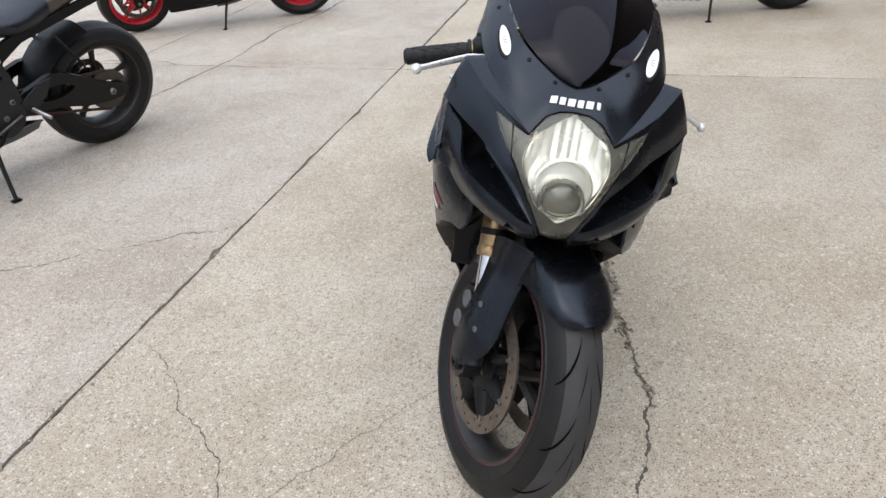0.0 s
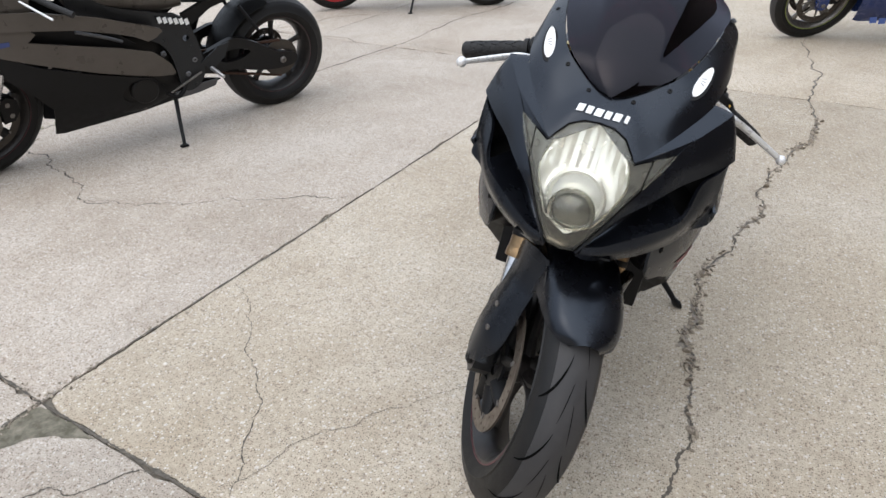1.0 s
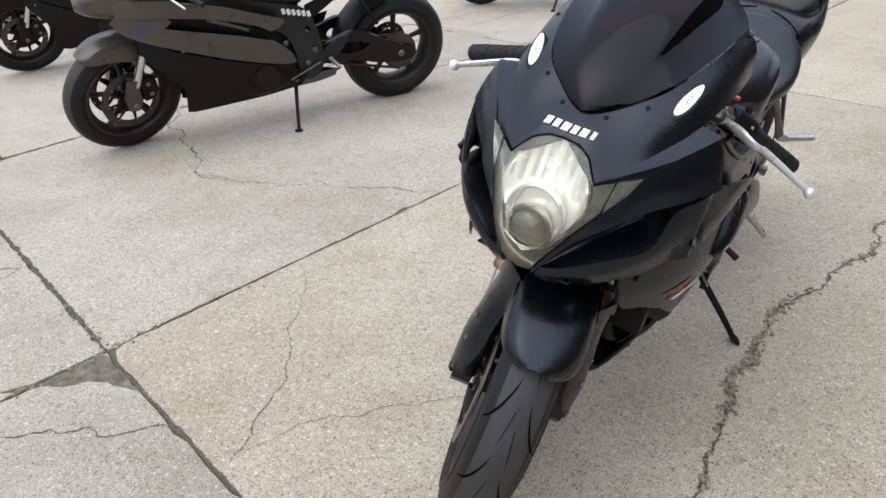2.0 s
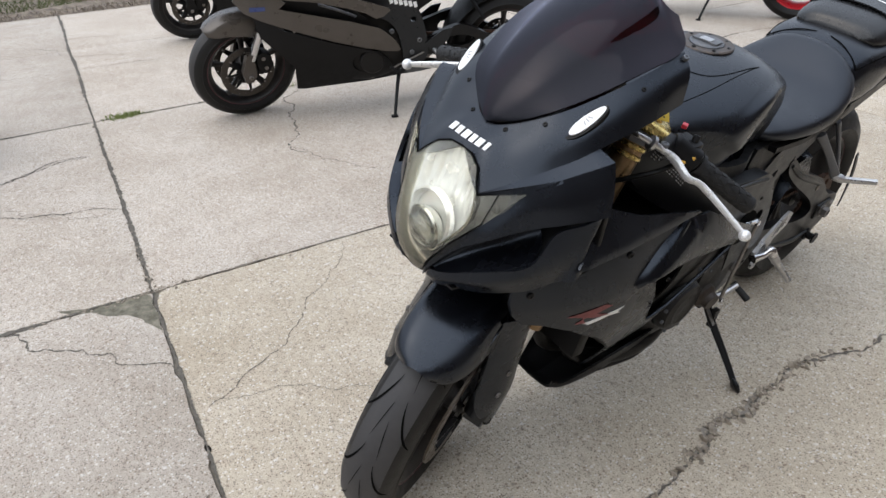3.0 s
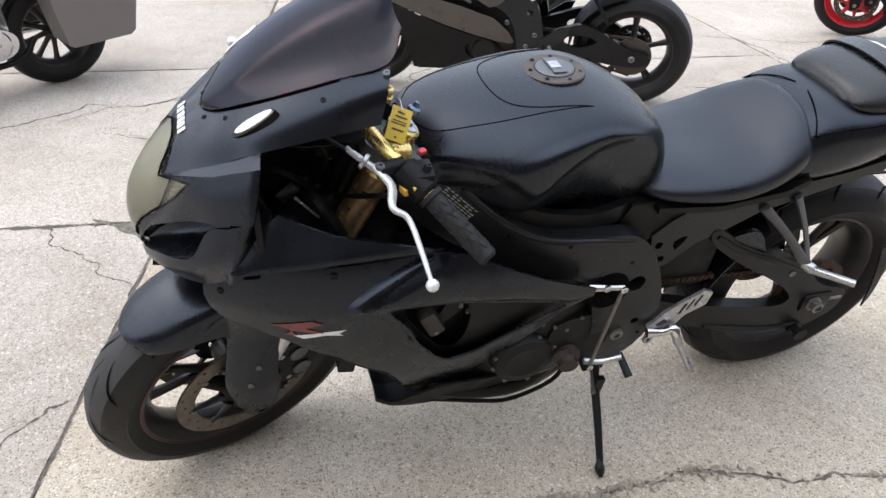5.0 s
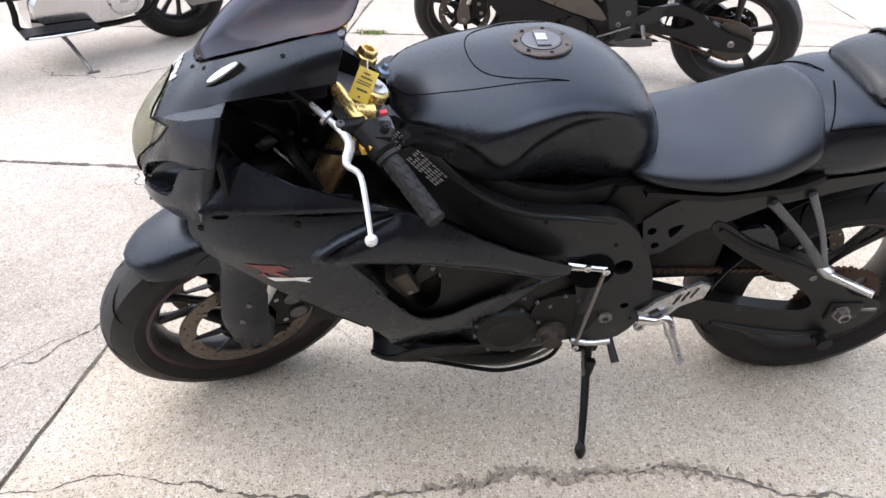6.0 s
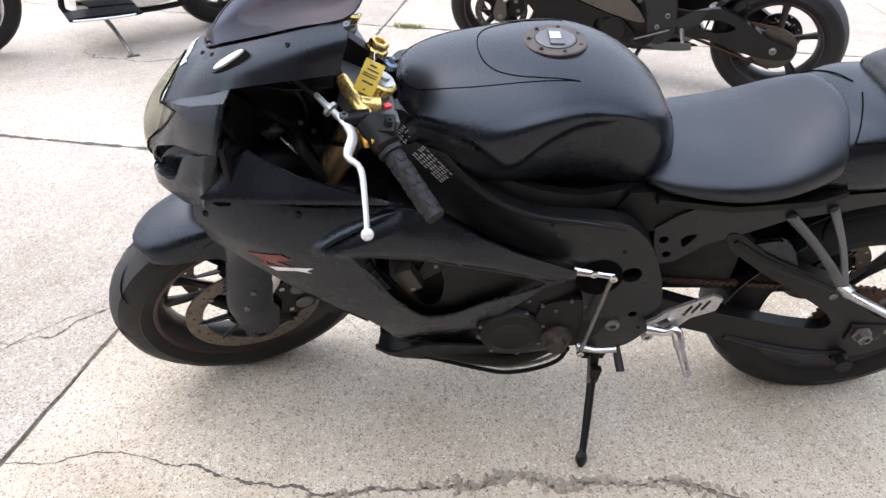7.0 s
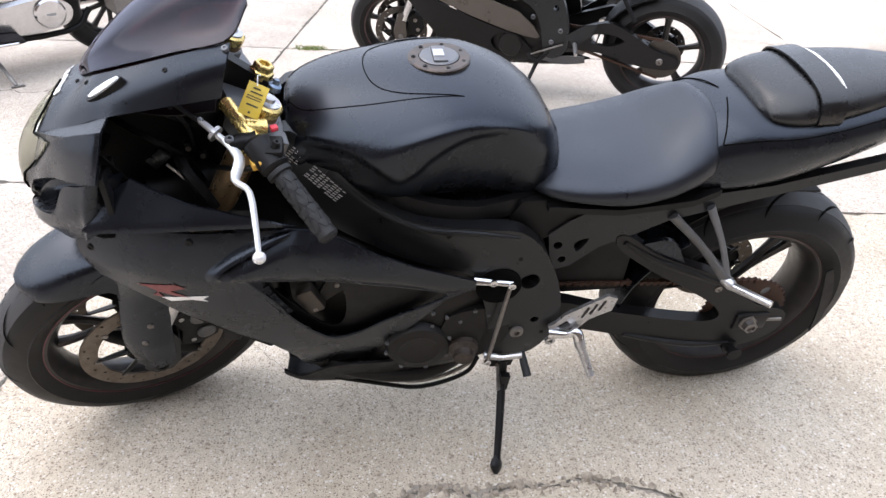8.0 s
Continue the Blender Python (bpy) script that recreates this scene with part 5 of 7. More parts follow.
BAND_U, BAND_LOW, BAND_TOP = [-0.01, 0.047, 0.152, 0.273, 0.33, 0.361, 0.428, 0.470, 0.484], [0.545, 0.548, 0.598, 0.636, 0.641, 0.643, 0.646, 0.648, 0.650], [0.585, 0.611, 0.668, 0.740, 0.749, 0.735, 0.703, 0.670, 0.655]


def band(u, v):
    """How far the raised band over the opening stands out; it ends in a sharp wing towards the front."""
    lo, hi = float(np.interp(u, BAND_U, BAND_LOW)), float(np.interp(u, BAND_U, BAND_TOP))
    if u > 0.484 or v < lo or v > hi:
        return 0.0
    q = (v - lo) / max(0.004, hi - lo)
    rise = min(1.0, q / 0.45)
    fall = 1.0 - (0.15 if u > 0.33 else 0.7) * max(0.0, (q - 0.45) / 0.55) ** 1.5
    if u > 0.30:
        e = min(1.0, (hi - v) / 0.035)
        fall *= e * e * (3 - 2 * e)
    return float(np.interp(u, [-0.01, 0.12, 0.30, 0.42, 0.484], [0.004, 0.010, 0.016, 0.019, 0.012])) * rise * (2 - rise) * fall


for sy in (1, -1):
    bm = B()

    def upper_side(u, v, d):
        y = 0.250 - 0.05 * max(0, u - 0.55) - 0.75 * max(0, v - 0.768) - 1.3 * max(0, 0.768 - v)
        return Vector((u, sy * (y - 0.3 * max(0, (u - 0.648) * 0.722 + (v - 0.765) * 0.692) - d), v))

    panel(bm, UP_OUT, [], upper_side, 0.005, 0.009)
    up = part("upper_side_panel", bm, SATIN, bike, "satin black upper side fairing")
    bm = B()

    def lower(u, v, d):
        return Vector((u, sy * (side_y(u, v) + band(u, v) - d), v))

    panel(bm, LOW_OUT, [HOLE], lower, 0.005, 0.0085)
    lowf = part("lower_side_panel", bm, SATIN, bike, "satin black lower side fairing")
    part("inner_fairing", sheet(B(), [
        [(0.714, 0.156, 0.700), (0.68, 0.13, 0.70), (0.61, 0.11, 0.69)],
        [(0.709, 0.150, 0.640), (0.66, 0.13, 0.645), (0.58, 0.11, 0.63)],
        [(0.652, 0.176, 0.604), (0.60, 0.14, 0.595), (0.53, 0.12, 0.57)],
        [(0.594, 0.202, 0.574), (0.54, 0.16, 0.555), (0.48, 0.12, 0.53)],
        [(0.506, 0.218, 0.508), (0.47, 0.17, 0.48), (0.45, 0.12, 0.46)],
        [(0.404, 0.186, 0.396), (0.40, 0.15, 0.39), (0.41, 0.11, 0.40)],
    ], 3, 3, 0.003, side=sy), PLASTIC, lowf)
    # lining behind the opening, set deeper
    bm = B()
    panel(bm, [(0.445, 0.66), (0.352, 0.66), (0.246, 0.64), (0.03, 0.56), (0.10, 0.48), (0.26, 0.385), (0.30, 0.385), (0.37, 0.48)], [curve([(0.390, 0.61), (0.34, 0.62), (0.27, 0.605), (0.25, 0.55), (0.255, 0.46), (0.285, 0.43), (0.345, 0.52)], 3, True)], lambda u, v, d: Vector((u, sy * (side_y(u, v) - 0.022 - 0.03 * max(0, u - 0.2) - d), v)), 0.004, 0.012)
    part("vent_lining", bm, PLASTIC, lowf)
    part("vent_rim", tube(B(), [lower(u, v, 0.003) for u, v in HOLE + HOLE[:1]], 0.004, 8), SATIN, lowf)
    blade = part("vent_blade", sheet(B(), [[(0.418, sy * 0.243, 0.640), (0.404, sy * 0.222, 0.636)], [(0.395, sy * 0.238, 0.585), (0.380, sy * 0.216, 0.578)], [(0.368, sy * 0.228, 0.530), (0.352, sy * 0.208, 0.520)]], 4, 3, 0.004), SATIN, lowf)
    for k in range(5):
        part("blade_rib", tube(B(), [(0.412 - 0.009 * k, sy * (0.236 - 0.001 * k), 0.630 - 0.022 * k), (0.398 - 0.009 * k, sy * (0.220 - 0.001 * k), 0.626 - 0.022 * k)], 0.0022, 6), SATIN, blade)
    # the wing: a thin lip along the front edge of the band
    part("wing_lip", sheet(B(), [[(u, sy * (side_y(u, z) + a), z), (u + 0.003, sy * (side_y(u, z) + a * 0.6), z + 0.006), (u + 0.006, sy * (side_y(u, z + 0.012) - 0.002), z + 0.012)]
                                 for u, z, a in ((0.486, 0.652, 0.006), (0.470, 0.668, 0.015), (0.440, 0.692, 0.017), (0.405, 0.710, 0.016), (0.365, 0.724, 0.010), (0.335, 0.730, 0.003))], 4, 3, 0.004), SATIN, lowf)
    screws(lowf, [(0.689, sy * (side_y(0.689, 0.678) + 0.001), 0.678), (0.507, sy * (side_y(0.507, 0.725) + 0.001), 0.725), (0.300, sy * (side_y(0.30, 0.25) + 0.001), 0.25)], (0.25, sy, 0.0), 0.0068, PLASTIC)
    # decal: red slanted block with a thin white one
    off = -0.0012
    for pts in ([(0.618, 0.617), (0.548, 0.634), (0.530, 0.625), (0.560, 0.612), (0.525, 0.598), (0.553, 0.600), (0.580, 0.606), (0.596, 0.592), (0.575, 0.590), (0.588, 0.610)],):
        bm = B()
        panel(bm, pts, [], lambda u, v, d: lower(u, v, off - d), 0.0006, 0.02)
        part("decal", bm, RED, lowf, "faded red fairing decal")
    bm = B()
    panel(bm, [(0.580, 0.590), (0.520, 0.603), (0.492, 0.606), (0.505, 0.596), (0.497, 0.590), (0.525, 0.593), (0.565, 0.582)], [], lambda u, v, d: lower(u, v, off - d), 0.0006, 0.02)
    part("decal", bm, WHITE, lowf, "thin white fairing decal")
    part("vent_decal", block(B(), (0.13, sy * (side_y(0.13, 0.5) - 0.028), 0.515), (0.06, 0.002, 0.010), Matrix.Rotation(0.45, 4, "Y"), 0), PLASTIC, lowf)

# belly: engine, sump, covers
part("engine", loft(B(), [(-0.13, [(0, 0.56), (0.10, 0.55), (0.13, 0.40), (0.11, 0.27), (0, 0.25)]), (0.0, [(0, 0.60), (0.14, 0.58), (0.165, 0.40), (0.13, 0.23), (0, 0.20)]), (0.12, [(0, 0.62), (0.15, 0.60), (0.165, 0.42), (0.13, 0.22), (0, 0.19)]), (0.24, [(0, 0.66), (0.16, 0.64), (0.15, 0.48), (0.10, 0.26), (0, 0.23)]), (0.36, [(0, 0.66), (0.15, 0.64), (0.14, 0.54), (0.10, 0.44), (0, 0.42)])]), ENGINE, bike, "dark cast engine block")
eng = [o for o in bike.children if o.name.startswith("engine")][0]
part("stator_cover", lathe(B(), [(0.075, -0.03), (0.072, 0.005), (0.066, 0.016), (0.045, 0.02), (0.04, 0.018), (0.0, 0.018)], (0.098, 0.165, 0.345), (0, 1, -0.05), 36), ENGINE, eng, "round dark stator cover")
screws(eng, [(0.098 + 0.071 * math.cos(a), 0.176, 0.345 + 0.071 * math.sin(a)) for a in np.linspace(0.3, 6.1, 8)], (0, 1, 0), 0.005, GREYALLOY)
part("sprocket_cover", slab(B(), curve([(0.03, 0.44), (-0.07, 0.45), (-0.10, 0.38), (-0.06, 0.31), (0.02, 0.31), (0.05, 0.37)], 4, True), 0.14, 0.175, 0.008), ENGINE, eng)
part("water_pump", lathe(B(), [(0.036, -0.03), (0.034, 0.01), (0.024, 0.02), (0.022, 0.034), (0.0, 0.034)], (-0.002, 0.172, 0.335), (0.1, 1, -0.1), 20), mat("brown_stained_casting", (0.03, 0.022, 0.017), 0.5, 0.4, (0.085, 0.07, 0.06), 60, 0.7), eng, "brown stained pump housing")
screws(eng, [(0.01 + 0.03 * k, 0.176, 0.42 + 0.015 * (k % 3)) for k in range(-2, 3)], (0, 1, 0), 0.0045, GREYALLOY)
for k in range(3):
    part("cylinder_cover", slab(B(), curve([(0.32 - 0.03 * k, 0.60), (0.27 - 0.03 * k, 0.58), (0.27, 0.52), (0.31, 0.50)], 3, True), 0.12 + 0.015 * k, 0.15 + 0.01 * k, 0.006), ENGINE, eng)
part("thermostat", block(B(), (0.318, 0.175, 0.520), (0.036, 0.03, 0.062), Matrix.Rotation(0.45, 4, "Y"), 0.008), DARKDISC, eng, "pale grey casting behind the fairing opening")
screws(eng, [(0.265, 0.19, 0.565), (0.248, 0.19, 0.545), (0.31, 0.19, 0.50), (0.24, 0.188, 0.51)], (0, 1, 0), 0.005, STEEL)
# hoses slung under the sump
for dz, dy, r, m_ in ((0, 0, 0.0055, PLASTIC), (0.016, -0.010, 0.005, STEEL)):
    part("drain_hose", tube(B(), [(0.285, 0.115 + dy, 0.185 + dz), (0.225, 0.105 + dy, 0.150 + dz), (0.150, 0.100 + dy, 0.117 + dz * 0.8), (0.085, 0.100 + dy, 0.101 + dz * 0.7), (0.015, 0.100 + dy, 0.116 + dz * 0.8), (-0.040, 0.100 + dy, 0.150 + dz), (-0.060, 0.10 + dy, 0.200)], r, 8, 5), m_, bike, "thin hose slung under the engine")
part("belly_pan", sheet(B(), [
    [(0.404, 0.072, 0.178), (0.402, 0.058, 0.148), (0.398, 0.0, 0.134)],
    [(0.360, 0.084, 0.166), (0.360, 0.070, 0.136), (0.360, 0.0, 0.122)],
    [(0.280, 0.136, 0.260), (0.280, 0.092, 0.152), (0.280, 0.0, 0.130)],
    [(0.150, 0.142, 0.270), (0.150, 0.100, 0.166), (0.150, 0.0, 0.140)],
    [(0.000, 0.112, 0.255), (0.000, 0.086, 0.176), (0.000, 0.0, 0.150)],
    [(-0.070, 0.090, 0.250), (-0.070, 0.074, 0.192), (-0.070, 0.0, 0.175)],
], 5, 5, 0.006, True), PLASTIC, bike, "black belly pan, open at the front")
part("exhaust_pipe", tube(B(), [(0.40, 0.06, 0.42), (0.36, 0.07, 0.26), (0.24, 0.11, 0.205), (0.08, 0.115, 0.18), (-0.04, 0.08, 0.21)], 0.021, 14, 6), ENGINE, bike, "dark scuffed header pipe")
part("exhaust_pipe", tube(B(), [(0.40, 0.0, 0.42), (0.38, 0.0, 0.25), (0.24, 0.03, 0.19), (0.08, 0.04, 0.17)], 0.021, 14, 6), ENGINE, bike, "dark scuffed header pipe")
part("inner_panel", slab(B(), [(0.14, 0.30), (0.36, 0.27), (0.41, 0.34), (0.46, 0.46), (0.49, 0.66), (0.14, 0.66)], -0.012, 0.012, 0.003), PLASTIC, bike, "black inner fairing panel")
part("radiator", block(B(), (0.46, 0, 0.53), (0.035, 0.34, 0.26), Matrix.Rotation(radians(-12), 4, "Y"), 0.006), PLASTIC, bike, "black radiator")

# frame
for sy in (1, -1):
    bm = B()
    OUT = curve([(0.345, 0.862), (0.30, 0.850), (0.252, 0.800), (0.190, 0.745), (0.105, 0.698), (-0.015, 0.678), (-0.095, 0.664), (-0.155, 0.600), (-0.203, 0.48), (-0.207, 0.37), (-0.170, 0.285), (-0.105, 0.262), (-0.060, 0.30), (-0.05, 0.40), (-0.03, 0.50), (0.0, 0.56), (0.10, 0.600), (0.22, 0.655), (0.30, 0.70), (0.36, 0.75), (0.385, 0.80)], 3, True)
    holes = [ring(-0.128, 0.530, 0.021, 16), ring(-0.155, 0.41, 0.010, 10)]

    def spar(u, v, d):
        y = 0.178 - 0.45 * max(0, u - 0.12) ** 1.4 - 0.9 * max(0, v - 0.72) ** 2 - 0.03 * max(0, -0.05 - u) - 0.25 * max(0, 0.42 - v) ** 1.3
        return Vector((u, sy * (y - d), v))

    panel(bm, OUT, holes, spar, 0.035, 0.022)
    fr = part("frame_spar", bm, FRAME, bike, "satin black alloy frame spar")
    part("frame_rib", tube(B(), [spar(0.27, 0.80, 0.002), spar(0.19, 0.733, 0.001), spar(0.10, 0.688, 0.0), spar(-0.015, 0.668, 0.0), spar(-0.09, 0.652, 0.002)], 0.006, 8, 5), FRAME, fr)
    screws(fr, [spar(-0.118, 0.376, -0.002)], (0, sy, 0), 0.016, STEEL, "pivot_bolt", h=0.010)
    screws(fr, [spar(0.245, 0.775, 0), spar(-0.18, 0.36, 0), spar(-0.10, 0.595, 0), spar(0.05, 0.665, 0)], (0, sy, 0), 0.005, PLASTIC)
    # faded label on the spar: rows of bars
    if sy > 0:
        rl = random.Random(4)
        for r in range(6):
            for k in range(13):
                if k in (3, 4) or rl.random() < 0.14:
                    continue
                w = rl.uniform(0.0066, 0.0088)
                p = spar(0.333 - 0.0068 * k - 0.0036 * (r - 2.5), 0.826 - 0.0061 * k + 0.0040 * (r - 2.5), -0.0014)
                part("label_bar", block(B(), p, (w, 0.001, 0.0021), Matrix.Rotation(-0.73, 4, "Y"), 0), LABELINK, fr)
part("frame_backing", slab(B(), [(-0.215, 0.34), (-0.05, 0.33), (0.0, 0.50), (-0.02, 0.64), (-0.14, 0.645), (-0.19, 0.52)], -0.118, 0.118, 0.004), PLASTIC, bike, "black casting between the frame spars")
part("steering_head", tube(B(), [AX0 + RAKE * 0.72, AX0 + RAKE * 0.97], 0.034, 18), FRAME, bike)

# tank
tank_bm = loft(B(), [
    (0.342, [(0, 0.876), (0.045, 0.870), (0.082, 0.835), (0.085, 0.79), (0.05, 0.75), (0, 0.745)]),
    (0.325, [(0, 0.893), (0.075, 0.882), (0.120, 0.842), (0.128, 0.79), (0.08, 0.74), (0, 0.735)]),
    (0.262, [(0, 0.918), (0.095, 0.902), (0.152, 0.860), (0.160, 0.80), (0.13, 0.745), (0, 0.73)]),
    (0.180, [(0, 0.936), (0.095, 0.920), (0.168, 0.882), (0.190, 0.835), (0.158, 0.740), (0, 0.72)]),
    (0.090, [(0, 0.944), (0.090, 0.933), (0.160, 0.905), (0.186, 0.868), (0.142, 0.715), (0, 0.70)]),
    (0.010, [(0, 0.940), (0.088, 0.930), (0.145, 0.908), (0.166, 0.868), (0.128, 0.690), (0, 0.68)]),
    (-0.070, [(0, 0.914), (0.082, 0.904), (0.132, 0.884), (0.152, 0.840), (0.122, 0.685), (0, 0.67)]),
    (-0.135, [(0, 0.868), (0.072, 0.860), (0.118, 0.838), (0.136, 0.790), (0.115, 0.685), (0, 0.67)]),
    (-0.172, [(0, 0.815), (0.055, 0.810), (0.092, 0.785), (0.105, 0.745), (0.09, 0.69), (0, 0.68)]),
], 16, 20)
CREASE = np.array(curve([(-0.18, 0.82), (-0.13, 0.858), (-0.05, 0.886), (0.03, 0.884), (0.085, 0.858), (0.120, 0.822), (0.148, 0.808), (0.176, 0.830), (0.215, 0.858), (0.28, 0.866), (0.345, 0.855)], 8))
for v in tank_bm.verts:
    if abs(v.co.y) > 0.05:
        line = float(np.interp(v.co.x, CREASE[:, 0], CREASE[:, 1]))
        q = min(1.0, max(0.0, (line + 0.004 - v.co.z) / 0.030))
        fade = min(1.0, max(0.0, (v.co.z - 0.672) / 0.03)) * min(1.0, max(0.0, (0.345 - v.co.x) / 0.04))
        v.co.y -= math.copysign((0.009 * q * q * (3 - 2 * q) + 0.14 * max(0.0, line - v.co.z)) * fade, v.co.y)
tank = part("fuel_tank", tank_bm.copy(), SATIN, bike, "satin black fuel tank with knee recesses", None, 70)
tank_tree = BVHTree.FromBMesh(tank_bm)
tank_bm.free()


def on_tank(x, y):
    hit = tank_tree.ray_cast(Vector((x, y, 1.2)), Vector((0, 0, -1)))[0]
    return hit + Vector((0, 0, 0.0002))


capn = Vector((0.02, 0, 1.0)).normalized()
part("filler_ring", lathe(B(), [(0.057, -0.014), (0.0575, 0.001), (0.055, 0.003), (0.038, 0.003), (0.036, 0.001), (0.0, 0.001)], (0.060, 0, 0.943), capn, 40), mat("worn_filler_ring", (0.045, 0.038, 0.035), 0.5, 0.4, (0.12, 0.09, 0.07), 70, 0.8), tank, "worn brownish filler ring")
part("fuel_cap", lathe(B(), [(0.036, -0.002), (0.036, 0.003), (0.033, 0.005), (0.0, 0.005)], (0.060, 0, 0.944), capn, 36), GREYALLOY, tank, "grey alloy fuel cap")
part("key_flap", block(B(), (0.060, 0, 0.950), (0.026, 0.058, 0.005), None, 0.002), GREYALLOY, tank, "bright cap lock flap")
part("key_flap", block(B(), (0.062, 0, 0.9525), (0.020, 0.026, 0.003), None, 0.001), ALLOY, tank, "bright cap lock flap")
screws(tank, [(0.060 + 0.047 * math.cos(a), 0.047 * math.sin(a), 0.9455) for a in np.linspace(0, 2 * math.pi, 8)[:-1]], (0, 0, 1), 0.004, PLASTIC)


def seam(pts, r, parent, material, name="panel_seam", n=6):
    part(name, tube(B(), pts, r, 6, n), material, parent)


for sy in (1, -1):
    part("tank_flank", panel(B(), curve([(0.24, 0.735), (0.17, 0.715), (0.08, 0.692), (-0.05, 0.668), (-0.14, 0.660), (-0.175, 0.655), (-0.16, 0.70), (-0.05, 0.705), (0.08, 0.725), (0.17, 0.755)], 3, True), [], lambda u, v, d: Vector((u, sy * (0.150 - 0.35 * max(0, -u) - 0.1 * max(0, u - 0.1) - d), v)), 0.02, 0.03), PLASTIC, bike)

for sy in (1, -1):
    part("panel_seam", tube(B(), [on_tank(x, sy * y) for x, y in curve([(0.333, 0.045), (0.30, 0.086), (0.22, 0.106), (0.12, 0.112), (0.03, 0.112)], 6)], 0.0010, 6), GROOVE, tank)
part("panel_seam", tube(B(), [on_tank(x, y) for x, y in curve([(0.03, -0.112), (0.13, -0.098), (0.182, -0.066), (0.198, 0.0), (0.182, 0.066), (0.13, 0.098), (0.03, 0.112)], 8)], 0.0011, 6), GROOVE, tank)

# seat, tail, pillion pad
part("seat", loft(B(), [
    (-0.118, [(0, 0.738), (0.05, 0.735), (0.085, 0.724), (0.082, 0.710), (0.04, 0.702), (0, 0.702)]),
    (-0.150, [(0, 0.754), (0.08, 0.750), (0.125, 0.734), (0.127, 0.712), (0.08, 0.698), (0, 0.698)]),
    (-0.215, [(0, 0.760), (0.09, 0.757), (0.148, 0.738), (0.151, 0.710), (0.10, 0.692), (0, 0.692)]),
    (-0.300, [(0, 0.766), (0.10, 0.763), (0.161, 0.746), (0.165, 0.712), (0.12, 0.692), (0, 0.692)]),
    (-0.370, [(0, 0.787), (0.102, 0.782), (0.162, 0.762), (0.166, 0.724), (0.12, 0.702), (0, 0.702)]),
    (-0.425, [(0, 0.824), (0.094, 0.816), (0.153, 0.784), (0.157, 0.740), (0.11, 0.712), (0, 0.712)]),
    (-0.468, [(0, 0.852), (0.082, 0.840), (0.136, 0.798), (0.140, 0.752), (0.09, 0.72), (0, 0.72)]),
    (-0.494, [(0, 0.850), (0.064, 0.836), (0.108, 0.797), (0.110, 0.762), (0.06, 0.73), (0, 0.73)]),
    (-0.503, [(0, 0.836), (0.048, 0.822), (0.080, 0.79), (0.082, 0.770), (0.05, 0.74), (0, 0.74)]),
], 6, 8), VINYL, bike, "black vinyl rider seat", None, 60)
part("seat_pan", panel(B(), [(-0.15, 0.700), (-0.30, 0.684), (-0.45, 0.70), (-0.50, 0.725), (-0.50, 0.71), (-0.45, 0.685), (-0.30, 0.670), (-0.15, 0.686)], [], lambda u, v, d: Vector((u, 0.145 - d, v)), 0.29, 0.05), PLASTIC, bike)
tail = part("tail_cowl", loft(B(), [
    (-0.435, [(0, 0.826), (0.07, 0.820), (0.118, 0.79), (0.130, 0.745), (0.10, 0.700), (0, 0.700)]),
    (-0.520, [(0, 0.860), (0.08, 0.854), (0.132, 0.829), (0.146, 0.768), (0.118, 0.706), (0, 0.700)]),
    (-0.620, [(0, 0.870), (0.085, 0.863), (0.138, 0.837), (0.151, 0.782), (0.118, 0.721), (0, 0.715)]),
    (-0.740, [(0, 0.884), (0.08, 0.877), (0.129, 0.851), (0.139, 0.802), (0.10, 0.748), (0, 0.745)]),
    (-0.880, [(0, 0.905), (0.065, 0.898), (0.102, 0.872), (0.108, 0.836), (0.075, 0.790), (0, 0.790)]),
    (-0.985, [(0, 0.915), (0.040, 0.910), (0.060, 0.890), (0.060, 0.870), (0.040, 0.845), (0, 0.845)]),
], 6, 6), SATIN, bike, "satin black tail fairing", None, 50)
for sy in (1, -1):
    seam([(-0.478, sy * 0.126, 0.818), (-0.55, sy * 0.1375, 0.8325), (-0.62, sy * 0.1395, 0.8355), (-0.70, sy * 0.1340, 0.845), (-0.79, sy * 0.1215, 0.860), (-0.88, sy * 0.1035, 0.872)], 0.0015, tail, GROOVE)
    seam([(-0.520, sy * 0.02, 0.8605), (-0.505, sy * 0.06, 0.855), (-0.490, sy * 0.10, 0.838), (-0.478, sy * 0.126, 0.818)], 0.0014, tail, GROOVE)
pad = part("pillion_pad", loft(B(), [
    (-0.560, [(0, 0.872), (0.05, 0.870), (0.072, 0.862), (0.06, 0.850), (0.03, 0.845), (0, 0.845)]),
    (-0.580, [(0, 0.895), (0.07, 0.890), (0.106, 0.868), (0.102, 0.848), (0.06, 0.840), (0, 0.840)]),
    (-0.640, [(0, 0.912), (0.082, 0.905), (0.122, 0.877), (0.118, 0.848), (0.07, 0.840), (0, 0.840)]),
    (-0.720, [(0, 0.922), (0.080, 0.914), (0.115, 0.885), (0.111, 0.855), (0.07, 0.845), (0, 0.845)]),
    (-0.820, [(0, 0.928), (0.066, 0.920), (0.094, 0.895), (0.090, 0.868), (0.06, 0.860), (0, 0.860)]),
    (-0.890, [(0, 0.926), (0.046, 0.920), (0.064, 0.902), (0.062, 0.882), (0.04, 0.875), (0, 0.875)]),
], 6, 6), PAD, bike, "glossy black pillion pad with torn strap", None, 60)
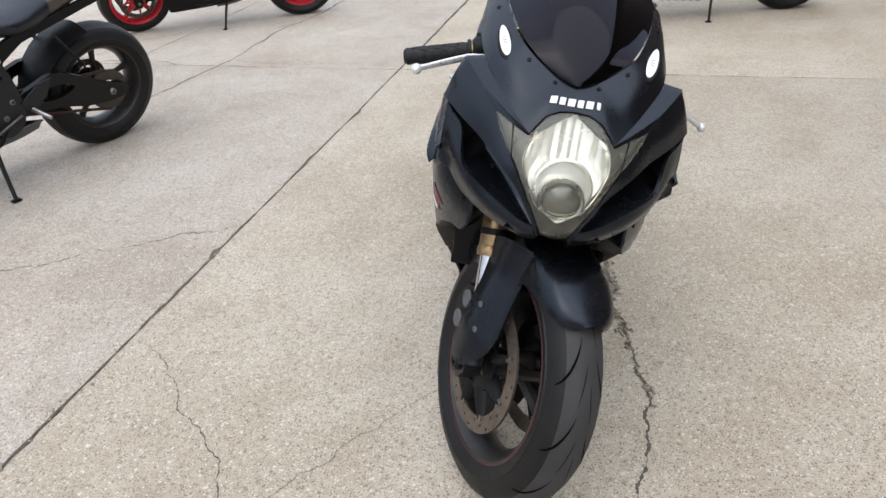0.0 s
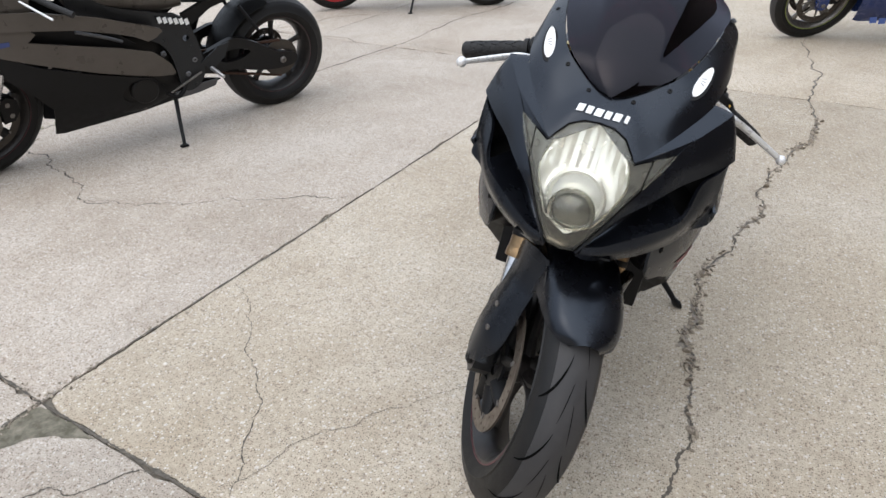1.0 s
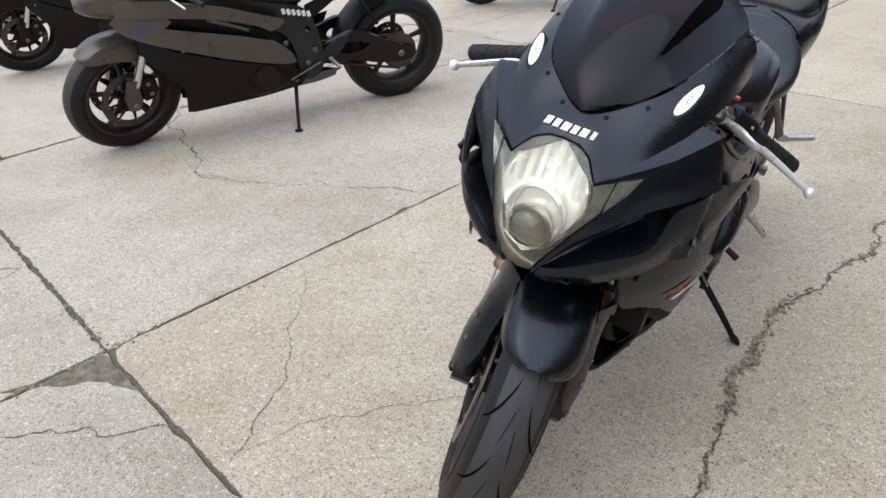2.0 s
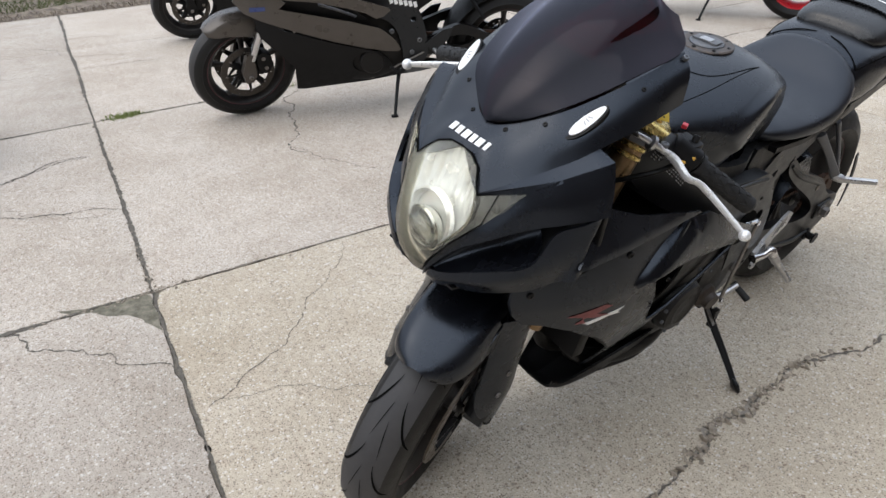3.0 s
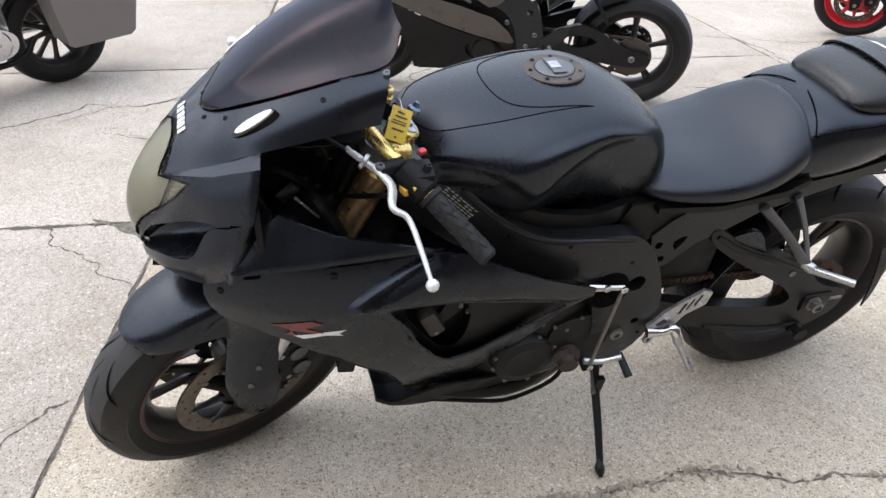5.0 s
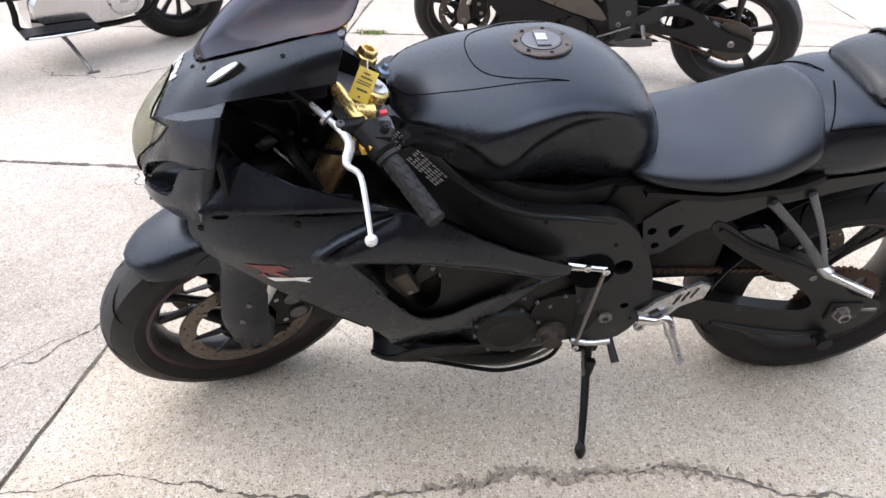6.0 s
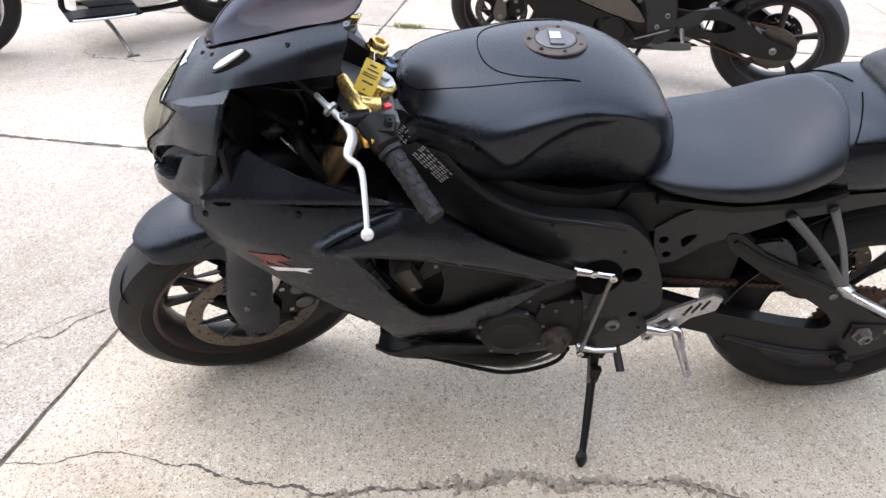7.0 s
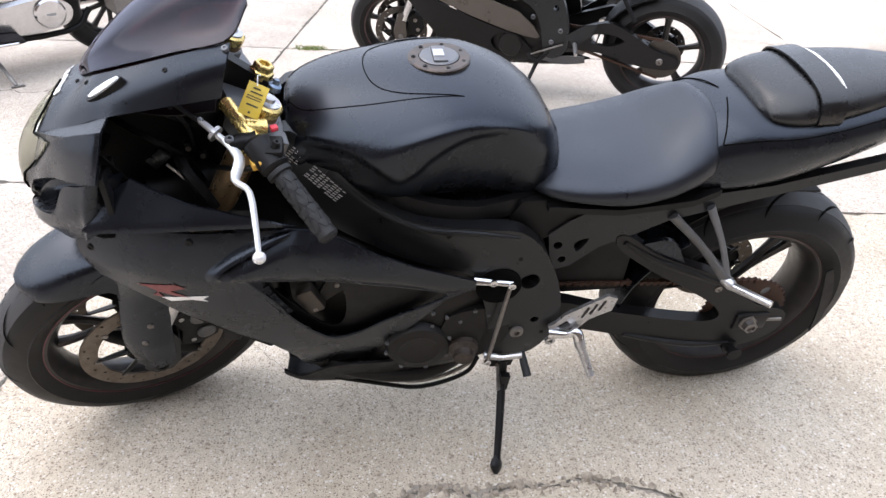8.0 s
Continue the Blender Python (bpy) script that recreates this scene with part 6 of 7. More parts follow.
part("grab_strap", sheet(B(), [[(-0.655 - dx, y, z + dx * 0.10) for y, z in ((-0.123, 0.868), (-0.108, 0.900), (-0.06, 0.915), (0, 0.9195), (0.06, 0.915), (0.108, 0.900), (0.125, 0.868), (0.119, 0.846))] for dx in (0, 0.05)], 2, 4, 0.004), PAD, pad, "black grab strap")
part("torn_edge", tube(B(), [(-0.712, -0.075, 0.917), (-0.709, -0.03, 0.9255), (-0.710, 0.02, 0.9265), (-0.712, 0.06, 0.920), (-0.716, 0.085, 0.912)], [0.001, 0.0032, 0.0024, 0.0036, 0.001], 6, 4), WHITE, pad, "pale torn strap edge")

# subframe, rear pegs, swingarm
for sy in (1, -1):
    part("subframe_rail", panel(B(), [(-0.165, 0.615), (-0.205, 0.650), (-0.275, 0.690), (-0.40, 0.690), (-0.62, 0.718), (-0.86, 0.775), (-0.86, 0.750), (-0.62, 0.690), (-0.42, 0.640), (-0.34, 0.600), (-0.28, 0.575), (-0.225, 0.525), (-0.185, 0.515)], [ring(-0.19, 0.585, 0.010, 10), ring(-0.205, 0.545, 0.009, 10), curve([(-0.225, 0.59), (-0.255, 0.60), (-0.235, 0.565)], 3, True)], lambda u, v, d: Vector((u, sy * (0.130 - d), v)), 0.022, 0.03), FRAME, bike, "black subframe rail")
    hang = part("rear_peg_hanger", tube(B(), [(-0.42, sy * 0.135, 0.655), (-0.50, sy * 0.150, 0.58), (-0.575, sy * 0.168, 0.495)], [0.013, 0.0105, 0.014], 10, 4, 0.6), GREYALLOY, bike, "grey alloy passenger peg hanger")
    part("brace", tube(B(), [(-0.497, sy * 0.135, 0.675), (-0.545, sy * 0.152, 0.585), (-0.578, sy * 0.168, 0.498)], [0.012, 0.0095, 0.012], 10, 4, 0.6), GREYALLOY, hang)
    part("rear_peg", tube(B(), [(-0.575, sy * 0.165, 0.493), (-0.585, sy * 0.185, 0.490), (-0.587, sy * 0.19, 0.490), (-0.635, sy * 0.258, 0.502)], [0.013, 0.013, 0.0095, 0.0085], 12), ALLOY, hang, "alloy passenger footpeg")
    SW = curve([(-0.135, 0.42), (-0.22, 0.415), (-0.30, 0.388), (-0.38, 0.363), (-0.464, 0.342), (-0.56, 0.320), (-0.615, 0.316), (-0.632, 0.336), (-0.60, 0.375), (-0.53, 0.425), (-0.45, 0.475), (-0.385, 0.52), (-0.33, 0.565), (-0.315, 0.600), (-0.345, 0.600), (-0.41, 0.550), (-0.50, 0.505), (-0.60, 0.460), (-0.66, 0.415), (-0.72, 0.362), (-0.80, 0.335), (-0.815, 0.290), (-0.79, 0.245), (-0.72, 0.215), (-0.60, 0.222), (-0.49, 0.248), (-0.386, 0.288), (-0.25, 0.328), (-0.15, 0.345)], 3, True)
    sa = part("swingarm", panel(B(), SW, [], lambda u, v, d: Vector((u, sy * (0.132 - d), v)), 0.032, 0.035), SWING, bike, "worn black braced swingarm") if sy > 0 else part("swingarm", panel(B(), SW, [], lambda u, v, d: Vector((u, -0.132 + d, v)), 0.032, 0.035), SWING, bike, "worn black braced swingarm")
    part("beam_ridge", tube(B(), [(-0.40, sy * 0.132, 0.288), (-0.50, sy * 0.133, 0.256), (-0.60, sy * 0.133, 0.232), (-0.70, sy * 0.132, 0.228)], [0.005, 0.008, 0.008, 0.005], 8, 4), SWING, sa)
    part("truss_ridge", tube(B(), [(-0.335, sy * 0.131, 0.585), (-0.42, sy * 0.132, 0.528), (-0.52, sy * 0.132, 0.480), (-0.62, sy * 0.131, 0.432)], [0.006, 0.009, 0.009, 0.006], 8, 4), SWING, sa)
    part("axle_block", block(B(), (RC[0] - 0.01, sy * 0.128, RC[2]), (0.085, 0.022, 0.052), None, 0.006), SWING, sa)
    part("axle_nut", lathe(B(), [(0.023, 0), (0.023, 0.004), (0.017, 0.006), (0.017, 0.02), (0.011, 0.022), (0.010, 0.016), (0, 0.016)], (RC[0], sy * 0.139, RC[2]), (0, sy, 0), 6), STEEL, sa, "worn steel axle nut")
    part("adjuster", tube(B(), [(-0.745, sy * 0.13, RC[2]), (-0.805, sy * 0.13, RC[2] - 0.003)], 0.006, 8), STEEL, sa)
    part("stand_spool", lathe(B(), [(0.020, 0), (0.020, 0.008), (0.012, 0.010), (0.012, 0.026), (0.019, 0.028), (0.019, 0.034), (0.006, 0.034)], (-0.700, sy * 0.130, 0.215), (0, sy, 0), 18), PLASTIC, sa, "black paddock stand spool")
    screws(sa, [(-0.60, sy * 0.133, 0.425)], (0, sy, 0), 0.009, STEEL)
part("shock", tube(B(), [(-0.20, 0, 0.60), (-0.26, 0, 0.36)], 0.034, 16), PLASTIC, bike)
part("hugger", sheet(B(), [[(RC[0] + 0.345 * math.cos(radians(a)), y, RC[2] + 0.345 * math.sin(radians(a)) - abs(y) ** 2 * 2) for y in (-0.115, -0.06, 0, 0.06, 0.115)] for a in (8, 25, 40, 52)], 4, 4, 0.004), SATIN, bike, "satin black hugger over the rear tyre")
part("hugger_side", panel(B(), curve([(-0.355, 0.555), (-0.40, 0.575), (-0.455, 0.572), (-0.50, 0.50), (-0.545, 0.462), (-0.47, 0.475), (-0.40, 0.52)], 3, True), [], lambda u, v, d: Vector((u, 0.126 - d, v)), 0.012, 0.03), SATIN, bike)
part("inner_fender", sheet(B(), [[(RC[0] + 0.36 * math.cos(radians(a)), y, RC[2] + 0.37 * math.sin(radians(a))) for y in (-0.10, 0, 0.10)] for a in (50, 62, 74, 86, 98)], 3, 2, 0.004), PLASTIC, bike)
# hanging mud flap bracket behind the wheel
part("plate_bracket", sheet(B(), [[(-0.875, 0.116, 0.44), (-0.895, 0.112, 0.445)], [(-0.890, 0.122, 0.38), (-0.922, 0.118, 0.375)], [(-0.905, 0.125, 0.31), (-0.930, 0.122, 0.29)], [(-0.912, 0.126, 0.25), (-0.918, 0.124, 0.235)]], 3, 2, 0.004), PLASTIC, bike)

# rear set on the left: heel plate, peg, shift lever and rod
HP = [(-0.186, 0.395), (-0.20, 0.36), (-0.232, 0.382), (-0.258, 0.388), (-0.275, 0.412), (-0.322, 0.436), (-0.328, 0.472), (-0.306, 0.482), (-0.258, 0.454), (-0.222, 0.432), (-0.20, 0.405)]
for sy in (1, -1):
    rs = part("heel_plate", slab(B(), HP, sy * 0.182 - 0.004, sy * 0.182 + 0.004, 0.0015, [[(-0.205, 0.395), (-0.225, 0.412), (-0.235, 0.398), (-0.215, 0.385)]] + [[(-0.254 - 0.017 * k, 0.420 + 0.010 * k), (-0.260 - 0.017 * k, 0.416 + 0.010 * k), (-0.272 - 0.017 * k, 0.448 + 0.009 * k), (-0.266 - 0.017 * k, 0.452 + 0.009 * k)] for k in range(3)]), ALLOY, bike, "bright alloy heel plate")
    part("footpeg_mount", tube(B(), [(-0.19, sy * 0.185, 0.375), (-0.225, sy * 0.195, 0.378), (-0.245, sy * 0.20, 0.390), (-0.252, sy * 0.212, 0.375)], [0.014, 0.010, 0.013, 0.012], 12, 4), CHROME, rs, "polished peg bracket")
    peg = tube(B(), [(-0.250, sy * 0.200, 0.385), (-0.256, sy * 0.222, 0.362), (-0.258, sy * 0.226, 0.358), (-0.274, sy * 0.268, 0.318)], [0.0125, 0.0125, 0.0098, 0.0085], 12)
    part("footpeg", peg, ALLOY, rs, "knurled alloy footpeg")
    part("peg_ring", lathe(B(), [(0.012, 0), (0.012, 0.007), (0.006, 0.007), (0.006, 0)], (-0.195, sy * 0.186, 0.355), (0, 1, 0), 14, True), ALLOY, rs)
sh = part("shift_lever", tube(B(), [(-0.052, 0.178, 0.305), (-0.09, 0.188, 0.305), (-0.135, 0.196, 0.318)], [0.009, 0.0075, 0.008], 10, 4), ALLOY, bike, "alloy gear shift lever")
part("toe_peg", tube(B(), [(-0.135, 0.185, 0.318), (-0.142, 0.235, 0.290)], [0.0085, 0.0095], 12), GRIP, sh, "black rubber toe peg")
part("shift_rod", tube(B(), [(-0.055, 0.200, 0.312), (-0.080, 0.198, 0.535)], 0.0045, 10), STEEL, sh)
part("shift_arm", tube(B(), [(-0.005, 0.188, 0.555), (-0.03, 0.190, 0.552), (-0.055, 0.192, 0.549), (-0.085, 0.192, 0.543)], [0.0095, 0.0085, 0.0065, 0.0075], 10, 3), CHROME, sh)
screws(sh, [(-0.045, 0.198, 0.552), (-0.084, 0.20, 0.542), (-0.055, 0.205, 0.310)], (0, 1, 0), 0.008, CHROME)
# flat near-black disc on the spar paints the shade of an opening
part("recess_shade", lathe(B(), [(0.048, 0), (0.048, 0.004), (0.0, 0.004)], (-0.062, 0.176, 0.525), (0, 1, 0), 24), GROOVE, bike)

# side stand
sd = part("side_stand", tube(B(), [(-0.108, 0.150, 0.245), (-0.105, 0.175, 0.205), (-0.092, 0.250, 0.140), (-0.078, 0.320, 0.078)], [0.012, 0.0105, 0.0095, 0.008], 10, 4), PLASTIC, bike, "black side stand, folded out")
part("stand_foot", tube(B(), [(-0.080, 0.306, 0.090), (-0.078, 0.316, 0.082), (-0.0765, 0.324, 0.076), (-0.075, 0.334, 0.070), (-0.074, 0.340, 0.067)], [0.010, 0.019, 0.021, 0.014, 0.006], 10, 3, 0.5), SWING, sd, "scuffed stand foot")
part("stand_web", slab(B(), [(-0.098, 0.235), (-0.120, 0.232), (-0.116, 0.185), (-0.100, 0.175)], 0.176, 0.190, 0.003), SWING, sd)
part("stand_spring", tube(B(), [(-0.094 + 0.004 * math.cos(k * 1.6), 0.155 + 0.04 * k / 60 + 0.003, 0.240 - 0.045 * k / 60 + 0.004 * math.sin(k * 1.6)) for k in range(61)], 0.0016, 6), STEEL, sd)
part("stand_bracket", slab(B(), [(-0.05, 0.29), (-0.14, 0.29), (-0.13, 0.225), (-0.08, 0.225)], 0.135, 0.150, 0.004), PLASTIC, sd)


# ---------------------------------------------------------------- the other motorcycles in the row
def sport_bike(m, label, upper, lower, rim_mat, spokes, stripe=None, disc=None, nose_mat=None, detail=True, group="parked motorcycles", belly_label="", twin=0.2, reach=0.0):
    """A parked sport motorcycle, its own x forwards; upper and lower are the paints of its fairing."""
    b = thing("motorcycle", m, label, "motorcycle", group)
    f, r = (0.690, 0.0, 0.302), (-0.690, 0.0, 0.315)
    ax = Vector((0.79, 0, 0))
    st = Matrix.Translation((reach, 0, 0)) @ Matrix.Translation(ax) @ Matrix.Rotation(radians(20), 4, RAKE) @ Matrix.Translation(-ax)
    w1 = wheel(b, "front_wheel", f, 0.302, 0.122, 0.218, spokes, st, rim_mat, stripe, grooves=False, seg=56, crown=0.62, twin=twin)
    for sy in (1, -1):
        brake_disc(w1, f, sy * 0.066, 0.152, 0.115, disc or DARKDISC, st, 24, rim_mat if rim_mat is not RIM else None)
    w2 = wheel(b, "rear_wheel", r, 0.318, 0.182, 0.218, spokes, None, rim_mat, stripe, grooves=False, seg=56, crown=0.6, twin=twin)
    brake_disc(w2, r, -0.07, 0.11, 0.075, disc or DARKDISC, None, 16)
    part("sprocket", slab(B(), ring(r[0], r[2], 0.105, 40), 0.096, 0.103, 0, [ring(r[0], r[2], 0.05, 20)]), DARKDISC, w2)
    part("chain", slab(B(), [(-0.16, 0.455), (-0.69, 0.425), (-0.69, 0.412), (-0.16, 0.44)], 0.095, 0.106, 0), CHAIN, b)
    part("chain", slab(B(), [(-0.16, 0.355), (-0.69, 0.215), (-0.69, 0.203), (-0.16, 0.342)], 0.095, 0.106, 0), CHAIN, b)
    for sy in (1, -1):
        o = Vector((0.705, sy * 0.103, 0.302))
        leg = part("fork_leg", tube(B(), [o + RAKE * 0.27, o + RAKE * 0.68], 0.027, 14), PLASTIC, b, xf=st)
        part("stanchion", tube(B(), [o + RAKE * 0.10, o + RAKE * 0.28], 0.0215, 14), CHROME, leg, "chrome fork stanchion", st)
        part("axle_lug", slab(B(), [(0.655, 0.43), (0.69, 0.44), (0.73, 0.33), (0.722, 0.27), (0.68, 0.265), (0.655, 0.30)], sy * 0.103 - 0.02, sy * 0.103 + 0.02, 0.008), upper if sy and detail else PLASTIC, leg, xf=st)
        cal = part("brake_caliper", slab(B(), [(0.64, 0.40), (0.60, 0.42), (0.555, 0.39), (0.55, 0.33), (0.58, 0.29), (0.63, 0.29)], sy * 0.066 - 0.034, sy * 0.066 + 0.034, 0.008), PLASTIC, b, xf=st)
        screws(cal, [(0.60, sy * 0.1, 0.38), (0.59, sy * 0.1, 0.32)], (0, sy, 0), 0.012, STEEL, xf=st)
        screws(leg, [(0.69, sy * 0.124, 0.30)], (0, sy, 0), 0.014, STEEL, "axle_nut", st, 0.01)
    rows = []
    for a, hw, drop in ((56, 0.040, 0.01), (62, 0.064, 0.03), (80, 0.074, 0.065), (110, 0.075, 0.085), (138, 0.064, 0.05)):
        ca, sa = math.cos(radians(a)), math.sin(radians(a))
        rows.append([(f[0] + rr * ca, t * hw, f[2] + rr * sa) for t, rr in ((-1.02, 0.305 - drop), (-0.92, 0.312), (-0.6, 0.322), (0, 0.328), (0.6, 0.322), (0.92, 0.312), (1.02, 0.305 - drop))])
    part("front_fender", sheet(B(), rows, 4, 3, 0.004), upper, b, xf=st)
    def X(u):
        return u + reach * min(1.0, max(0.0, u / 0.55))

    # fairing: a slashed upper flank over a dark lower one
    def fy(x, z):
        return 0.235 - 1.2 * max(0, x - 0.42) ** 2 - 0.8 * max(0, 0.58 - z) ** 2 - 0.9 * max(0, z - 0.72) ** 2 - 0.12 * max(0, 0.10 - x)

    for sy in (1, -1):
        up = part("upper_flank", panel(B(), [(0.60, 0.80), (0.67, 0.72), (0.62, 0.665), (0.45, 0.59), (0.25, 0.495), (0.02, 0.405), (-0.045, 0.392), (-0.062, 0.402), (-0.035, 0.46), (0.04, 0.545), (0.16, 0.595), (0.33, 0.648), (0.46, 0.69), (0.43, 0.72), (0.50, 0.80)], [], lambda u, v, d: Vector((X(u), sy * (fy(u, v) - d), v)), 0.006, 0.03), upper, b)
        part("top_blade", panel(B(), [(0.64, 0.84), (0.42, 0.815), (0.22, 0.755), (0.06, 0.685), (0.0, 0.655), (-0.01, 0.640), (0.02, 0.615), (0.055, 0.605), (0.10, 0.64), (0.18, 0.675), (0.30, 0.715), (0.46, 0.745), (0.64, 0.755)], [], lambda u, v, d: Vector((X(u), sy * (fy(u, v) + 0.012 - d), v)), 0.006, 0.03), upper, up)
        part("duct", panel(B(), [(0.45, 0.735), (0.30, 0.71), (0.16, 0.655), (0.09, 0.585), (0.17, 0.57), (0.34, 0.62), (0.44, 0.67)], [], lambda u, v, d: Vector((X(u), sy * (fy(u, v) - 0.05 - d), v)), 0.004, 0.04), PLASTIC, up)
        part("duct_bar", tube(B(), [(0.36, sy * 0.20, 0.69), (0.24, sy * 0.205, 0.645), (0.17, sy * 0.20, 0.61)], 0.008, 8, 3), GREYALLOY, up)
        part("flank_mark", panel(B(), [(0.585, 0.700), (0.515, 0.705), (0.515, 0.685), (0.59, 0.675)], [], lambda u, v, d: Vector((X(u), sy * (fy(u, v) + 0.0015 - d), v)), 0.001, 0.03), BLUEPAINT, up)
        low = part("lower_flank", panel(B(), [(0.58, 0.66), (0.45, 0.57), (0.25, 0.48), (0.05, 0.40), (0.0, 0.33), (-0.03, 0.25), (-0.22, 0.31), (-0.32, 0.275), (-0.33, 0.265), (-0.12, 0.215), (0.10, 0.190), (0.40, 0.165), (0.435, 0.175), (0.43, 0.34), (0.48, 0.43), (0.56, 0.54)], [ring(0.10, 0.335, 0.072, 22)], lambda u, v, d: Vector((X(u), sy * (fy(u, v) - 0.012 - d), v)), 0.006, 0.03), lower, b, belly_label)
        screws(low, [(0.50, sy * (fy(0.5, 0.55) - 0.01), 0.56), (0.10, sy * (fy(0.1, 0.22) - 0.01), 0.215)], (0, sy, 0), 0.007, STEEL)
        part("frame_spar", panel(B(), curve([(0.34, 0.86), (0.20, 0.77), (0.0, 0.71), (-0.14, 0.66), (-0.20, 0.52), (-0.215, 0.36), (-0.16, 0.29), (-0.09, 0.30), (-0.06, 0.46), (0.0, 0.56), (0.18, 0.64), (0.34, 0.72)], 3, True), [ring(-0.14, 0.56, 0.016, 12)], lambda u, v, d: Vector((u, sy * (0.175 - 0.3 * max(0, u - 0.15) ** 1.3 - d), v)), 0.03, 0.035), FRAME, b)
        SWG = curve([(-0.15, 0.40), (-0.30, 0.46), (-0.42, 0.49), (-0.54, 0.44), (-0.66, 0.37), (-0.77, 0.34), (-0.78, 0.29), (-0.70, 0.268), (-0.55, 0.28), (-0.40, 0.32), (-0.15, 0.34)], 3, True)
        sa = part("swingarm", panel(B(), SWG, [curve([(-0.34, 0.42), (-0.43, 0.43), (-0.50, 0.40), (-0.42, 0.365), (-0.33, 0.375)], 3, True)], lambda u, v, d: Vector((u, sy * (0.13 - d), v)), 0.03, 0.035), SWING, b)
        screws(sa, [(r[0], sy * 0.131, r[2])], (0, sy, 0), 0.018, STEEL, "axle_nut", None, 0.014)
        part("heel_plate", slab(B(), [(-0.20, 0.42), (-0.25, 0.36), (-0.33, 0.43), (-0.36, 0.50), (-0.30, 0.49)], sy * 0.178 - 0.004, sy * 0.178 + 0.004, 0.002), FRAME, b)
        part("footpeg", tube(B(), [(-0.25, sy * 0.18, 0.38), (-0.275, sy * 0.265, 0.36)], [0.012, 0.009], 10), ALLOY, b)
        part("rear_peg_hanger", tube(B(), [(-0.45, sy * 0.13, 0.66), (-0.54, sy * 0.155, 0.52)], [0.013, 0.011], 10, 0, 0.6), PLASTIC, b)
        screws(b, [(-0.125, sy * 0.176, 0.375), (0.02, sy * 0.165, 0.46), (-0.02, sy * 0.17, 0.50), (-0.17, sy * 0.172, 0.44)], (0, sy, 0), 0.014, GREYALLOY, h=0.008)
        part("subframe_rail", slab(B(), [(-0.15, 0.66), (-0.30, 0.72), (-0.80, 0.83), (-0.80, 0.80), (-0.30, 0.67), (-0.16, 0.58)], sy * 0.12 - 0.012, sy * 0.12 + 0.012, 0.004), PLASTIC, b)
    part("engine", loft(B(), [(-0.13, [(0, 0.56), (0.10, 0.55), (0.13, 0.40), (0.11, 0.27), (0, 0.25)]), (0.12, [(0, 0.62), (0.15, 0.60), (0.165, 0.42), (0.13, 0.22), (0, 0.17)]), (0.36, [(0, 0.66), (0.15, 0.64), (0.14, 0.54), (0.10, 0.24), (0, 0.20)])], 3, 3), ENGINE, b)
    part("clutch_cover", lathe(B(), [(0.07, -0.03), (0.068, 0.008), (0.06, 0.016), (0.03, 0.018), (0, 0.018)], (0.10, 0.168, 0.335), (0, 1, 0), 28), ENGINE, b)
    part("hose", tube(B(), [(0.0, 0.18, 0.30), (-0.05, 0.19, 0.27), (-0.10, 0.17, 0.30), (-0.13, 0.16, 0.36)], 0.011, 10, 4), PLASTIC, b)
    part("shift_rod", tube(B(), [(-0.02, 0.19, 0.30), (-0.19, 0.19, 0.375)], 0.005, 8), STEEL, b)
    part("exhaust", tube(B(), [(0.05, -0.06, 0.17), (-0.15, -0.10, 0.19), (-0.30, -0.14, 0.28)], [0.05, 0.055, 0.05], 14, 4), STEEL, b)
    part("exhaust_guard", sheet(B(), [[(-0.06, 0.08, 0.20), (-0.06, 0.13, 0.26)], [(-0.20, 0.09, 0.215), (-0.20, 0.135, 0.285)], [(-0.30, 0.09, 0.235), (-0.30, 0.13, 0.29)]], 3, 2, 0.004), GREYALLOY, b)
    part("fuel_tank", loft(B(), [(0.33, [(0, 0.88), (0.09, 0.86), (0.12, 0.80), (0.08, 0.74), (0, 0.73)]), (0.18, [(0, 0.945), (0.13, 0.91), (0.18, 0.84), (0.15, 0.75), (0, 0.73)]), (0.0, [(0, 0.94), (0.13, 0.905), (0.16, 0.84), (0.13, 0.70), (0, 0.68)]), (-0.17, [(0, 0.82), (0.07, 0.80), (0.10, 0.76), (0.09, 0.69), (0, 0.68)])], 6, 6), nose_mat or upper, b)
    part("seat", loft(B(), [(-0.13, [(0, 0.78), (0.08, 0.77), (0.10, 0.74), (0.06, 0.70), (0, 0.70)]), (-0.30, [(0, 0.80), (0.12, 0.79), (0.16, 0.75), (0.12, 0.70), (0, 0.70)]), (-0.46, [(0, 0.85), (0.10, 0.83), (0.13, 0.78), (0.10, 0.73), (0, 0.73)])], 5, 5), VINYL, b)
    part("tail_cowl", loft(B(), [(-0.42, [(0, 0.84), (0.09, 0.82), (0.13, 0.77), (0.10, 0.72), (0, 0.72)]), (-0.60, [(0, 0.93), (0.09, 0.90), (0.12, 0.83), (0.09, 0.78), (0, 0.78)]), (-0.92, [(0, 0.98), (0.05, 0.96), (0.06, 0.93), (0.04, 0.90), (0, 0.90)])], 5, 4), nose_mat or upper, b)
    part("hugger", sheet(B(), [[(r[0] + 0.345 * math.cos(radians(a)), y, r[2] + 0.345 * math.sin(radians(a)) - abs(y) ** 2 * 2) for y in (-0.11, 0, 0.11)] for a in (10, 30, 55, 80)], 3, 4, 0.004), PLASTIC, b)
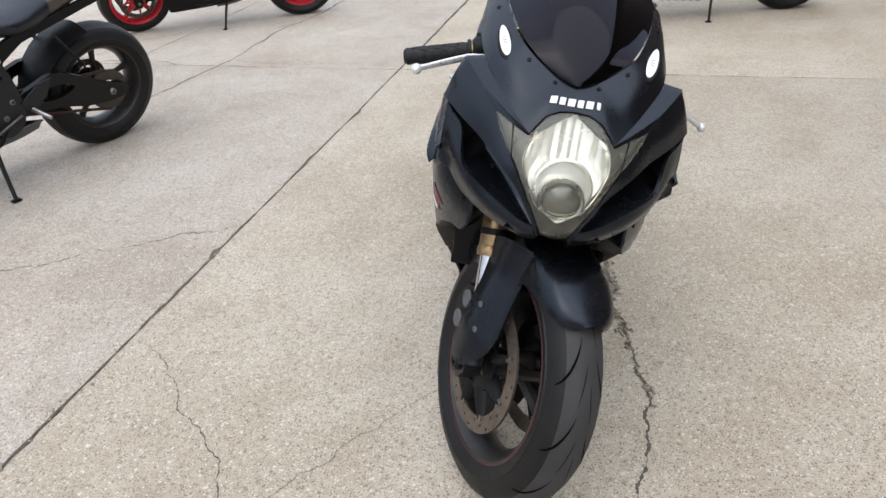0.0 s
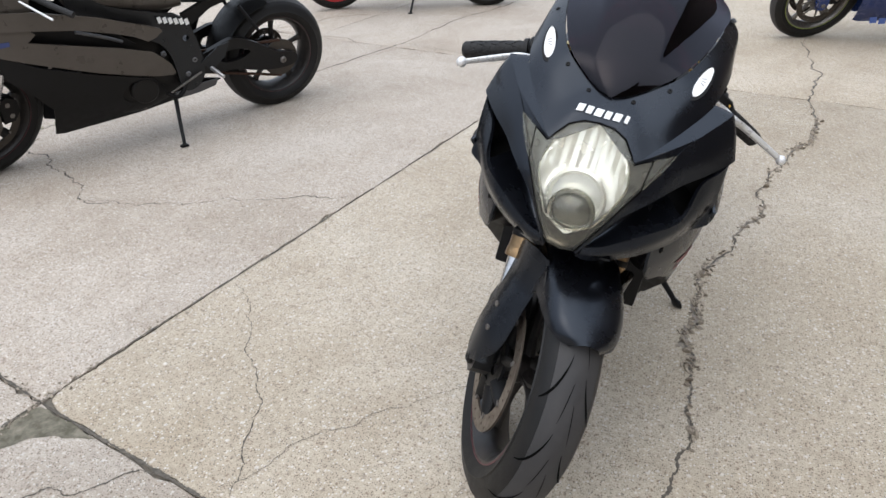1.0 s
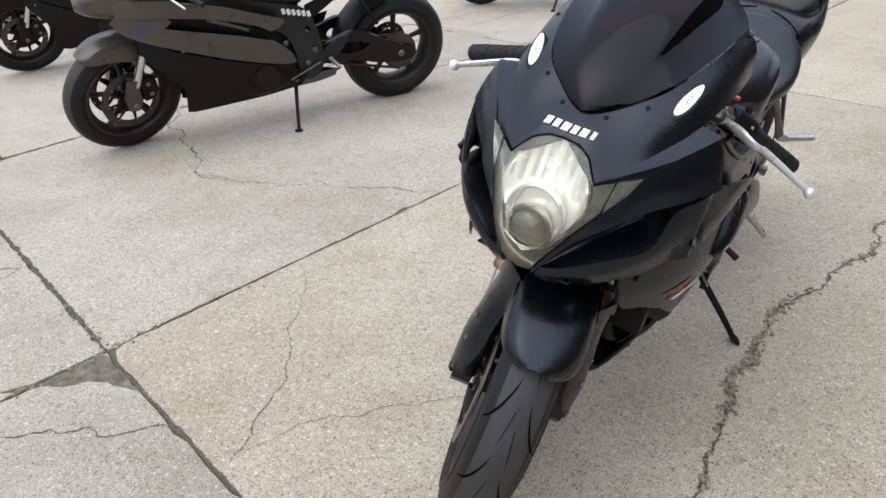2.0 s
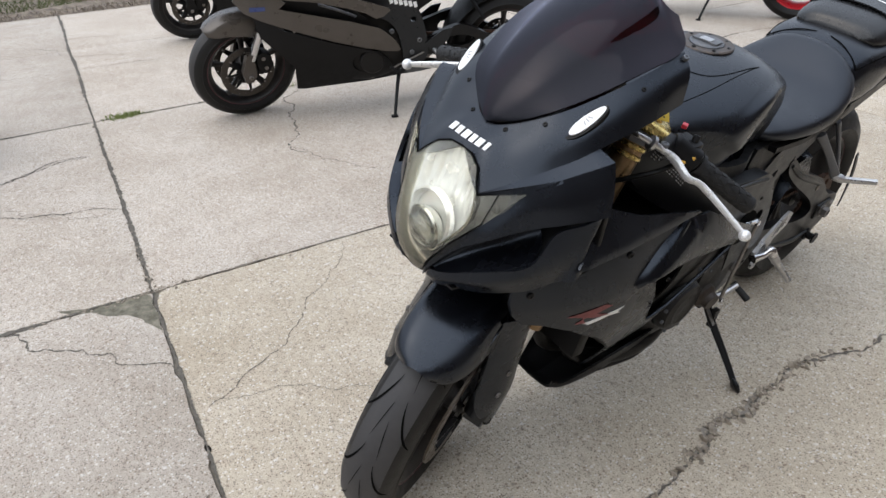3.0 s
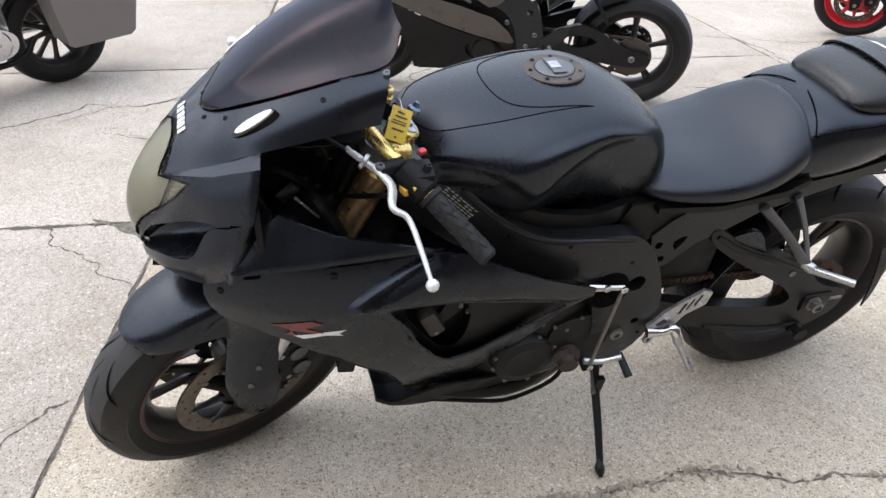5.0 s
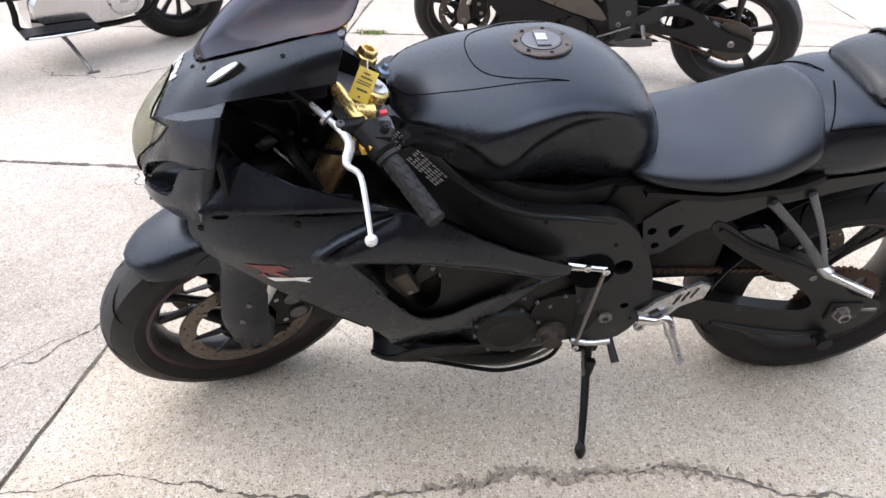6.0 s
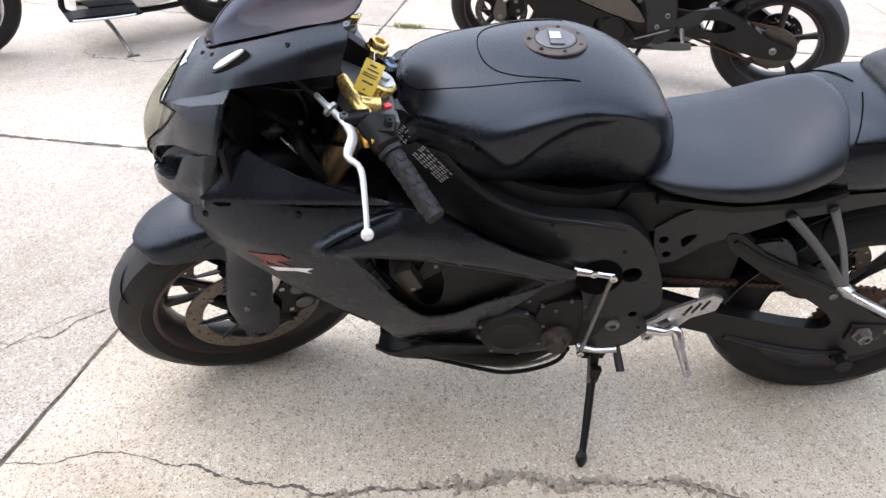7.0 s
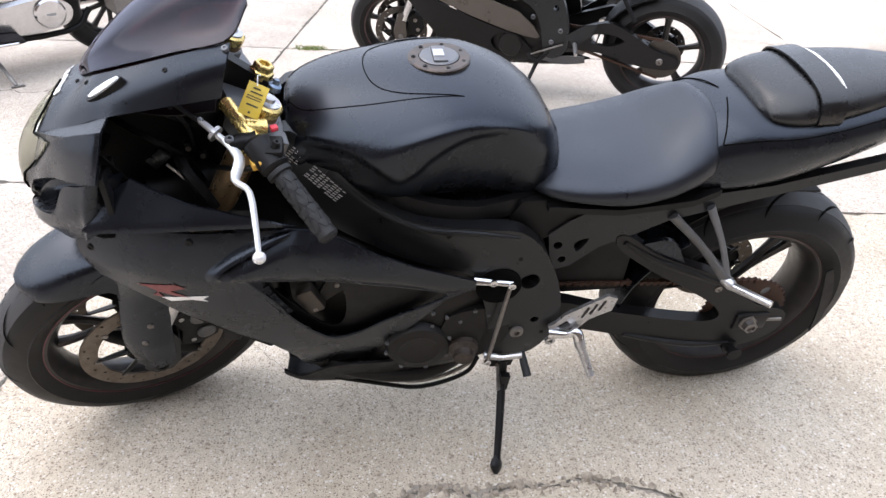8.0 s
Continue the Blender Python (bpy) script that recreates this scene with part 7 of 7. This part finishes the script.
    nose = part("nose_cowl", loft(B(), [(0.42 + reach * 0.76, [(0, 1.02), (0.12, 0.98), (0.20, 0.88), (0.20, 0.78), (0.12, 0.74), (0, 0.74)]), (0.60 + reach, [(0, 0.99), (0.11, 0.95), (0.19, 0.86), (0.18, 0.76), (0.10, 0.72), (0, 0.72)]), (0.74 + reach, [(0, 0.88), (0.07, 0.86), (0.12, 0.82), (0.11, 0.76), (0.06, 0.73), (0, 0.73)]), (0.80 + reach, [(0, 0.80), (0.03, 0.795), (0.05, 0.78), (0.04, 0.76), (0.02, 0.75), (0, 0.75)])], 5, 5), nose_mat or upper, b)
    part("windscreen", sheet(B(), [[(X(0.62), y * 0.6, 0.985 - y * y * 3), (X(0.52), y * 0.9, 1.05 - y * y * 3), (X(0.40), y, 1.11 - y * y * 3)] for y in (-0.12, -0.06, 0, 0.06, 0.12)], 3, 4, 0.003), SMOKE, nose)
    for sy in (1, -1):
        bar = part("handlebar", tube(B(), [(0.46, sy * 0.10, 0.90), (0.37, sy * 0.36, 0.86)], 0.014, 10), GRIP, b, xf=st)
        part("lever", tube(B(), [(0.49, sy * 0.17, 0.885), (0.45, sy * 0.34, 0.855)], 0.005, 8), SILVER, bar, xf=st)
        part("headlamp", sheet(B(), [[(X(0.755), sy * 0.03, 0.84), (X(0.70), sy * 0.11, 0.86)], [(X(0.785), sy * 0.03, 0.79), (X(0.735), sy * 0.115, 0.80)]], 3, 3, 0.004), LAMPGLASS, nose)
    sd = part("side_stand", tube(B(), [(-0.05, 0.15, 0.245), (-0.025, 0.225, 0.175), (0.005, 0.325, 0.075)], [0.012, 0.010, 0.009], 10, 3), PLASTIC, b)
    part("stand_foot", block(B(), (0.008, 0.33, 0.072), (0.04, 0.032, 0.010), Matrix.Rotation(radians(11), 4, "X"), 0.004), PLASTIC, sd)
    return b


grey_bike = sport_bike(place(-2.27, 3.12, -0.51, -0.865, 11), "matte grey-brown and black sport motorcycle on its side stand", GREYPAINT, PLASTIC, RIM, 5, REDLINE, twin=0.0, reach=0.12)
for k in range(6):
    part("sticker_bar", block(B(), (-0.02 - 0.026 * k, 0.188, 0.675 - 0.006 * k), (0.018, 0.002, 0.030), Matrix.Rotation(0.25, 4, "Y"), 0), WHITE, grey_bike)
red_bike = sport_bike(place(-2.105, 6.48, -0.95, -0.31, 11), "dark sport motorcycle with bright red wheels on its side stand", PLASTIC, PLASTIC, REDPAINT, 5, None, twin=0.0)
blue_bike = sport_bike(place(1.85, 5.95, -0.998, -0.06, 11), "dark blue sport motorcycle with lime-striped dark wheels", BLUEPAINT, BLUEPAINT, STEEL, 5, GREENLINE, twin=0.0, belly_label="dark blue belly fairing")
for k in range(6):
    part("belly_mark", block(B(), (0.34 - 0.055 * k, 0.205, 0.225 - 0.004 * k), (0.042, 0.002, 0.040), Matrix.Rotation(0.12, 4, "Y"), 0), mat("pale_blue_mark", (0.05, 0.09, 0.28), 0.4), blue_bike)
far_bike = sport_bike(place(-4.45, 3.62, -0.60, -0.80, 11), "black sport motorcycle parked behind the grey one", PLASTIC, PLASTIC, RIM, 5, None, twin=0.0)

# touring cruiser with hard saddlebags
cr = thing("cruiser_motorcycle", place(-2.97, 0.08, 0.55, -0.835, 9), "touring cruiser with chrome engine and taupe hard saddlebags", "motorcycle", "parked motorcycles")
cw = wheel(cr, "rear_wheel", (-0.62, 0, 0.315), 0.315, 0.16, 0.21, 10, None, RIM, None, grooves=False, seg=48, crown=0.45)
cw2 = wheel(cr, "front_wheel", (0.86, 0, 0.325), 0.325, 0.13, 0.23, 10, None, CHROME, None, grooves=False, seg=48, crown=0.45)
eng = part("engine", loft(B(), [(-0.32, [(0, 0.55), (0.10, 0.53), (0.15, 0.40), (0.12, 0.26), (0, 0.24)]), (-0.05, [(0, 0.62), (0.12, 0.60), (0.18, 0.42), (0.14, 0.22), (0, 0.20)]), (0.28, [(0, 0.60), (0.10, 0.58), (0.13, 0.42), (0.10, 0.24), (0, 0.22)])], 5, 5), CHROME, cr, "polished chrome engine cases")
part("primary_cover", slab(B(), curve([(0.22, 0.46), (0.05, 0.43), (-0.20, 0.46), (-0.32, 0.40), (-0.28, 0.30), (-0.05, 0.27), (0.20, 0.28), (0.28, 0.36)], 4, True), 0.15, 0.235, 0.02), CHROME, eng, "polished chrome primary cover")
part("derby_cover", lathe(B(), [(0.085, 0), (0.085, 0.012), (0.075, 0.02), (0.03, 0.024), (0, 0.024)], (-0.20, 0.235, 0.375), (0, 1, 0), 32), CHROME, eng, "round chrome clutch cover")
part("cover_mark", block(B(), (-0.20, 0.2595, 0.375), (0.05, 0.002, 0.014), None, 0), LABELINK, eng)
for k in range(2):
    cyl = part("cylinder", tube(B(), [(0.02 - 0.10 * k, 0, 0.52), (0.12 - 0.28 * k, 0, 0.78)], 0.075, 20), ENGINE, cr)
    for q in range(7):
        a = Vector((0.02 - 0.10 * k, 0, 0.52))
        d = Vector((0.10 - 0.18 * k, 0, 0.26))
        part("cooling_fin", lathe(B(), [(0.075, 0), (0.092, 0.002), (0.092, 0.008), (0.075, 0.01)], a + d * (0.1 + 0.12 * q), d, 24), ENGINE, cyl)
part("fuel_tank", loft(B(), [(0.42, [(0, 0.90), (0.06, 0.88), (0.08, 0.84), (0.05, 0.80), (0, 0.79)]), (0.15, [(0, 0.98), (0.13, 0.94), (0.17, 0.86), (0.12, 0.78), (0, 0.77)]), (-0.15, [(0, 0.92), (0.09, 0.89), (0.11, 0.83), (0.08, 0.77), (0, 0.76)])], 5, 5), BAGPAINT, cr)
part("seat", loft(B(), [(-0.10, [(0, 0.80), (0.10, 0.79), (0.13, 0.75), (0.10, 0.70), (0, 0.70)]), (-0.35, [(0, 0.74), (0.16, 0.73), (0.19, 0.69), (0.14, 0.65), (0, 0.65)]), (-0.75, [(0, 0.84), (0.13, 0.82), (0.15, 0.77), (0.12, 0.72), (0, 0.72)])], 5, 5), VINYL, cr)
part("rear_fender", sheet(B(), [[(-0.62 + 0.37 * math.cos(radians(a)), y, 0.325 + (0.37 - 3 * y * y) * math.sin(radians(a))) for y in (-0.10, -0.06, 0, 0.06, 0.10)] for a in (20, 60, 100, 140, 190)], 4, 4, 0.005), BAGPAINT, cr)
for sy in (1, -1):
    panel(bm := B(), [(-0.46, 0.69), (-0.548, 0.335), (-0.575, 0.318), (-0.925, 0.335), (-0.955, 0.360), (-0.985, 0.56), (-0.97, 0.70)], [], lambda u, v, d: Vector((u, sy * (0.33 - d), v)), 0.17, 0.2)
    soften(bm, 0.02, 30, 3)
    sb = part("saddlebag", bm, BAGPAINT, cr, "taupe hard saddlebag")
    part("lid_seam", tube(B(), [(-0.485, sy * 0.331, 0.615), (-0.70, sy * 0.332, 0.625), (-0.96, sy * 0.331, 0.63)], 0.004, 6), GROOVE, sb)
    part("reflector", block(B(), (-0.62, sy * 0.332, 0.655), (0.16, 0.010, 0.035), None, 0.002), WHITE, sb)
    if sy < 0:
        part("exhaust", tube(B(), [(0.15, sy * 0.15, 0.40), (0.0, sy * 0.24, 0.28), (-0.35, sy * 0.25, 0.26), (-1.1, sy * 0.26, 0.30)], [0.024, 0.03, 0.045, 0.05], 16, 5), CHROME, cr, "long chrome exhaust pipe")
    fb = part("floorboard", slab(B(), curve([(0.34, 0.30), (0.02, 0.295), (0.02, 0.272), (0.34, 0.275)], 3, True), sy * 0.30 - 0.055, sy * 0.30 + 0.055, 0.008), PLASTIC, cr, "black rider floorboard with chrome edge")
    part("board_edge", tube(B(), [(0.36, sy * 0.30, 0.285), (0.34, sy * 0.357, 0.285), (0.04, sy * 0.357, 0.28), (0.0, sy * 0.30, 0.28)], 0.008, 8, 3), CHROME, fb)
    part("fork_leg", tube(B(), [(0.86, sy * 0.11, 0.325), (0.52, sy * 0.11, 0.98)], 0.03, 14), CHROME, cr)
part("frame_tube", tube(B(), [(0.42, 0.13, 0.80), (0.36, 0.15, 0.40), (0.30, 0.16, 0.24), (-0.30, 0.16, 0.23), (-0.45, 0.14, 0.34)], 0.017, 12, 4), PLASTIC, cr)
part("front_fender", sheet(B(), [[(0.86 + 0.36 * math.cos(radians(a)), y, 0.325 + (0.36 - 3 * y * y) * math.sin(radians(a))) for y in (-0.08, 0, 0.08)] for a in (0, 45, 90, 135, 170)], 4, 4, 0.005), BAGPAINT, cr)
part("handlebar", tube(B(), [(0.28, -0.42, 1.02), (0.42, -0.30, 1.08), (0.50, 0, 1.02), (0.42, 0.30, 1.08), (0.28, 0.42, 1.02)], 0.014, 10, 4), CHROME, cr)
part("headlamp", lathe(B(), [(0.02, -0.12), (0.08, -0.06), (0.09, 0.0), (0.085, 0.01), (0.0, 0.02)], (0.62, 0, 0.92), (1, 0, 0), 28), CHROME, cr)
cs = part("side_stand", tube(B(), [(0.16, 0.18, 0.22), (0.13, 0.28, 0.16), (0.10, 0.42, 0.075)], [0.014, 0.012, 0.010], 10, 3), STEEL, cr)
part("stand_foot", block(B(), (0.095, 0.43, 0.072), (0.07, 0.03, 0.012), Matrix.Rotation(radians(9), 4, "X"), 0.004), STEEL, cs)
